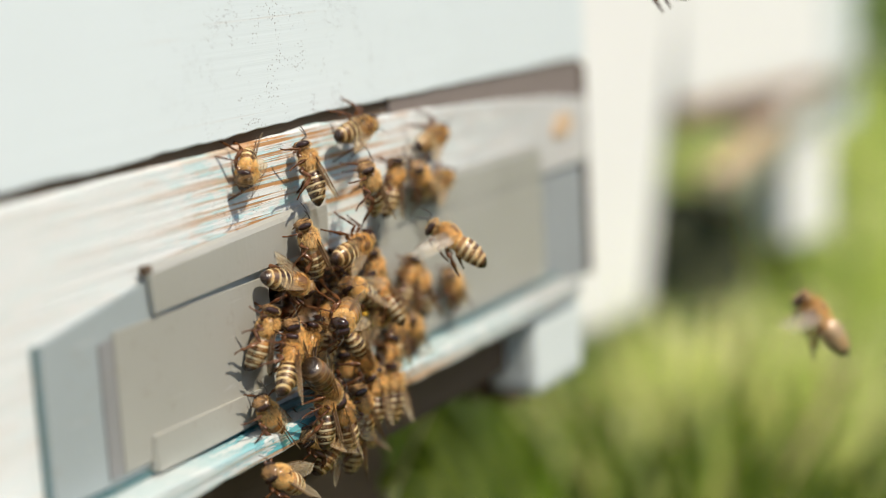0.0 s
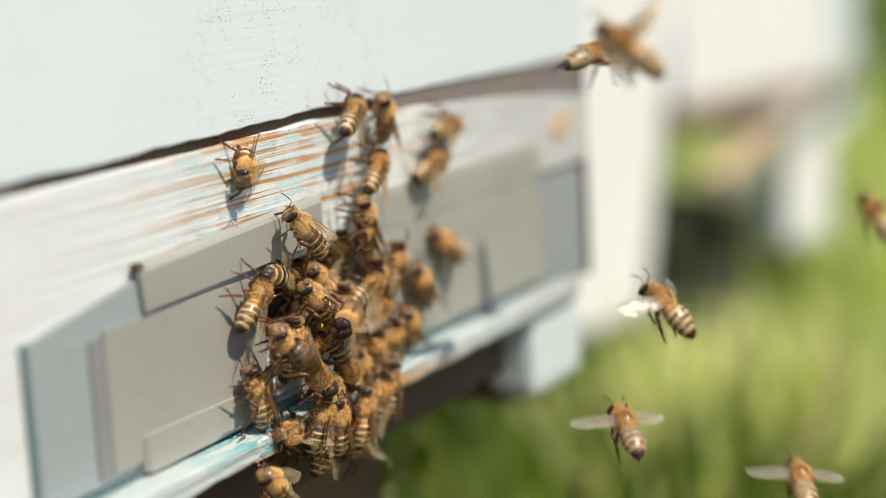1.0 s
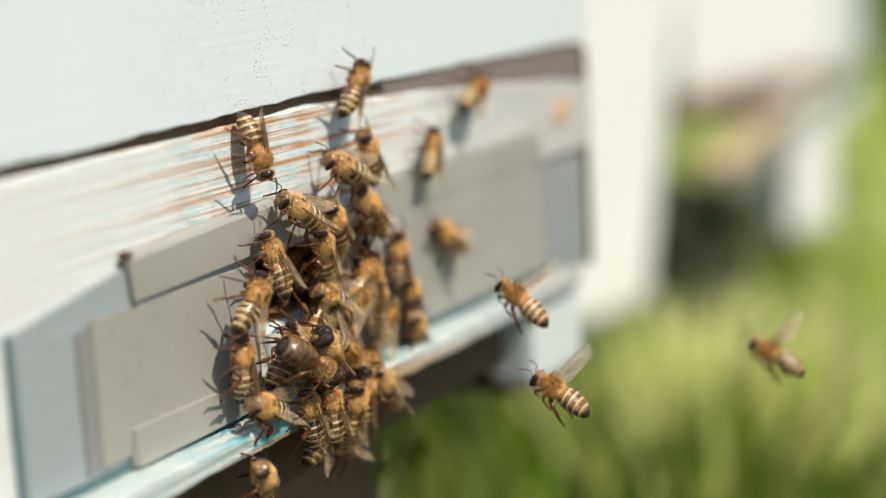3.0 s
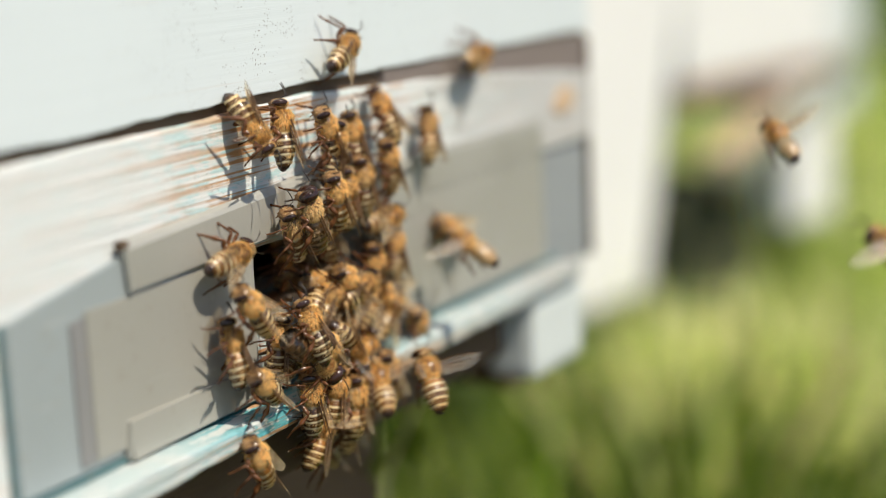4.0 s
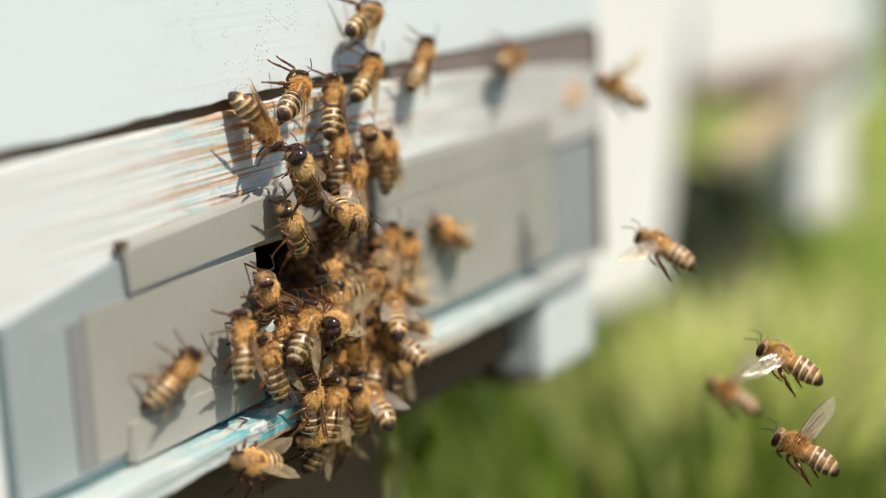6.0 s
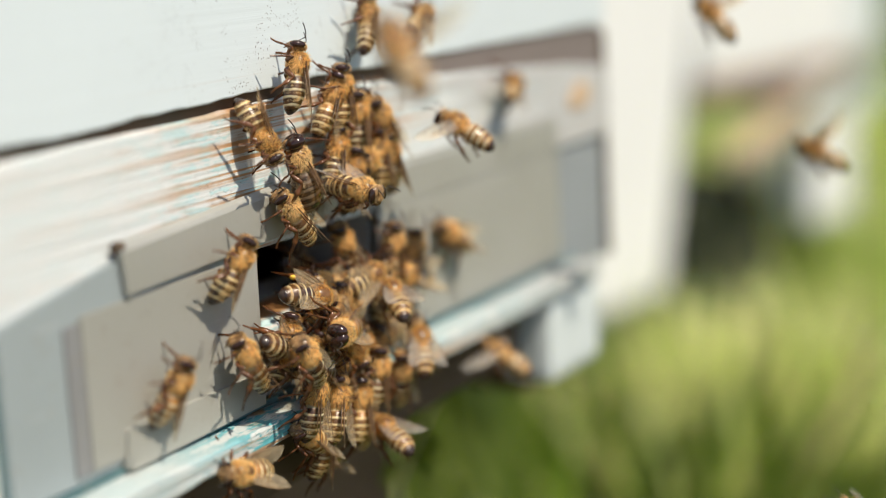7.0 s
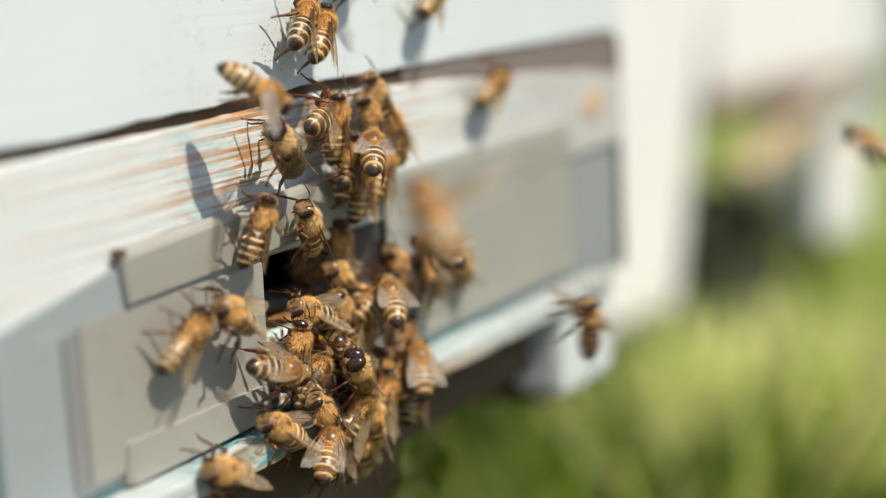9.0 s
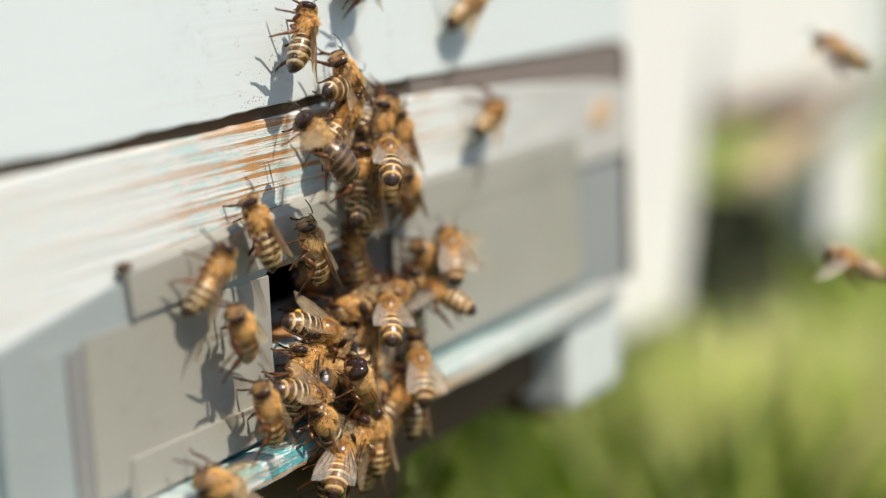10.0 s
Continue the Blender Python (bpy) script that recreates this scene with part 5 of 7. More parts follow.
    walk(bee["t"], [
        (0, at(60.7, -4.5, -1.5, -47, -76, 176)),
        (1, at(63.0, -4.5, -1.1, -56, -56, -177)),
        (2, at(61.1, -4.5, -2.9, -68, -67, -163)),
        (2.7, at(60.8, -4.5, -4.5, -79, -60, -151)),
        (3.8, at(48.4, -4.5, -4.0, -66, -16, 170)),
        (4.5, at(51.0, -6.0, -5.9, -40, -44, 161)),
        (5.5, at(48.3, -6.0, -5.6, -21, -37, 143)),
        (6.8, at(52.9, -6.0, 0.1, -67, -11, 165)),
        (7.5, at(52.9, -6.0, -3.8, -65, -54, -168)),
        (8.2, at(50.2, -6.0, 4.0, 88, -8, 7)),
        (8.8, at(55.3, -6.0, 0.9, -56, -47, -180)),
        (9.4, at(53.6, -6.0, 0.4, -46, -45, 169)),
        (10, at(52.7, -6.0, 6.3, -61, -46, -175)),
    ])
    walk(bee["u"], [
        (0, at(56.3, -4.5, -9.6, -72, -47, -160)),
        (1, at(56.5, -4.5, -8.8, -72, -51, -160)),
        (2, at(56.5, -4.5, -11.0, -74, -33, -162)),
        (2.7, at(58.8, -4.5, -12.0, -74, -40, -159)),
        (3.8, at(60.7, -4.5, -12.9, -78, -51, -152)),
        (4.5, at(58.6, -4.5, -15.7, -79, -52, -151)),
        (5.5, at(58.7, -4.5, -14.3, -80, -27, -152)),
        (6.8, at(55.8, -4.5, -15.0, -64, -63, -167)),
        (7.5, at(54.8, -4.5, -15.2, 97, -39, 21)),
        (8.2, at(52.0, -4.5, -17.2, -75, -61, -155)),
        (8.6, at(49.5, -4.5, -18.8, -73, -41, -161)),
        (8.7, at(35.6, -12.5, -14.1, 14, -26, 5)),
        (8.8, at(38.7, -12.5, -12.5, 4, -31, 44)),
        (8.9, at(53.0, -12.5, -13.8, -37, -63, -162)),
        (9, at(52.9, -40.4, -6.2, -51, -69, -155)),
        (9.1, at(63.0, -54.5, 1.1, -42, -66, -122)),
        (9.2, at(78.5, -76.1, 12.4, 6, -57, -115)),
        (9.4, at(99.1, -103.9, 28.8, 10, -51, -107)),
        (10, at(99.1, -103.9, 28.8, 10, -51, -107)),
    ])
    walk(bee["v"], [
        (0, at(75.4, -4.5, -4.2, -65, -50, -169)),
        (1, at(74.8, -4.5, 5.4, -43, -41, 163)),
        (2, at(77.0, -4.5, 4.6, -54, -29, 168)),
        (2.7, at(76.4, -4.5, 4.7, -45, -38, 164)),
        (3.8, at(77.3, -4.5, 3.8, -53, -28, 166)),
        (4.5, at(76.2, -4.5, 3.9, -50, -32, 166)),
        (5.5, at(74.3, -4.5, 3.7, -39, -36, 157)),
        (6.8, at(72.7, -4.5, 3.0, -53, -32, 169)),
        (7.5, at(74.3, -4.5, 4.1, -46, -40, 166)),
        (8.2, at(72.9, -4.5, 3.4, -59, -26, 172)),
        (8.8, at(69.6, -4.5, -0.4, -61, -43, -176)),
        (9.4, at(70.8, -4.5, 0.7, -55, -42, 177)),
        (10, at(66.3, -4.5, 6.4, -60, -30, 176)),
    ])
    walk(bee["x"], [
        (0, at(42.2, 8.0, -1.3, -66, -33, -175)),
        (1, at(26.5, -2.0, 7.1, -72, -42, -162)),
        (2, at(17.2, -8.0, 11.9, -82, -42, -147)),
        (2.7, at(16.4, -8.0, 11.5, -79, -45, -151)),
        (3.8, at(47.2, -6.0, 11.9, 83, -1, -1)),
        (4.5, at(45.2, -6.0, 10.9, 94, -14, -1)),
        (5.5, at(48.8, -6.0, 9.3, 78, 1, -18)),
        (6.8, at(35.6, -5.0, 0.6, -69, -31, -171)),
        (7.5, at(38.1, -2.0, 4.1, -68, -26, -176)),
        (8.2, at(40.5, -4.0, 5.9, -89, 8, 177)),
        (8.8, at(33.9, -4.0, 2.6, -82, -2, -173)),
        (9.4, at(36.9, -5.0, -0.4, -68, -34, -171)),
        (10, at(36.8, -5.0, 1.6, 88, -7, 6)),
    ])
    walk(bee["x2"], [
        (0, at(60.3, 15.0, -8.4, -69, -34, -170)),
        (1, at(42.8, 5.0, -0.2, -76, -44, -155)),
        (2, at(25.4, -7.0, 10.1, -76, -42, -156)),
        (2.7, at(24.5, -8.0, 12.5, -73, -46, -159)),
        (3.8, at(40.8, -4.0, 26.6, 66, -77, 62)),
        (4.5, at(38.4, -4.0, 28.9, -70, -50, -163)),
        (5.5, at(36.5, -4.0, 30.9, -68, -47, -165)),
        (6.8, at(25.8, 0.0, -0.8, -69, -30, -171)),
        (7.5, at(28.6, -2.0, -3.4, -67, -35, -171)),
        (10, at(22.2, -4.0, -2.8, -67, -24, -178)),
    ])
    walk(bee["y"], [
        (0, at(33.0, -77.1, -37.9, -9, -25, 93)),
        (1.5, at(33.0, -77.1, -37.9, -9, -25, 93)),
        (1.7, at(34.3, -72.2, -22.8, -9, -25, 93)),
        (1.8, at(35.0, -71.0, -18.8, -9, -25, 93)),
        (1.9, at(35.2, -70.5, -18.1, -9, -25, 93)),
        (2, at(35.4, -68.4, -13.7, -9, -25, 93)),
        (2.1, at(35.6, -66.7, -9.8, -9, -25, 93)),
        (2.2, at(33.9, -60.2, -2.8, -9, -25, 93)),
        (2.3, at(32.0, -53.4, 4.6, -9, -25, 93)),
        (2.4, at(30.1, -44.9, 16.1, -10, -13, 97)),
        (2.5, at(37.4, -34.3, 21.8, -14, -13, 117)),
        (2.6, at(40.8, -17.0, 26.0, -14, -5, 118)),
        (2.7, at(30.1, -12.0, 27.4, -57, -5, 145)),
        (3.2, at(33.9, -6.0, 25.8, -52, -46, 175)),
        (3.8, at(29.7, -6.0, 29.5, -63, -60, -169)),
        (4.5, at(27.6, -6.0, 32.7, -10, -80, 139)),
        (5.5, at(27.4, -6.0, 35.6, 68, -77, 59)),
        (6.8, at(39.0, -4.0, 33.6, 98, -35, 16)),
        (7.5, at(41.6, -4.0, 23.4, -80, -65, -150)),
        (8.2, at(41.5, -4.0, 19.0, -76, -58, -154)),
        (8.8, at(38.8, -4.0, 20.0, 88, -12, 20)),
        (9.4, at(37.1, -5.0, 19.8, 110, -40, 3)),
        (10, at(48.6, -5.0, 20.3, -77, -51, -154)),
    ])
    walk(bee["p1"], [
        (0, at(55.4, 15.0, -9.9, -69, -34, -169)),
        (2.7, at(50.7, 12.0, -4.4, -71, -22, -173)),
        (3.3, at(19.2, -5.0, 12.0, -66, -35, -172)),
        (3.8, at(13.9, -6.0, 30.2, 56, -75, 72)),
        (4.5, at(15.0, -6.0, 35.0, 99, -78, 28)),
        (5.5, at(15.4, -7.0, 37.5, 95, -26, 16)),
        (6.8, at(17.7, -6.0, 41.2, 106, -54, 15)),
        (7.5, at(17.8, -6.0, 43.3, -53, -72, -179)),
        (8.2, at(18.5, -6.0, 45.2, 120, -78, 7)),
        (8.8, at(19.8, -6.0, 52.2, 95, -35, 22)),
        (9.4, at(16.1, -6.0, 49.6, 107, -51, 13)),
        (10, at(16.3, -6.0, 50.8, 106, -54, 15)),
    ])
    walk(bee["dr"], [
        (0, at(68.9, 20.0, -13.4, -66, -32, -174)),
        (2.7, at(53.1, 14.0, -1.4, -72, -31, -166)),
        (3.3, at(21.3, -6.0, 10.5, -75, -33, -159)),
        (3.8, at(17.0, -9.0, 16.5, -74, -56, -157)),
        (4.5, at(17.3, -9.0, 19.3, -43, -66, 171)),
        (5.5, at(13.3, -9.0, 25.7, -76, -28, -160)),
        (6.8, at(16.7, -7.0, 25.7, -2, -75, 131)),
        (7.5, at(15.8, -6.0, 25.6, -71, -44, -163)),
        (8.2, at(13.4, -6.0, 28.8, -46, -59, 173)),
        (8.8, at(11.5, -6.0, 31.0, -62, -41, -175)),
        (9.3, at(7.0, -9.2, 32.7, -65, -35, -155)),
        (9.6, at(6.6, -9.6, 32.7, -63, -27, -159)),
        (9.8, at(5.3, -9.9, 33.2, -27, -39, 161)),
        (9.9, at(5.8, -10.4, 33.3, -27, -39, 161)),
        (9.95, at(12.2, -11.8, 33.9, -9, -48, 131)),
        (10, at(12.4, -11.8, 33.9, -9, -48, 131)),
    ])
    walk(bee["w"], [
        (0, at(60.5, 15.0, -16.3, -63, -34, -177)),
        (2.7, at(51.7, 10.0, -16.1, -67, -39, -169)),
        (3.8, at(13.3, -14.0, -2.1, 37, -66, 92)),
        (4.5, at(4.2, -14.0, 0.1, -49, -49, 173)),
        (5.5, at(6.4, -12.0, 1.8, 89, -8, 4)),
        (6.8, at(3.8, -15.0, -5.4, -72, -47, -161)),
        (7.5, at(4.4, -12.0, 0.5, 2, -53, 127)),
        (8.2, at(18.2, -8.0, -7.5, -71, -29, -169)),
        (8.8, at(19.4, -6.0, -9.7, 89, -11, 11)),
        (10, at(17.0, -6.0, -6.9, -67, -37, -170)),
    ])
    walk(bee["f1"], [
        (0, at(16.1, -38.3, 19.0, -14, -35, 112)),
        (0.1, at(17.1, -37.7, 21.8, -9, -29, 92)),
        (0.2, at(17.7, -37.1, 22.9, -8, -36, 88)),
        (0.3, at(20.0, -39.3, 24.3, -7, -44, 81)),
        (0.4, at(24.7, -46.2, 25.4, -4, -51, 72)),
        (0.5, at(29.1, -51.9, 27.7, 7, -42, 37)),
        (0.6, at(31.0, -57.5, 20.5, 7, -33, 35)),
        (0.7, at(34.5, -65.9, 13.8, 10, -25, 21)),
        (0.8, at(36.9, -75.4, -0.9, 9, -12, 24)),
        (0.9, at(38.1, -81.5, -12.6, 9, -13, 26)),
        (1, at(41.6, -93.2, -28.2, 8, -19, 28)),
        (1.1, at(42.8, -98.7, -39.2, -9, -25, 93)),
        (1.6, at(55.2, -154.6, -150.4, -9, -25, 93)),
        (10, at(57.1, -163.0, -167.0, -9, -25, 93)),
    ])
    walk(bee["f2"], [
        (0, at(37.8, -69.8, 63.9, -9, -25, 93)),
        (0.1, at(35.1, -64.7, 61.4, -9, -25, 93)),
        (0.2, at(33.3, -61.8, 57.6, -9, -27, 92)),
        (0.3, at(31.7, -60.1, 51.6, -9, -27, 92)),
        (0.4, at(28.9, -59.1, 38.0, -9, -27, 92)),
        (0.5, at(27.8, -59.2, 29.3, -10, -14, 97)),
        (0.6, at(27.4, -61.5, 20.4, -11, -4, 100)),
        (0.7, at(24.9, -59.1, 14.1, -1, -20, 62)),
        (0.8, at(23.5, -60.9, 1.3, 6, -18, 38)),
        (0.9, at(23.5, -62.9, -4.9, 8, -16, 30)),
        (1, at(23.9, -67.1, -15.5, 4, -24, 43)),
        (1.1, at(23.5, -67.4, -20.4, 4, -22, 46)),
        (1.2, at(21.8, -66.1, -27.1, 4, -22, 46)),
        (1.3, at(20.2, -65.2, -34.7, -9, -25, 93)),
        (1.8, at(-5.1, -52.3, -156.4, -9, -25, 93)),
        (10, at(-8.9, -50.4, -174.7, -9, -25, 93)),
    ])
    walk(bee["f3"], [
        (0, at(350.0, -300.0, 350.0, -9, -25, 93)),
        (0.8, at(104.3, -111.6, 176.6, -9, -25, 93)),
        (1.3, at(65.5, -77.2, 62.9, -9, -25, 93)),
        (1.4, at(61.4, -73.6, 50.9, -7, -44, 81)),
        (1.5, at(56.9, -69.0, 39.8, -8, -35, 88)),
        (1.6, at(52.2, -67.1, 20.8, 14, -12, -0)),
        (1.7, at(50.3, -68.3, 7.1, 13, -20, 9)),
        (1.8, at(48.9, -73.5, -14.8, -4, -51, 72)),
        (1.9, at(50.2, -79.4, -25.5, -7, -43, 81)),
        (2, at(52.2, -84.7, -32.1, -9, -25, 93)),
        (2.1, at(55.6, -90.9, -33.9, -8, -35, 88)),
        (2.2, at(59.1, -95.1, -30.2, -10, -18, 96)),
        (2.3, at(61.2, -97.4, -28.1, -10, -18, 96)),
        (2.5, at(69.6, -108.5, -21.3, -9, -25, 93)),
        (3, at(137.7, -197.9, 33.5, -9, -25, 93)),
        (10, at(147.9, -211.3, 41.7, -9, -25, 93)),
    ])
    walk(bee["f4"], [
        (0, at(21.0, -103.5, 7.3, -15, -50, 106)),
        (0.1, at(21.8, -100.5, 15.6, -8, -36, 88)),
        (0.2, at(23.4, -97.8, 26.6, -9, -27, 92)),
        (0.3, at(23.3, -94.1, 32.2, -9, -27, 92)),
        (0.4, at(22.6, -89.4, 38.2, -9, -23, 94)),
        (0.5, at(21.3, -85.6, 39.1, -9, -27, 92)),
        (0.6, at(18.0, -80.8, 34.9, -9, -27, 92)),
        (0.7, at(16.4, -79.0, 30.8, -8, -36, 88)),
        (0.8, at(13.8, -77.3, 22.0, -4, -39, 73)),
        (0.9, at(13.0, -77.1, 17.5, -3, -42, 69)),
        (1, at(31.5, -72.7, 5.2, -8, -40, 85)),
        (1.1, at(31.7, -73.1, 2.7, -7, -44, 81)),
        (1.2, at(13.9, -82.4, 2.0, -7, -44, 81)),
        (1.3, at(13.4, -82.3, -2.6, -8, -40, 85)),
        (1.4, at(12.3, -82.0, -9.4, -9, -31, 90)),
        (1.5, at(11.9, -81.9, -13.3, -9, -27, 92)),
        (1.6, at(9.9, -79.0, -16.5, -9, -27, 92)),
        (1.7, at(9.5, -77.9, -17.6, -9, -27, 92)),
        (1.9, at(7.6, -76.6, -26.6, -9, -25, 93)),
        (2.4, at(-18.1, -58.6, -147.6, -9, -25, 93)),
        (10, at(-22.0, -55.9, -165.8, -9, -25, 93)),
    ])
    walk(bee["f5"], [
        (0, at(94.6, -96.8, -133.9, -9, -25, 93)),
        (0.3, at(109.2, -85.7, -61.2, -9, -25, 93)),
        (0.4, at(111.3, -84.2, -51.0, -8, -36, 88)),
        (0.5, at(112.1, -82.4, -46.0, -9, -25, 93)),
        (0.6, at(113.9, -81.5, -36.1, -9, -25, 93)),
        (0.7, at(115.8, -81.1, -27.8, -9, -25, 93)),
        (0.8, at(118.0, -80.1, -16.0, -7, -44, 81)),
        (0.9, at(120.8, -81.5, -7.9, -7, -44, 81)),
        (1, at(126.5, -86.1, 5.5, -4, -51, 72)),
        (1.2, at(134.3, -89.6, 27.7, -9, -25, 93)),
        (1.7, at(175.0, -108.1, 144.4, -9, -25, 93)),
        (10, at(181.1, -110.9, 161.9, -9, -25, 93)),
    ])
    walk(bee["f6"], [
        (0, at(84.4, -209.3, 126.7, -9, -25, 93)),
        (0.3, at(75.1, -195.2, 118.7, -9, -25, 93)),
        (0.8, at(13.0, -101.0, 64.8, -9, -25, 93)),
        (0.9, at(6.2, -90.7, 58.9, -9, -25, 93)),
        (1, at(-0.6, -80.2, 53.5, -14, -37, 111)),
        (1.1, at(-4.2, -74.1, 50.0, -9, -25, 93)),
        (1.2, at(-8.9, -68.2, 41.1, -9, -31, 90)),
        (1.3, at(-11.5, -65.9, 32.5, -9, -27, 92)),
        (1.4, at(-15.9, -61.6, 21.1, -8, -35, 88)),
        (1.5, at(-17.2, -61.3, 13.1, -7, -44, 81)),
        (1.6, at(-16.3, -65.8, 4.0, -7, -44, 81)),
        (1.7, at(-14.5, -70.1, -0.7, -8, -35, 88)),
        (1.8, at(-9.9, -79.8, -6.4, -9, -27, 92)),
        (1.9, at(-7.8, -84.4, -10.2, -9, -27, 92)),
        (2, at(-7.3, -87.3, -17.1, -9, -25, 93)),
        (2.5, at(0.8, -134.9, -132.4, -9, -25, 93)),
        (10, at(2.1, -142.1, -149.7, -9, -25, 93)),
    ])
    walk(bee["f8"], [
        (0, at(88.6, -189.5, -150.1, -9, -25, 93)),
        (1.1, at(86.0, -177.8, -135.7, -9, -25, 93)),
        (1.6, at(69.0, -99.7, -39.7, -9, -25, 93)),
        (1.7, at(67.8, -94.3, -33.0, -9, -25, 93)),
        (1.8, at(66.0, -88.2, -27.6, -9, -25, 93)),
        (1.9, at(64.5, -83.7, -24.9, -7, -43, 81)),
        (2, at(61.6, -75.3, -18.1, -6, -47, 77)),
        (2.1, at(60.0, -70.0, -13.7, -8, -35, 88)),
        (2.2, at(57.1, -61.6, -7.0, -9, -27, 92)),
        (2.3, at(55.0, -55.6, -2.6, -9, -22, 94)),
        (2.4, at(51.5, -47.3, 1.2, -9, -27, 92)),
        (2.5, at(50.2, -43.9, 2.2, -15, -44, 109)),
        (2.6, at(48.5, -39.7, 3.3, -3, -54, 66)),
        (2.7, at(48.8, -39.6, 3.1, -4, -51, 72)),
        (3.2, at(45.8, -33.0, -4.5, -9, -25, 93)),
        (3.8, at(42.6, -24.7, -10.1, -10, -17, 96)),
        (3.9, at(38.5, -17.8, -13.0, -8, -35, 87)),
        (4, at(31.8, -12.5, -17.6, 4, -39, 47)),
        (4.2, at(19.6, -12.5, -22.6, 11, -53, 25)),
        (4.5, at(20.7, -12.5, -23.1, 6, -52, 40)),
        (5, at(20.2, -12.5, -18.6, 6, -52, 40)),
        (5.5, at(21.2, -12.5, -16.0, 5, -40, 42)),
        (6.8, at(36.6, -12.5, -26.5, -5, -11, 78)),
        (7.5, at(7.3, -12.5, -19.8, 11, -32, 19)),
        (10, at(9.4, -12.5, -18.8, 11, -33, 20)),
    ])
    walk(bee["f10"], [
        (0, at(21.2, -38.8, -183.5, -9, -25, 93)),
        (1.8, at(27.6, -41.6, -166.1, -9, -25, 93)),
        (2.3, at(70.3, -59.8, -50.1, -9, -25, 93)),
        (2.4, at(72.3, -60.6, -44.6, -8, -35, 88)),
        (2.5, at(74.8, -64.1, -43.7, -9, -27, 92)),
        (2.6, at(77.7, -66.6, -38.4, -8, -35, 88)),
        (2.7, at(79.2, -67.1, -35.0, -9, -31, 90)),
        (3.2, at(93.9, -76.4, -3.1, -9, -25, 93)),
        (3.8, at(99.2, -65.1, 35.6, -10, -13, 97)),
        (3.9, at(99.3, -67.4, 28.5, -10, -13, 97)),
        (4, at(99.7, -70.0, 21.8, 2, -28, 51)),
        (4.1, at(101.7, -75.4, 16.4, 7, -25, 34)),
        (4.2, at(102.7, -78.3, 12.9, 9, -25, 28)),
        (4.3, at(103.7, -80.7, 10.4, 2, -28, 51)),
        (4.4, at(104.0, -81.4, 8.8, 1, -24, 57)),
        (4.5, at(106.2, -86.4, 5.3, 1, -24, 57)),
        (4.7, at(110.8, -97.2, -2.3, -9, -24, 93)),
        (5.2, at(152.4, -194.1, -69.5, -9, -24, 93)),
        (10, at(158.6, -208.6, -79.6, -9, -24, 93)),
    ])
    walk(bee["f11"], [
        (0, at(-10.5, -41.9, -177.2, -9, -25, 93)),
        (2, at(-5.4, -42.1, -159.2, -9, -25, 93)),
        (2.5, at(28.9, -43.1, -39.0, -9, -25, 93)),
        (2.6, at(31.0, -43.2, -31.6, -8, -35, 88)),
        (2.7, at(34.0, -44.5, -23.6, -8, -35, 88)),
        (3.2, at(39.7, -47.3, -15.0, -9, -25, 93)),
        (3.8, at(40.7, -41.3, -8.2, -8, -35, 87)),
        (3.9, at(36.4, -33.7, -10.1, -9, -26, 92)),
        (4, at(30.5, -24.3, -14.8, -0, -56, 60)),
        (4.1, at(24.9, -15.1, -17.3, -10, -17, 96)),
        (4.2, at(19.6, -12.5, -22.6, 19, -58, 6)),
        (4.3, at(16.7, -12.5, -26.1, 19, -58, 6)),
        (4.4, at(10.4, -12.5, -27.2, -10, -17, 96)),
        (4.5, at(12.1, -17.9, -30.7, -9, -30, 90)),
        (4.6, at(20.9, -13.2, -31.9, -8, -35, 87)),
        (4.7, at(23.7, -17.5, -31.0, -8, -35, 87)),
        (4.8, at(27.0, -21.6, -27.1, -8, -35, 88)),
        (4.9, at(27.2, -20.1, -22.9, -8, -35, 88)),
        (5, at(26.7, -17.6, -19.5, -9, -26, 92)),
        (5.1, at(27.8, -18.1, -17.6, -8, -35, 88)),
        (5.2, at(30.0, -20.3, -14.9, -9, -26, 92)),
        (5.3, at(29.4, -17.8, -12.9, -10, -17, 96)),
        (5.5, at(31.5, -19.1, -10.0, -8, -15, 89)),
        (5.7, at(31.9, -17.3, -9.6, -10, -17, 96)),
        (6.8, at(43.5, -12.5, -11.7, 7, -41, 37)),
        (8, at(41.6, -12.5, -13.5, 7, -41, 38)),
        (10, at(36.9, -12.5, -10.4, 6, -42, 38)),
    ])
    walk(bee["f12"], [
        (0, at(143.1, -150.6, 65.6, -9, -25, 93)),
        (3.1, at(134.4, -135.4, 58.9, -9, -25, 93)),
        (3.6, at(76.0, -34.3, 14.2, -9, -25, 93)),
        (3.8, at(69.7, -23.3, 9.3, -9, -26, 92)),
        (3.9, at(67.5, -18.7, 9.3, -10, -17, 96)),
        (4, at(64.9, -15.6, 3.3, -9, -26, 92)),
        (4.1, at(57.7, -12.5, 2.1, -8, -35, 87)),
        (4.2, at(47.2, -12.5, 0.3, 1, -35, 56)),
        (4.5, at(41.9, -12.5, -3.3, 3, -21, 47)),
        (5.5, at(36.5, -12.5, -5.3, 7, -25, 34)),
        (6.8, at(35.3, -12.5, -1.0, 3, -21, 47)),
        (10, at(27.6, -12.5, 2.1, 7, -26, 35)),
    ])
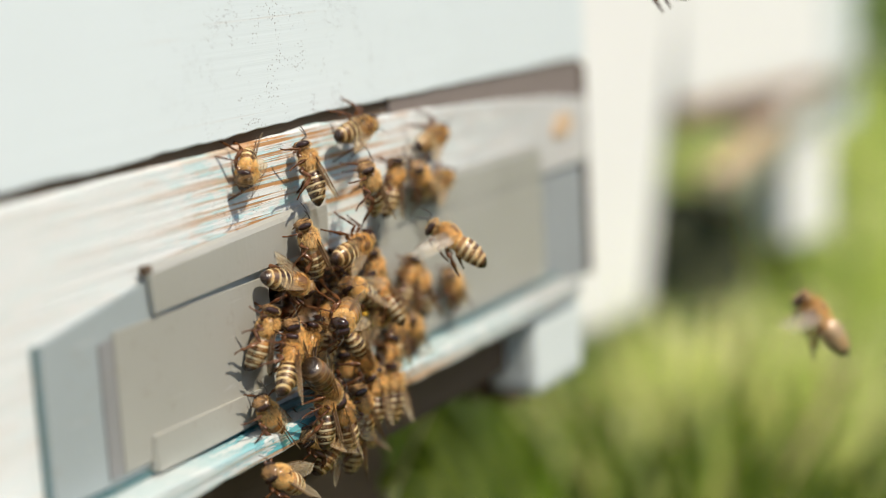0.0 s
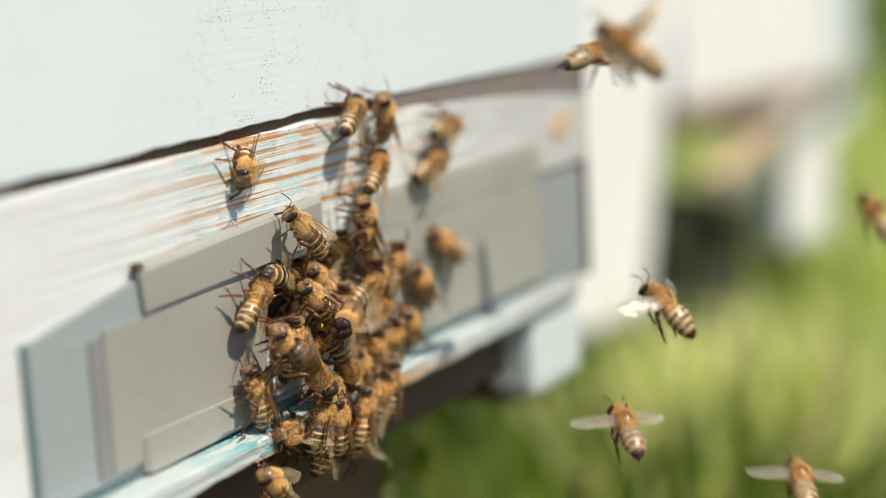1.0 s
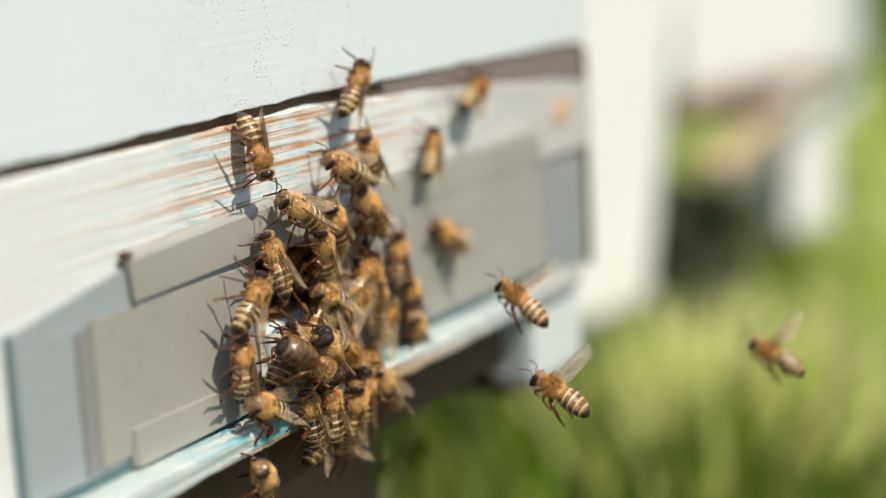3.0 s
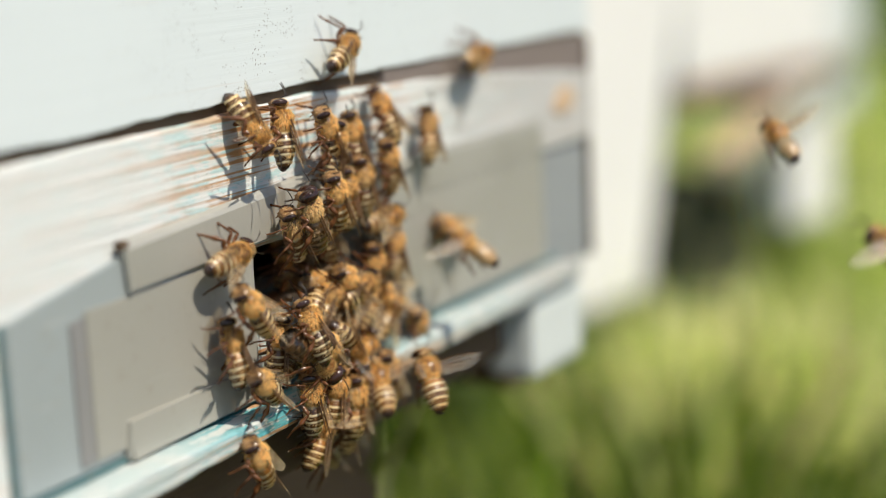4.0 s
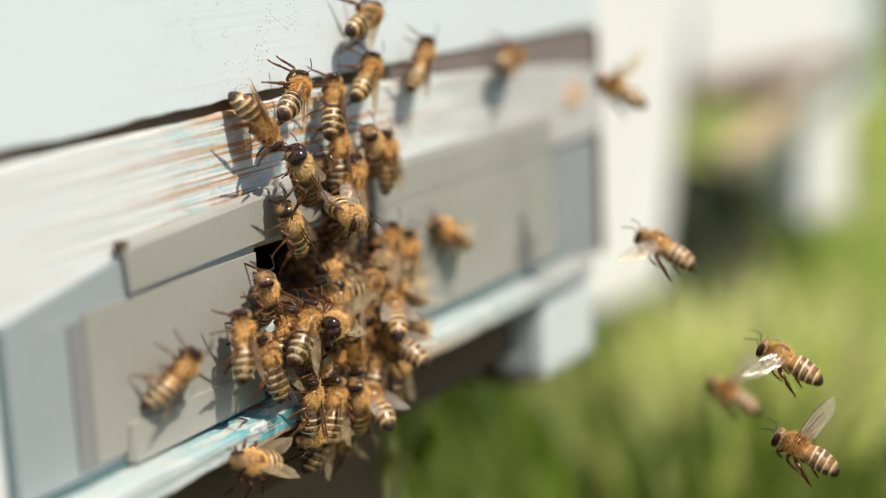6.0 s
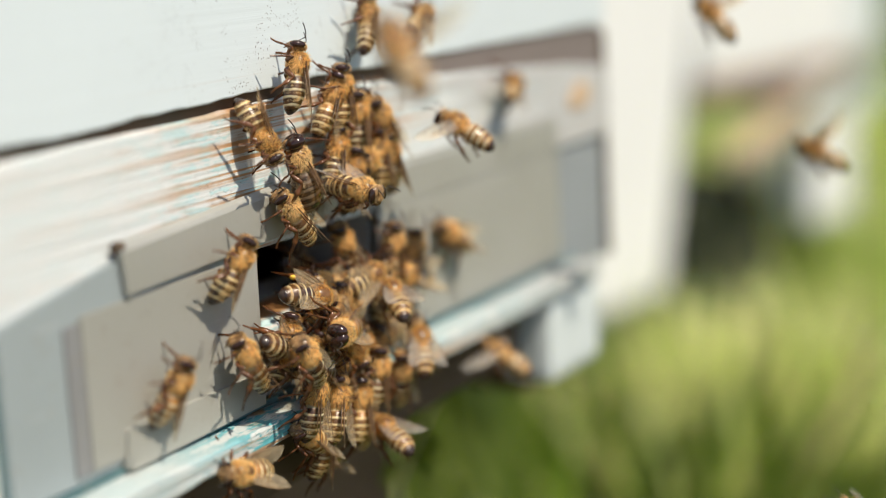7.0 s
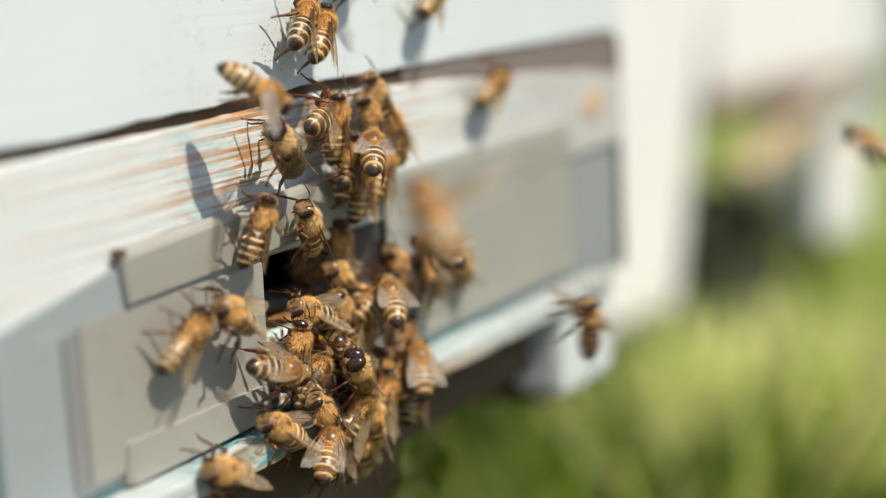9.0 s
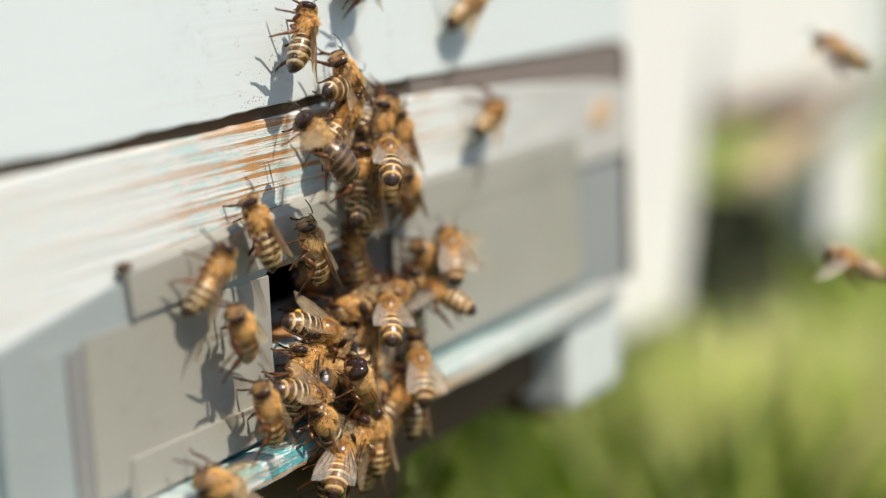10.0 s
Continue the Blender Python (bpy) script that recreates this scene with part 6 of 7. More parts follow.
    walk(bee["f13"], [
        (0, at(96.6, -203.7, 102.0, -9, -24, 93)),
        (3.5, at(87.7, -191.7, 90.8, -9, -24, 93)),
        (4, at(28.0, -111.5, 15.7, -9, -24, 93)),
        (4.1, at(23.8, -105.8, 10.5, -9, -26, 92)),
        (4.2, at(16.2, -95.1, 2.7, -10, -13, 97)),
        (4.3, at(10.1, -85.7, -1.3, -10, -17, 96)),
        (4.4, at(1.5, -72.1, -5.8, -9, -22, 94)),
        (4.5, at(-2.8, -64.7, -7.0, -8, -33, 89)),
        (4.6, at(-6.8, -54.1, 1.2, -9, -26, 92)),
        (4.7, at(-6.3, -52.1, 7.5, -9, -26, 92)),
        (4.8, at(-6.3, -45.7, 22.2, -8, -35, 88)),
        (4.9, at(-4.5, -44.1, 33.5, -4, -50, 72)),
        (5, at(2.4, -49.9, 47.9, -9, -26, 92)),
        (5.1, at(5.5, -52.1, 54.6, -10, -17, 96)),
        (5.2, at(8.6, -54.0, 61.8, -9, -24, 93)),
        (5.7, at(56.8, -82.9, 173.4, -9, -24, 93)),
        (6.2, at(350.0, -300.0, 350.0, -9, -24, 93)),
        (10, at(350.0, -300.0, 350.0, -9, -24, 93)),
    ])
    walk(bee["f14"], [
        (0, at(75.6, 9.3, 174.6, -9, -24, 93)),
        (3.8, at(78.4, -1.1, 159.2, -9, -24, 93)),
        (4.3, at(97.0, -70.1, 56.7, -9, -24, 93)),
        (4.4, at(98.2, -74.7, 50.0, -7, -43, 81)),
        (4.5, at(99.8, -78.7, 46.1, -5, -34, 77)),
        (4.6, at(101.6, -84.5, 39.4, -8, -39, 84)),
        (4.7, at(103.5, -89.0, 36.1, -8, -39, 84)),
        (4.9, at(108.0, -100.6, 26.0, -9, -24, 93)),
        (5.4, at(143.1, -191.2, -52.6, -9, -24, 93)),
        (10, at(148.4, -204.8, -64.4, -9, -24, 93)),
    ])
    walk(bee["f15"], [
        (0, at(47.8, -26.9, 200.2, -9, -24, 93)),
        (4.2, at(42.8, -25.4, 182.1, -9, -24, 93)),
        (4.7, at(9.4, -15.5, 62.1, -9, -24, 93)),
        (4.8, at(5.4, -14.3, 47.7, 14, -26, 5)),
        (4.9, at(3.4, -13.7, 40.3, 9, -33, 27)),
        (5, at(2.9, -13.4, 38.5, -4, -18, 74)),
        (5.1, at(1.4, -12.6, 32.9, -4, -18, 74)),
        (5.2, at(2.1, -15.0, 28.7, -8, -35, 88)),
        (5.3, at(3.8, -19.0, 25.1, 16, -6, -21)),
        (5.4, at(3.3, -18.6, 22.5, 18, 26, -37)),
        (5.5, at(2.8, -17.3, 22.1, 9, 26, -87)),
        (5.6, at(4.6, -19.4, 22.2, 7, 23, -95)),
        (5.8, at(19.1, -12.5, 17.8, 1, 19, -117)),
        (6.8, at(23.2, -12.5, 20.7, 0, 9, -119)),
        (7.5, at(24.1, -12.5, 25.3, 14, -6, -3)),
        (10, at(30.3, -12.5, 29.3, 7, -26, 35)),
    ])
    walk(bee["f16"], [
        (0, at(350.0, -300.0, 350.0, -9, -24, 93)),
        (4, at(350.0, -300.0, 350.0, -9, -24, 93)),
        (4.5, at(101.2, -116.9, 173.8, -9, -24, 93)),
        (5, at(70.4, -94.4, 54.8, -9, -24, 93)),
        (5.2, at(68.1, -92.8, 46.2, -4, -50, 72)),
        (5.3, at(67.5, -93.2, 40.6, -4, -50, 72)),
        (5.4, at(66.4, -94.0, 32.7, -4, -50, 72)),
        (5.5, at(65.7, -96.6, 22.2, -25, -48, 163)),
        (5.6, at(62.3, -92.8, 13.9, -4, -38, 73)),
        (5.7, at(60.4, -91.3, 6.8, -4, -51, 70)),
        (6, at(53.5, -83.3, -11.8, -9, -25, 93)),
        (6.3, at(50.8, -87.4, -41.7, -9, -25, 94)),
        (6.8, at(39.9, -104.2, -165.1, -9, -25, 94)),
        (10, at(38.2, -106.7, -183.6, -9, -25, 94)),
    ])
    walk(bee["f17"], [
        (0, at(112.3, -212.9, -101.5, -9, -24, 93)),
        (4.9, at(107.3, -198.1, -91.1, -9, -24, 93)),
        (5.4, at(74.3, -99.5, -21.7, -9, -24, 93)),
        (5.5, at(72.4, -94.1, -17.9, -10, -17, 96)),
        (5.6, at(68.5, -83.4, -11.3, -10, -13, 98)),
        (5.7, at(67.4, -78.0, -6.2, -10, -10, 99)),
        (6, at(60.5, -57.5, 5.8, -9, -25, 93)),
        (6.4, at(56.0, -34.5, 31.4, -9, -25, 94)),
        (6.8, at(72.3, -12.5, 30.3, -4, -18, 75)),
        (6.9, at(71.1, -12.5, 30.0, -4, -18, 75)),
        (7, at(51.0, -20.2, 28.7, -9, -26, 93)),
        (7.1, at(49.3, -17.1, 26.8, -9, -26, 93)),
        (7.2, at(48.5, -16.0, 23.6, -8, -35, 88)),
        (7.3, at(48.6, -15.9, 21.9, -9, -26, 93)),
        (7.4, at(45.2, -12.5, 21.1, -10, -18, 97)),
        (7.5, at(44.7, -12.5, 18.2, -9, -5, 92)),
        (8, at(44.0, -12.5, 18.1, -9, -5, 93)),
        (8.8, at(47.4, -12.5, 7.7, -5, -11, 79)),
        (10, at(50.1, -12.5, 8.8, 6, -42, 38)),
    ])
    walk(bee["f18"], [
        (0, at(122.0, -179.9, 116.2, -9, -24, 93)),
        (5, at(114.1, -170.0, 102.4, -9, -24, 93)),
        (5.5, at(61.3, -104.2, 10.2, -9, -24, 93)),
        (5.6, at(56.0, -97.5, 0.8, -9, -26, 93)),
        (5.7, at(52.5, -95.1, -10.8, -10, -17, 96)),
        (5.9, at(47.5, -89.3, -24.0, -9, -25, 93)),
        (6.2, at(43.4, -85.8, -41.4, -9, -25, 93)),
        (6.7, at(15.5, -61.6, -160.8, -9, -25, 93)),
        (10, at(11.3, -58.0, -178.7, -9, -25, 93)),
    ])
    walk(bee["f19"], [
        (0, at(8.3, 22.9, -171.4, -9, -24, 93)),
        (5, at(17.1, 15.6, -156.6, -9, -24, 93)),
        (5.5, at(75.4, -33.3, -57.4, -9, -24, 93)),
        (5.6, at(81.2, -38.2, -47.5, -9, -26, 93)),
        (5.7, at(85.2, -44.3, -48.0, -9, -26, 93)),
        (6, at(98.0, -57.1, -33.6, -9, -25, 93)),
        (6.4, at(111.1, -62.1, -1.7, -9, -25, 94)),
        (6.8, at(105.2, -54.9, 30.0, -4, -38, 73)),
        (6.9, at(116.7, -50.8, 35.8, -7, -43, 81)),
        (7, at(116.4, -45.9, 43.9, -7, -43, 81)),
        (7.1, at(117.6, -45.0, 48.8, -9, -25, 94)),
        (7.2, at(118.8, -42.8, 57.1, -9, -25, 94)),
        (7.7, at(137.0, -12.1, 176.9, -9, -25, 94)),
        (10, at(139.8, -7.4, 194.9, -9, -25, 94)),
    ])
    walk(bee["f20"], [
        (0, at(95.9, 38.3, 190.0, -9, -24, 93)),
        (5, at(97.3, 30.9, 172.8, -9, -24, 93)),
        (5.5, at(105.9, -18.2, 58.2, -9, -24, 93)),
        (5.6, at(106.7, -22.2, 48.8, -10, -13, 98)),
        (5.7, at(105.6, -21.8, 42.7, -10, -17, 96)),
        (6, at(108.4, -28.8, 29.6, -9, -25, 93)),
        (6.4, at(119.7, -49.4, 16.0, -9, -25, 94)),
        (6.8, at(137.5, -56.6, 12.4, -6, -31, 80)),
        (6.9, at(129.0, -60.5, 13.9, -9, -31, 91)),
        (7, at(131.5, -64.0, 13.2, -9, -25, 94)),
        (7.1, at(133.9, -67.7, 12.0, -9, -25, 94)),
        (7.2, at(136.6, -71.8, 10.8, -9, -25, 94)),
        (7.4, at(143.7, -83.0, 8.7, -9, -25, 94)),
        (7.9, at(210.0, -187.1, -10.9, -9, -25, 94)),
        (10, at(220.0, -202.8, -13.9, -9, -25, 94)),
    ])
    walk(bee["f23"], [
        (0, at(28.6, -174.8, 155.7, -7, -22, 86)),
        (5.8, at(21.1, -162.4, 143.7, -7, -22, 86)),
        (6.3, at(-28.6, -80.0, 63.9, -7, -22, 86)),
        (6.8, at(-38.4, -63.8, 48.2, -5, -35, 77)),
        (6.9, at(-38.4, -61.8, 50.6, -2, -44, 65)),
        (7, at(-38.1, -61.2, 50.5, -2, -44, 65)),
        (7.1, at(-38.2, -60.9, 48.5, -4, -38, 74)),
        (7.2, at(-38.8, -61.0, 43.0, -6, -31, 80)),
        (7.3, at(-38.9, -61.5, 38.7, -7, -23, 85)),
        (7.4, at(-41.8, -57.7, 33.4, -6, -31, 80)),
        (7.5, at(-42.9, -56.8, 28.5, -7, -23, 85)),
        (7.6, at(-45.7, -54.6, 20.0, -7, -23, 85)),
        (7.7, at(-45.9, -53.7, 19.2, -8, -15, 89)),
        (7.8, at(-47.5, -51.7, 15.1, -7, -23, 85)),
        (7.9, at(-48.2, -50.9, 12.3, -7, -23, 85)),
        (8, at(-49.1, -49.3, 10.4, -7, -27, 83)),
        (8.1, at(-48.1, -50.7, 8.9, -7, -23, 85)),
        (8.2, at(-46.7, -52.7, 7.5, -7, -23, 85)),
        (8.3, at(-48.0, -49.9, 6.6, -7, -23, 85)),
        (8.4, at(-46.8, -50.5, 8.2, -7, -23, 85)),
        (8.5, at(-46.6, -49.3, 9.9, -6, -31, 80)),
        (8.6, at(-45.7, -48.5, 13.7, -4, -39, 74)),
        (8.7, at(-44.0, -50.0, 15.8, -4, -39, 74)),
        (8.8, at(-41.0, -53.4, 18.3, -4, -39, 74)),
        (8.9, at(-39.0, -53.2, 26.0, -2, -45, 65)),
        (9, at(-33.6, -60.4, 29.7, -2, -45, 65)),
        (9.1, at(-28.7, -65.6, 36.4, -2, -45, 65)),
        (9.2, at(-22.0, -74.0, 42.9, -2, -45, 66)),
        (9.3, at(-17.8, -78.3, 49.2, 2, -50, 54)),
        (9.4, at(-10.4, -88.4, 54.2, 2, -50, 54)),
        (9.5, at(-4.6, -95.4, 60.6, -8, -22, 87)),
        (10, at(61.0, -173.7, 132.6, -8, -22, 87)),
    ])
    walk(bee["f24"], [
        (0, at(-28.1, -12.5, -172.4, -9, -25, 94)),
        (5.9, at(-18.2, -12.5, -156.5, -9, -25, 94)),
        (6.4, at(47.9, -12.5, -50.4, -9, -25, 94)),
        (6.8, at(61.5, -12.5, -28.4, -6, -47, 77)),
        (6.9, at(72.2, -12.5, -28.5, -6, -47, 77)),
        (7, at(77.6, -12.5, -23.0, -9, -26, 93)),
        (7.1, at(90.8, -12.5, -18.8, -9, -31, 91)),
        (7.2, at(98.6, -12.5, -7.4, -9, -31, 91)),
        (7.3, at(104.7, -12.5, -2.0, -9, -31, 91)),
        (7.4, at(110.0, -12.5, 4.8, -8, -35, 88)),
        (7.5, at(116.0, -14.5, 6.3, -8, -35, 88)),
        (7.6, at(120.2, -19.4, 10.1, -8, -35, 88)),
        (7.7, at(123.2, -24.5, 8.3, -9, -27, 93)),
        (7.8, at(126.8, -31.4, 4.4, -9, -27, 93)),
        (7.9, at(129.8, -36.9, 1.5, -10, -18, 97)),
        (8, at(132.9, -41.9, 0.2, 0, -24, 58)),
        (8.1, at(136.2, -46.9, -0.5, -3, -25, 70)),
        (8.2, at(140.1, -55.7, -7.9, -8, -35, 88)),
        (8.3, at(143.3, -62.6, -13.8, -8, -35, 88)),
        (8.4, at(147.7, -71.0, -18.5, -9, -25, 94)),
        (8.6, at(153.9, -82.7, -25.2, -9, -25, 94)),
        (9.1, at(206.4, -180.9, -82.0, -9, -25, 94)),
        (10, at(214.3, -195.6, -90.6, -9, -25, 94)),
    ])
    walk(bee["f25"], [
        (0, at(74.5, -181.8, -153.3, -9, -25, 94)),
        (6.5, at(72.5, -170.2, -138.7, -9, -25, 94)),
        (7, at(59.3, -93.5, -40.9, -9, -25, 94)),
        (7.1, at(58.4, -88.0, -34.0, -9, -26, 93)),
        (7.2, at(56.0, -80.9, -29.3, -9, -26, 93)),
        (7.3, at(54.7, -75.2, -23.1, -9, -26, 93)),
        (7.4, at(55.1, -70.6, -12.3, -9, -26, 93)),
        (7.5, at(57.2, -70.9, -6.5, -9, -26, 93)),
        (7.6, at(61.3, -72.2, 5.5, -9, -26, 93)),
        (7.7, at(65.3, -74.5, 15.0, -9, -27, 93)),
        (7.8, at(70.4, -78.2, 25.7, -10, -13, 98)),
        (7.9, at(71.1, -75.4, 33.2, -10, -9, 100)),
        (8, at(69.7, -68.0, 43.8, -10, -9, 100)),
        (8.1, at(67.8, -62.3, 48.0, -11, -9, 100)),
        (8.2, at(65.6, -55.8, 52.7, -10, -18, 97)),
        (8.4, at(62.2, -44.2, 63.2, -9, -25, 94)),
        (8.9, at(35.6, 46.5, 145.1, -9, -25, 94)),
        (10, at(31.6, 60.0, 157.4, -9, -25, 94)),
    ])
    walk(bee["f26"], [
        (0, at(165.7, -213.0, -74.5, -9, -25, 94)),
        (6.7, at(158.6, -196.5, -69.1, -9, -25, 94)),
        (7.2, at(111.3, -86.5, -33.2, -9, -25, 94)),
        (7.3, at(107.6, -78.1, -30.5, -9, -25, 94)),
        (7.4, at(107.7, -75.2, -25.8, -9, -31, 91)),
        (7.5, at(108.6, -74.2, -21.8, -10, -22, 95)),
        (7.6, at(110.2, -71.4, -10.3, -8, -35, 88)),
        (7.7, at(113.8, -74.4, -4.2, -5, -50, 72)),
        (7.8, at(118.8, -77.5, 7.4, -0, -56, 60)),
        (8, at(128.0, -85.3, 23.1, -9, -25, 94)),
        (8.5, at(185.9, -134.4, 122.4, -9, -25, 94)),
        (10, at(194.6, -141.8, 137.3, -9, -25, 94)),
    ])
    walk(bee["f27"], [
        (0, at(68.5, 25.8, 195.3, -9, -25, 94)),
        (6.8, at(68.6, 20.3, 177.4, -9, -25, 94)),
        (7.3, at(69.1, -16.5, 57.9, -9, -25, 94)),
        (7.4, at(69.1, -19.4, 48.4, -8, -39, 85)),
        (7.5, at(68.7, -19.6, 43.7, -8, -37, 87)),
        (7.6, at(67.5, -22.2, 30.3, -8, -35, 88)),
        (7.7, at(66.5, -22.7, 22.6, -8, -39, 85)),
        (7.8, at(63.8, -22.3, 9.8, -8, -35, 88)),
        (7.9, at(62.1, -21.3, 2.6, -9, -27, 93)),
        (8, at(59.2, -20.1, -8.9, -7, -43, 82)),
        (8.1, at(56.8, -18.3, -17.3, -7, -43, 82)),
        (8.2, at(53.9, -17.5, -30.1, -8, -39, 85)),
        (8.3, at(50.0, -12.1, -36.0, -9, -27, 93)),
        (8.4, at(41.5, -12.5, -41.6, -9, -27, 93)),
        (8.6, at(28.1, -12.5, -46.2, -9, -25, 94)),
        (9.1, at(-90.0, -12.5, -87.3, -9, -25, 94)),
        (10, at(-107.7, -12.5, -93.4, -9, -25, 94)),
    ])
    walk(bee["f29"], [
        (0, at(93.9, 42.5, 187.4, -9, -25, 94)),
        (7.5, at(95.5, 35.0, 170.3, -9, -25, 94)),
        (8, at(106.5, -14.9, 56.2, -9, -25, 94)),
        (8.1, at(107.1, -17.8, 49.6, -7, -43, 82)),
        (8.2, at(108.2, -20.6, 45.2, -8, -35, 88)),
        (8.3, at(111.6, -26.6, 42.6, -9, -27, 93)),
        (8.4, at(120.9, -43.4, 38.3, -10, -22, 95)),
        (8.5, at(124.8, -50.3, 35.6, -10, -18, 97)),
        (8.6, at(132.3, -65.6, 27.7, -10, -18, 97)),
        (8.7, at(132.6, -66.2, 25.5, -10, -18, 97)),
        (8.8, at(131.6, -65.6, 20.9, -9, -27, 93)),
        (8.9, at(133.1, -67.3, 21.4, -9, -27, 93)),
        (9, at(133.9, -69.7, 16.8, -9, -27, 93)),
        (9.2, at(133.3, -68.7, 13.2, -9, -27, 93)),
        (9.5, at(131.6, -64.1, 12.5, -9, -27, 93)),
        (9.6, at(132.6, -63.1, 18.4, -9, -27, 94)),
        (9.7, at(133.1, -62.3, 21.4, -9, -31, 91)),
        (9.8, at(134.1, -60.9, 28.2, -9, -27, 94)),
        (10, at(136.5, -60.0, 39.0, -9, -25, 94)),
    ])
    walk(bee["f31"], [
        (0, at(175.9, -12.5, 105.9, -9, -25, 94)),
        (8.1, at(158.2, -12.5, 99.8, -9, -25, 94)),
        (8.6, at(39.9, -12.5, 59.4, -9, -25, 94)),
        (8.7, at(20.7, -12.5, 52.9, 16, 16, -44)),
        (8.8, at(9.9, -12.5, 48.4, 16, 16, -44)),
        (8.9, at(1.3, -12.5, 47.2, 17, 25, -45)),
        (9, at(-4.4, -12.5, 43.3, 19, 39, -45)),
        (9.1, at(-3.5, -12.5, 41.3, 20, 44, -45)),
        (9.2, at(1.2, -12.5, 37.5, 20, 44, -45)),
        (9.3, at(4.9, -12.5, 34.7, -9, -27, 93)),
        (9.4, at(17.6, -12.5, 26.9, -9, -27, 93)),
        (9.5, at(22.3, -12.5, 22.1, -10, -18, 97)),
        (9.6, at(35.2, -12.5, 12.6, -10, -13, 99)),
        (9.7, at(37.8, -12.5, 9.8, -10, -22, 95)),
        (9.8, at(43.7, -12.5, 7.2, -10, -13, 99)),
        (10, at(46.7, -12.5, 1.8, -10, -19, 96)),
    ])
    walk(bee["f32"], [
        (0, at(107.7, -158.8, -169.4, -9, -25, 94)),
        (9.1, at(106.1, -149.1, -153.4, -9, -25, 94)),
        (9.6, at(95.4, -84.5, -46.9, -9, -25, 94)),
        (9.8, at(93.6, -73.3, -28.5, -9, -35, 89)),
        (10, at(100.6, -73.2, 0.8, -10, -19, 96)),
    ])
    walk(bee["z0"], [
        (0, at(19.4, -5.7, -5.7, -91, 37, -173)),
        (1.1, at(20.7, -6.8, -1.3, -95, 31, -177)),
        (2.2, at(17.2, -5.4, -0.6, -99, 17, 177)),
        (3.3, at(19.7, -6.5, -2.0, -95, 47, -174)),
        (4.4, at(19.7, -5.8, -1.4, -94, 27, -164)),
        (5.6, at(17.9, -5.8, -2.7, -78, 1, -171)),
        (6.7, at(22.5, -6.4, -4.9, -84, 31, -164)),
        (7.8, at(22.5, -6.7, -0.2, -103, 40, -175)),
        (8.9, at(22.6, -5.5, -3.7, -91, 14, -168)),
        (10, at(19.7, -6.7, -5.7, -74, 5, -168)),
    ])
    walk(bee["z1"], [
        (0, at(25.5, -5.3, -4.7, -146, -78, -93)),
        (1.1, at(28.0, -5.7, 0.5, 136, -73, -30)),
        (2.2, at(26.9, -5.7, -4.6, -50, -88, 165)),
        (3.3, at(28.4, -5.6, -2.5, 128, -73, -19)),
        (4.4, at(24.6, -5.4, -0.6, 115, -54, -13)),
        (5.6, at(25.7, -6.5, -1.5, -101, -74, -141)),
        (6.7, at(26.1, -5.7, -2.2, 122, -65, 5)),
        (7.8, at(25.7, -6.2, -1.8, -72, -76, -178)),
        (8.9, at(24.9, -6.3, -1.0, -38, -73, 170)),
        (10, at(29.0, -5.6, -4.8, 128, -64, -15)),
    ])
    walk(bee["z2"], [
        (0, at(33.2, -5.2, -3.3, -102, -64, -154)),
        (1.1, at(36.2, -4.2, -5.4, -42, -67, 167)),
        (2.2, at(32.1, -5.0, -7.9, -176, -84, -73)),
        (3.3, at(31.8, -4.9, -7.2, -36, -88, 144)),
        (4.4, at(34.6, -4.5, -8.7, -81, -69, -141)),
        (5.6, at(35.9, -5.3, -7.2, 123, -75, -21)),
        (6.7, at(31.2, -5.3, -3.5, 180, -81, -61)),
        (7.8, at(32.1, -5.7, -3.2, -46, -63, 172)),
        (8.9, at(31.5, -4.7, -7.8, 124, -72, -21)),
        (10, at(33.1, -4.4, -7.3, -64, -77, 172)),
    ])
    walk(bee["z3"], [
        (0, at(38.7, -4.6, -2.3, 112, -38, -10)),
        (1.1, at(41.2, -4.8, -5.8, 105, -74, 6)),
        (2.2, at(43.2, -4.7, -4.7, 132, -52, -21)),
        (3.3, at(43.8, -4.9, -3.7, 120, -87, -18)),
        (4.4, at(39.8, -5.1, -4.4, 85, -30, -6)),
        (5.6, at(43.5, -4.4, -0.5, 147, -60, -21)),
        (6.7, at(43.2, -4.6, -2.0, 95, -67, 10)),
        (7.8, at(44.0, -5.1, -1.6, 128, -56, -11)),
        (8.9, at(42.0, -5.1, -1.8, 121, -65, -24)),
        (10, at(39.7, -4.4, -2.1, 114, -48, -9)),
    ])
    walk(bee["z4"], [
        (0, at(33.0, -6.8, -14.4, -84, -74, -154)),
        (1.1, at(30.5, -7.7, -11.9, -88, -76, -158)),
        (2.2, at(29.3, -7.6, -9.3, -70, -63, -177)),
        (3.3, at(28.8, -6.6, -12.2, -58, -68, -177)),
        (4.4, at(31.4, -6.4, -14.0, 137, -68, -28)),
        (5.6, at(33.9, -7.0, -10.2, -175, -75, -61)),
        (6.7, at(33.3, -7.3, -10.6, -48, -70, -179)),
        (7.8, at(28.6, -6.4, -12.3, -141, -79, -88)),
        (8.9, at(33.4, -6.7, -14.0, 133, -67, -21)),
        (10, at(31.4, -6.6, -14.4, -41, -72, 167)),
    ])
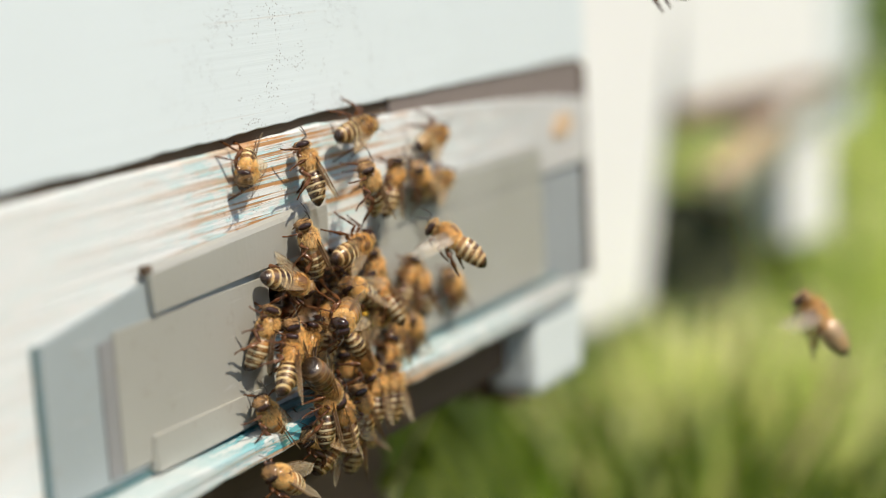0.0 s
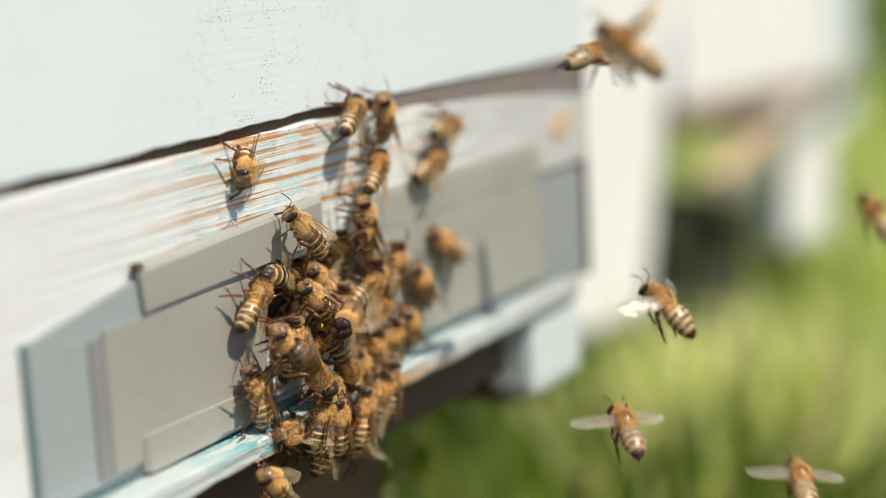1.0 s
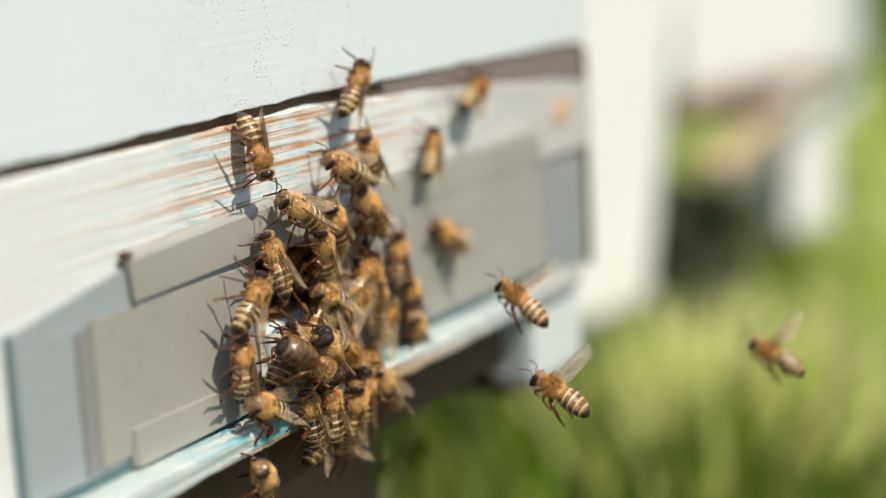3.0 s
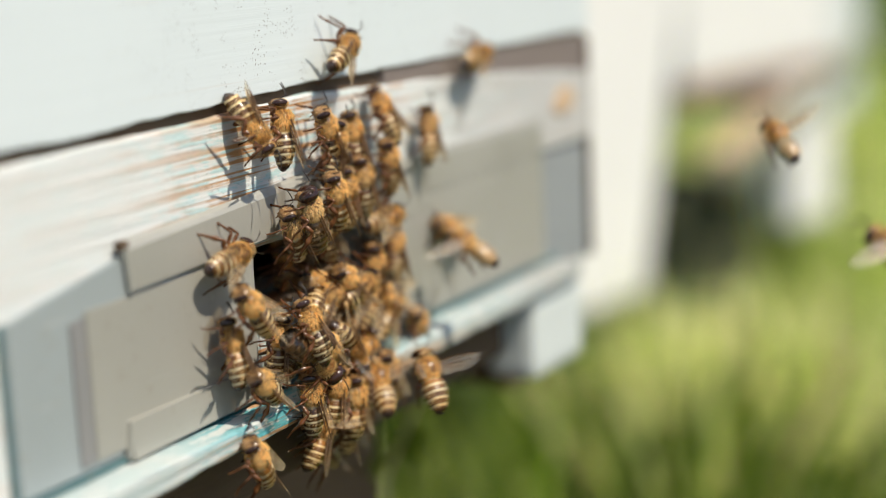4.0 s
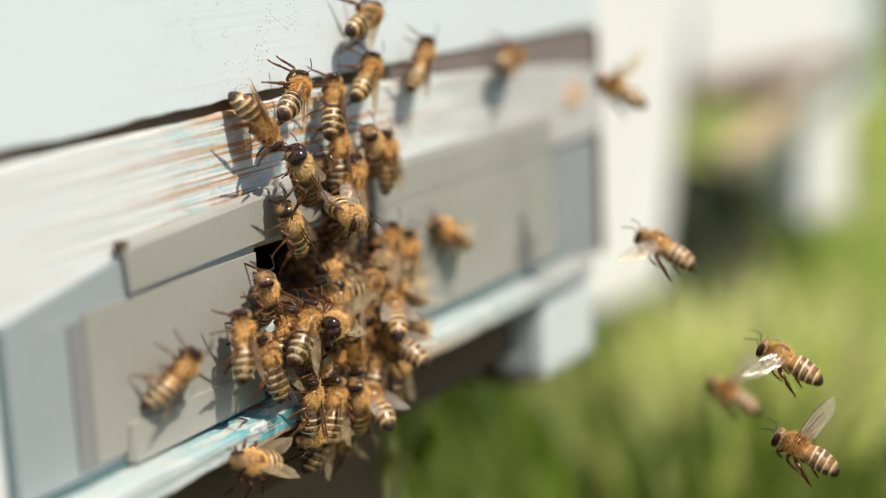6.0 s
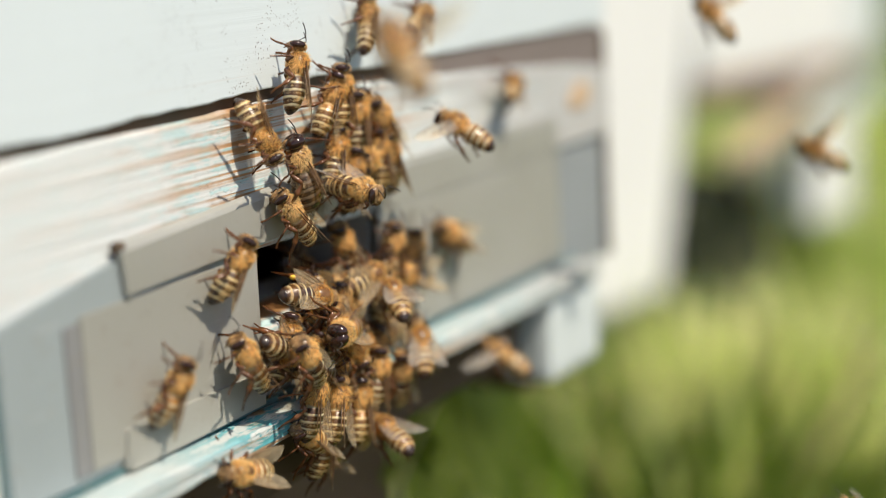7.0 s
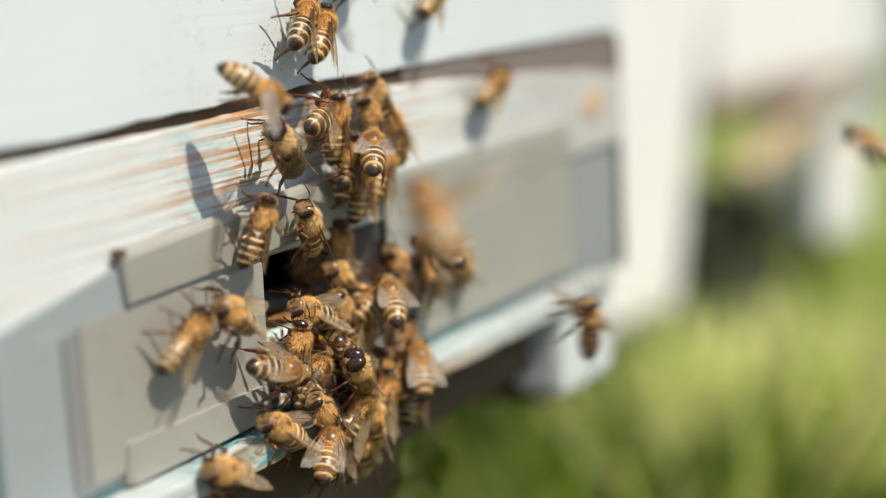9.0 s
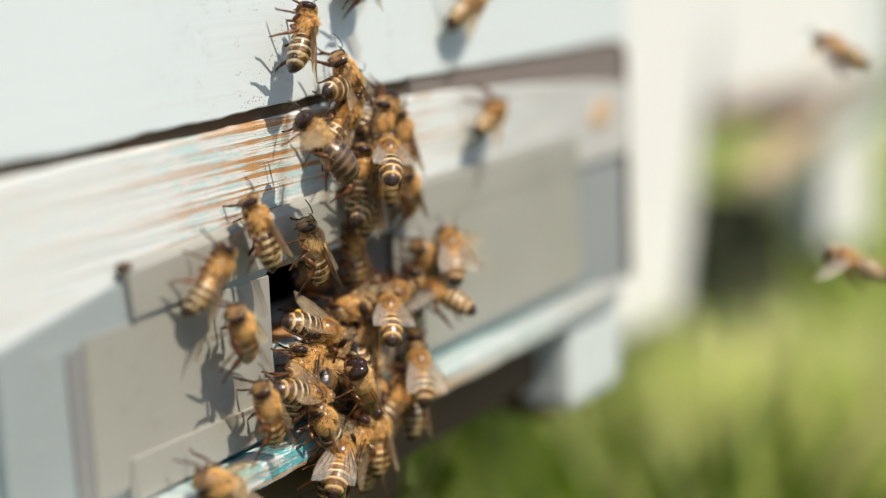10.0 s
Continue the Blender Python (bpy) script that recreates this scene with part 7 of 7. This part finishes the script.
    walk(bee["z5"], [
        (0, at(24.9, -7.3, -10.7, -84, -72, -162)),
        (1.1, at(20.0, -8.6, -13.3, -54, -52, -178)),
        (2.2, at(22.7, -8.3, -12.3, -74, -31, -174)),
        (3.3, at(19.7, -7.6, -12.6, -72, -61, -167)),
        (4.4, at(24.5, -7.4, -12.7, -61, -48, -177)),
        (5.6, at(20.5, -7.6, -11.3, -78, -55, -159)),
        (6.7, at(24.0, -8.6, -11.3, -68, -84, 174)),
        (7.8, at(19.4, -8.7, -12.9, -76, -80, -175)),
        (8.9, at(24.9, -7.3, -9.9, -84, -65, -167)),
        (10, at(22.9, -7.5, -9.7, -95, -61, -163)),
    ])
    walk(bee["z6"], [
        (0, at(39.7, -6.4, -12.2, 141, -54, -14)),
        (1.1, at(37.6, -6.0, -10.5, 137, -64, -30)),
        (2.2, at(40.2, -6.5, -14.1, 127, -46, -9)),
        (3.3, at(36.8, -5.6, -15.7, 100, -62, 12)),
        (4.4, at(36.3, -5.7, -13.0, 124, -43, -13)),
        (5.6, at(40.2, -6.3, -15.5, 75, -49, 8)),
        (6.7, at(35.3, -5.6, -11.5, 117, -43, -15)),
        (7.8, at(38.1, -5.4, -16.0, -166, -78, -78)),
        (8.9, at(40.0, -6.3, -16.0, 132, -48, -17)),
        (10, at(37.5, -6.7, -15.9, 127, -68, -20)),
    ])
    walk(bee["z7"], [
        (0, at(11.7, -6.8, -3.2, 116, -59, -0)),
        (1.1, at(13.5, -6.6, -4.8, 103, -29, -16)),
        (2.2, at(14.8, -7.7, -7.1, 77, -26, -10)),
        (3.3, at(11.8, -7.6, -4.5, 72, -15, -0)),
        (4.4, at(14.1, -6.7, -7.9, 131, -45, -20)),
        (5.6, at(16.7, -6.8, -4.5, 109, -31, -4)),
        (6.7, at(12.0, -6.8, -6.8, 116, -23, -5)),
        (7.8, at(14.1, -6.5, -5.8, 89, -33, -3)),
        (8.9, at(13.3, -7.2, -8.5, 86, -49, -2)),
        (10, at(11.4, -6.6, -3.7, 103, -62, 9)),
    ])
    walk(bee["z8"], [
        (0, at(42.1, -4.7, 5.3, -53, -83, 168)),
        (1.1, at(44.7, -4.4, 3.3, -104, -74, -135)),
        (2.2, at(44.8, -4.9, 3.6, -112, -75, -134)),
        (3.3, at(42.2, -5.1, 0.5, -82, -87, -157)),
        (4.4, at(44.0, -5.3, 2.3, -95, -72, -141)),
        (5.6, at(45.7, -4.6, 0.9, -63, -54, 178)),
        (6.7, at(47.7, -4.7, 5.5, -144, -78, -89)),
        (7.8, at(47.5, -4.3, 1.8, -131, -83, -98)),
        (8.9, at(47.3, -4.8, 3.1, -63, -56, 170)),
        (10, at(47.4, -4.9, 0.4, -163, -75, -73)),
    ])
    walk(bee["z9"], [
        (0, at(26.8, -3.6, 2.5, -93, 26, -179)),
        (1.1, at(26.3, -3.4, 5.6, -79, 24, -175)),
        (2.2, at(30.1, -2.3, 2.4, -80, 27, -170)),
        (3.3, at(29.2, -2.8, 6.7, -94, 6, -174)),
        (4.4, at(26.8, -3.7, 1.5, -55, -15, 177)),
        (5.6, at(30.6, -3.3, 6.1, -96, 25, -173)),
        (6.7, at(27.9, -3.6, 3.2, -67, -20, -176)),
        (7.8, at(25.0, -2.7, 4.8, -90, 16, -166)),
        (8.9, at(28.7, -3.3, 6.0, -66, -29, -167)),
        (10, at(30.9, -3.0, 2.6, -79, 6, 180)),
    ])
    walk(bee["z10"], [
        (0, at(35.0, -0.8, 6.4, 155, -74, -25)),
        (1.1, at(36.6, -0.8, 9.6, 133, -77, -33)),
        (2.2, at(37.5, -1.6, 8.4, 116, -79, -4)),
        (3.3, at(35.1, -1.3, 10.6, -140, -76, -108)),
        (4.4, at(33.1, -1.3, 10.6, -56, -64, 179)),
        (5.6, at(34.4, -1.2, 9.1, -99, -77, -132)),
        (6.7, at(36.8, -1.5, 7.6, -66, -65, 179)),
        (7.8, at(34.3, -0.9, 6.8, -105, -79, -127)),
        (8.9, at(33.4, -0.3, 9.0, -171, -79, -84)),
        (10, at(35.2, -1.0, 10.7, -11, -83, 140)),
    ])
    walk(bee["z11"], [
        (0, at(54.1, -4.7, 1.3, 154, -69, -24)),
        (1.1, at(52.3, -4.0, 4.5, 165, -75, -43)),
        (2.2, at(52.5, -4.2, 1.3, 109, -69, -15)),
        (3.3, at(54.4, -4.6, 4.4, -80, -87, -152)),
        (4.4, at(52.1, -4.3, 2.8, 85, -85, 38)),
        (5.6, at(55.3, -4.0, 1.1, 89, -77, 12)),
        (6.7, at(55.1, -5.2, 2.0, 111, -66, -3)),
        (7.8, at(51.0, -5.1, 2.2, 102, -62, -1)),
        (8.9, at(53.5, -4.8, 1.1, 132, -62, -19)),
        (10, at(50.4, -4.0, 2.5, 120, -51, -8)),
    ])
    walk(bee["z12"], [
        (0, at(34.9, -7.2, -1.8, 102, -3, -12)),
        (1.1, at(35.8, -7.2, 3.9, 98, -21, 1)),
        (2.2, at(34.6, -7.3, 0.5, 125, -45, -10)),
        (3.3, at(30.6, -7.4, -0.1, 74, -15, -1)),
        (4.4, at(34.7, -7.5, 0.4, 113, -21, -6)),
        (5.6, at(32.9, -7.6, 0.6, 103, -5, -14)),
        (6.7, at(33.0, -7.6, 3.2, 72, -10, -12)),
        (7.8, at(34.0, -7.0, 2.3, 88, -22, 4)),
        (8.9, at(34.2, -7.2, 0.6, 98, -28, -6)),
        (10, at(35.6, -7.3, 3.3, 75, -9, -13)),
    ])
    walk(bee["z13"], [
        (0, at(26.1, -9.8, -6.6, 51, 63, -6)),
        (1.1, at(22.6, -9.4, -7.1, 54, 67, -24)),
        (2.2, at(23.2, -9.5, -6.7, 55, 36, -8)),
        (3.3, at(24.4, -9.4, -6.9, 43, 52, -17)),
        (4.4, at(26.4, -10.0, -8.6, 35, 61, -12)),
        (5.6, at(25.2, -10.7, -8.2, 76, 81, 8)),
        (6.7, at(22.6, -9.6, -4.8, 17, 71, -45)),
        (7.8, at(23.1, -10.5, -8.5, 39, 40, -17)),
        (8.9, at(21.4, -9.5, -7.6, 78, 58, 9)),
        (10, at(21.8, -10.2, -7.8, 62, 87, 6)),
    ])
    walk(bee["y0"], [
        (0, at(10.1, -11.3, -14.2, 78, -85, 46)),
        (1.1, at(9.3, -11.8, -15.9, 153, -72, -45)),
        (2.2, at(11.4, -10.8, -16.2, -70, -61, 176)),
        (3.3, at(9.2, -11.0, -15.7, -13, -83, 138)),
        (4.4, at(10.3, -11.6, -14.9, -78, -83, -164)),
        (5.6, at(9.9, -10.4, -16.1, -87, -74, -136)),
        (6.7, at(8.3, -11.3, -13.7, 111, -75, -9)),
        (7.8, at(9.0, -11.7, -13.5, -119, -75, -112)),
        (8.9, at(11.8, -10.6, -14.5, -46, -52, 176)),
        (10, at(10.3, -10.2, -13.3, -86, -55, -176)),
    ])
    walk(bee["y1"], [
        (0, at(16.4, -11.7, -17.6, -70, -74, 171)),
        (1.1, at(17.0, -10.8, -18.6, -90, -81, -142)),
        (2.2, at(16.0, -10.9, -16.8, 117, -58, -10)),
        (3.3, at(17.5, -10.7, -17.3, -32, -75, 158)),
        (4.4, at(19.0, -10.6, -16.1, 137, -67, -32)),
        (5.6, at(17.3, -10.3, -18.0, 106, -70, 0)),
        (6.7, at(15.9, -10.5, -17.5, 100, -70, 7)),
        (7.8, at(19.0, -11.3, -15.1, 98, -70, 2)),
        (8.9, at(18.4, -11.4, -16.0, 106, -49, -19)),
        (10, at(16.7, -10.9, -18.9, 132, -63, -26)),
    ])
    walk(bee["y2"], [
        (0, at(23.1, -11.4, -17.4, -60, -72, -165)),
        (1.1, at(25.3, -11.2, -19.2, 129, -78, -12)),
        (2.2, at(23.3, -11.1, -16.8, -98, -66, -147)),
        (3.3, at(24.4, -10.8, -19.7, -151, -76, -93)),
        (4.4, at(24.7, -11.5, -19.9, -18, -85, 130)),
        (5.6, at(22.8, -11.8, -19.3, -93, -52, -160)),
        (6.7, at(24.9, -10.4, -19.2, 111, -71, 11)),
        (7.8, at(22.7, -10.3, -20.0, -42, -81, 154)),
        (8.9, at(25.6, -10.8, -19.4, -92, -60, -161)),
        (10, at(24.9, -10.7, -19.9, 66, -87, 53)),
    ])
    walk(bee["y3"], [
        (0, at(30.0, -10.4, -16.3, 99, -80, 13)),
        (1.1, at(32.0, -10.1, -17.9, 120, -55, -24)),
        (2.2, at(31.1, -10.5, -18.5, 144, -64, -17)),
        (3.3, at(29.1, -9.6, -18.1, 145, -83, -24)),
        (4.4, at(32.0, -9.7, -17.6, 92, -59, 10)),
        (5.6, at(32.9, -9.4, -15.0, 109, -51, -0)),
        (6.7, at(31.0, -10.6, -15.0, 155, -83, -31)),
        (7.8, at(29.8, -10.1, -15.5, 129, -59, -26)),
        (8.9, at(30.5, -9.6, -17.1, 98, -49, 6)),
        (10, at(31.2, -9.7, -15.5, 127, -40, -18)),
    ])
    walk(bee["y4"], [
        (0, at(37.2, -10.2, -17.5, 78, -78, 28)),
        (1.1, at(38.0, -9.7, -17.3, 144, -72, -15)),
        (2.2, at(39.6, -10.6, -16.9, -63, -61, 170)),
        (3.3, at(37.7, -9.8, -18.7, -59, -55, 176)),
        (4.4, at(40.9, -9.6, -18.4, -113, -79, -135)),
        (5.6, at(40.3, -9.7, -18.4, -136, -79, -115)),
        (6.7, at(41.0, -9.4, -17.9, -128, -74, -124)),
        (7.8, at(38.5, -10.0, -18.8, -87, -76, -154)),
        (8.9, at(40.7, -10.3, -17.9, 112, -66, 5)),
        (10, at(40.3, -9.2, -17.6, 99, -75, 22)),
    ])
    walk(bee["y5"], [
        (0, at(16.5, -8.2, -23.0, 120, -47, -13)),
        (1.1, at(15.5, -8.7, -22.1, 131, -67, -25)),
        (2.2, at(14.8, -7.9, -24.1, 102, -46, -11)),
        (3.3, at(16.8, -8.4, -21.7, 115, -49, -6)),
        (4.4, at(16.1, -8.4, -24.9, 140, -64, -23)),
        (5.6, at(16.5, -7.6, -24.0, 112, -47, -18)),
        (6.7, at(15.7, -7.4, -24.1, -147, -76, -87)),
        (7.8, at(16.7, -8.5, -22.5, 129, -47, -19)),
        (8.9, at(16.8, -8.1, -21.2, 110, -83, -5)),
        (10, at(14.4, -8.2, -21.4, 168, -76, -54)),
    ])
    walk(bee["y6"], [
        (0, at(25.8, -7.4, -25.2, -151, -80, -85)),
        (1.1, at(26.7, -6.6, -22.6, -43, -71, 172)),
        (2.2, at(28.3, -6.5, -25.8, -88, -79, -143)),
        (3.3, at(27.7, -7.0, -22.6, -94, -83, -157)),
        (4.4, at(27.4, -7.3, -25.8, -116, -75, -136)),
        (5.6, at(26.2, -7.4, -22.0, -67, -45, -166)),
        (6.7, at(28.8, -6.7, -24.0, -69, -49, -166)),
        (7.8, at(28.2, -7.6, -23.4, -122, -75, -122)),
        (8.9, at(25.9, -7.8, -24.9, -85, -60, -156)),
        (10, at(25.3, -6.9, -23.5, -41, -80, 168)),
    ])
    walk(bee["y7"], [
        (0, at(8.6, -6.4, -1.2, -77, -70, -152)),
        (1.1, at(8.9, -7.3, -1.3, 176, -82, -69)),
        (2.2, at(7.6, -6.6, -2.0, 87, -65, 13)),
        (3.3, at(7.4, -7.7, -4.6, 116, -59, -28)),
        (4.4, at(7.4, -6.2, -3.7, -142, -80, -86)),
        (5.6, at(6.9, -6.9, -2.4, 108, -52, 8)),
        (6.7, at(7.4, -7.2, -3.9, 111, -60, -1)),
        (7.8, at(8.5, -6.2, -2.2, 109, -62, 8)),
        (8.9, at(9.2, -6.6, -3.1, 138, -73, -28)),
        (10, at(7.1, -6.9, -4.8, 130, -77, -11)),
    ])
    walk(bee["y8"], [
        (0, at(47.6, -5.6, -9.0, 124, -82, -2)),
        (1.1, at(45.9, -5.7, -10.3, 146, -71, -49)),
        (2.2, at(46.9, -4.8, -7.5, 103, -68, -7)),
        (3.3, at(46.3, -4.5, -8.4, 94, -52, -9)),
        (4.4, at(48.6, -5.5, -7.5, 113, -52, 6)),
        (5.6, at(46.6, -5.2, -7.1, 125, -69, -10)),
        (6.7, at(48.7, -4.3, -8.6, 99, -63, -7)),
        (7.8, at(47.7, -4.2, -7.3, 115, -54, -17)),
        (8.9, at(46.0, -4.4, -10.0, 151, -62, -23)),
        (10, at(45.7, -5.8, -10.9, -135, -78, -100)),
    ])
    walk(bee["x3"], [
        (0, at(32.7, 8.0, 3.1, 162, -85, -41)),
        (1.3, at(31.8, 8.0, 4.8, -45, -75, 167)),
        (3.1, at(32.4, 8.0, 1.8, 142, -66, -26)),
        (3.6, at(31.1, -6.0, 16.6, 102, -72, 16)),
        (4, at(30.1, -6.0, 27.6, 174, -77, -53)),
        (5, at(28.6, -6.0, 25.8, 133, -80, -13)),
        (6, at(30.1, -6.0, 25.9, 113, -85, 8)),
        (7, at(28.3, -6.0, 25.9, 104, -62, 11)),
        (10, at(30.8, -6.0, 25.3, 171, -78, -50)),
    ])
    walk(bee["x4"], [
        (0, at(31.4, 8.0, 2.8, -169, -81, -69)),
        (1.3, at(34.3, 8.0, 3.6, -52, -77, 174)),
        (5.6, at(32.0, 8.0, 5.9, -63, -57, -174)),
        (6.1, at(34.6, -6.0, 19.4, -66, -85, -172)),
        (6.5, at(36.2, -6.0, 32.7, -76, -84, -162)),
        (7.5, at(36.0, -6.0, 29.9, 125, -77, -6)),
        (8.5, at(38.3, -6.0, 32.1, -57, -58, 178)),
        (9.5, at(37.7, -6.0, 32.0, -75, -79, -162)),
        (10, at(37.6, -6.0, 32.3, 177, -77, -55)),
    ])
    walk(bee["x5"], [
        (0, at(32.6, 8.0, 5.8, 123, -63, -8)),
        (1.3, at(33.6, 8.0, 5.4, 156, -77, -36)),
        (5.7, at(32.8, 8.0, 5.8, 129, -73, -11)),
        (6.2, at(38.0, -6.0, 15.4, 120, -51, -12)),
        (6.6, at(42.2, -6.0, 22.8, 104, -78, 15)),
        (7.6, at(43.4, -6.0, 23.8, 81, -83, 39)),
        (8.6, at(41.3, -6.0, 22.7, 108, -62, 6)),
        (9.6, at(40.0, -6.0, 23.0, 133, -57, -21)),
        (10, at(41.1, -6.0, 25.3, 5, -86, 116)),
    ])
    walk(bee["x6"], [
        (0, at(35.8, 8.0, 5.1, 133, -81, -13)),
        (1.3, at(35.9, 8.0, 5.7, -58, -61, 179)),
        (3.3, at(34.9, 8.0, 5.6, 100, -87, 21)),
        (3.8, at(34.4, -6.0, 13.8, 36, -89, 85)),
        (4.2, at(33.6, -6.0, 20.6, -77, -83, -161)),
        (5.2, at(34.5, -6.0, 22.4, -61, -74, -177)),
        (6.2, at(34.9, -6.0, 20.3, -162, -82, -76)),
        (7.2, at(33.2, -6.0, 21.5, 133, -74, -15)),
        (10, at(33.7, -6.0, 21.0, -136, -84, -102)),
    ])
    walk(bee["x7"], [
        (0, at(34.4, 8.0, 8.0, -66, -66, -171)),
        (1.3, at(35.5, 8.0, 6.1, -67, -61, -170)),
        (6, at(35.1, 8.0, 8.1, -77, -63, -159)),
        (6.5, at(42.0, -6.0, 19.8, -82, -70, -153)),
        (6.9, at(45.2, -6.0, 29.9, -49, -64, 171)),
        (7.9, at(47.5, -6.0, 28.0, -68, -67, -169)),
        (8.9, at(45.6, -6.0, 29.3, -46, -68, 167)),
        (9.9, at(48.8, -6.0, 30.9, -113, -78, -124)),
        (10, at(46.0, -6.0, 29.8, -28, -84, 150)),
    ])
    walk(bee["x8"], [
        (0, at(37.0, 8.0, 6.2, 154, -74, -34)),
        (1.3, at(35.5, 8.0, 9.2, 130, -70, -13)),
        (5.8, at(37.3, 8.0, 8.0, 132, -61, -18)),
        (6.3, at(31.9, -6.0, 21.9, 163, -86, -42)),
        (6.7, at(27.2, -6.0, 35.4, 120, -52, -10)),
        (7.7, at(28.3, -6.0, 35.9, -133, -84, -105)),
        (8.7, at(26.9, -6.0, 33.5, -162, -85, -76)),
        (9.7, at(26.5, -6.0, 32.1, 160, -73, -41)),
        (10, at(25.8, -6.0, 35.5, 118, -44, -13)),
    ])
    beat_wings(bee["a"], [(8.05, 8.8)])
    beat_wings(bee["b"], [(0.52, 1.8)])
    beat_wings(bee["e3"], [(1.22, 2.0)])
    beat_wings(bee["u"], [(8.65, 9.6)])
    beat_wings(bee["y"], [(1.3, 2.72)])
    beat_wings(bee["dr"], [(9.92, 10)])
    beat_wings(bee["f1"], [(0, 1.3)])
    beat_wings(bee["f2"], [(0, 1.5)])
    beat_wings(bee["f3"], [(1.1, 2.7)])
    beat_wings(bee["f4"], [(0, 2.1)])
    beat_wings(bee["f5"], [(0.09999999999999998, 1.4)])
    beat_wings(bee["f6"], [(0.6000000000000001, 2.2)])
    beat_wings(bee["f8"], [(1.4000000000000001, 4.2)])
    beat_wings(bee["f10"], [(2.0999999999999996, 4.9)])
    beat_wings(bee["f11"], [(2.3, 5.45)])
    beat_wings(bee["f12"], [(3.4, 4.25)])
    beat_wings(bee["f13"], [(3.8, 5.4)])
    beat_wings(bee["f14"], [(4.1, 5.1000000000000005)])
    beat_wings(bee["f15"], [(4.5, 5.75)])
    beat_wings(bee["f16"], [(4.8, 6.5)])
    beat_wings(bee["f17"], [(5.2, 7.45)])
    beat_wings(bee["f18"], [(5.3, 6.4)])
    beat_wings(bee["f19"], [(5.3, 7.4)])
    beat_wings(bee["f20"], [(5.3, 7.6000000000000005)])
    beat_wings(bee["f23"], [(6.1, 9.7)])
    beat_wings(bee["f24"], [(6.2, 8.799999999999999)])
    beat_wings(bee["f25"], [(6.8, 8.6)])
    beat_wings(bee["f26"], [(7.0, 8.2)])
    beat_wings(bee["f27"], [(7.1, 8.799999999999999)])
    beat_wings(bee["f29"], [(7.8, 10)])
    beat_wings(bee["f31"], [(8.4, 10)])
    beat_wings(bee["f32"], [(9.4, 10)])
    for k, n in enumerate("a b c d e e2 e3 g g2 g3 h i j k l m n o p q r s t u v x x2 y p1 dr w z0 z1 z2 z3 z4 z5 z6 z7 z8 z9 z10 z11 z12 z13 y0 y1 y2 y3 y4 y5 y6 y7 y8 x3 x4 x5 x6 x7 x8".split()):
        fidget(bee[n], 100 + k)


motions()
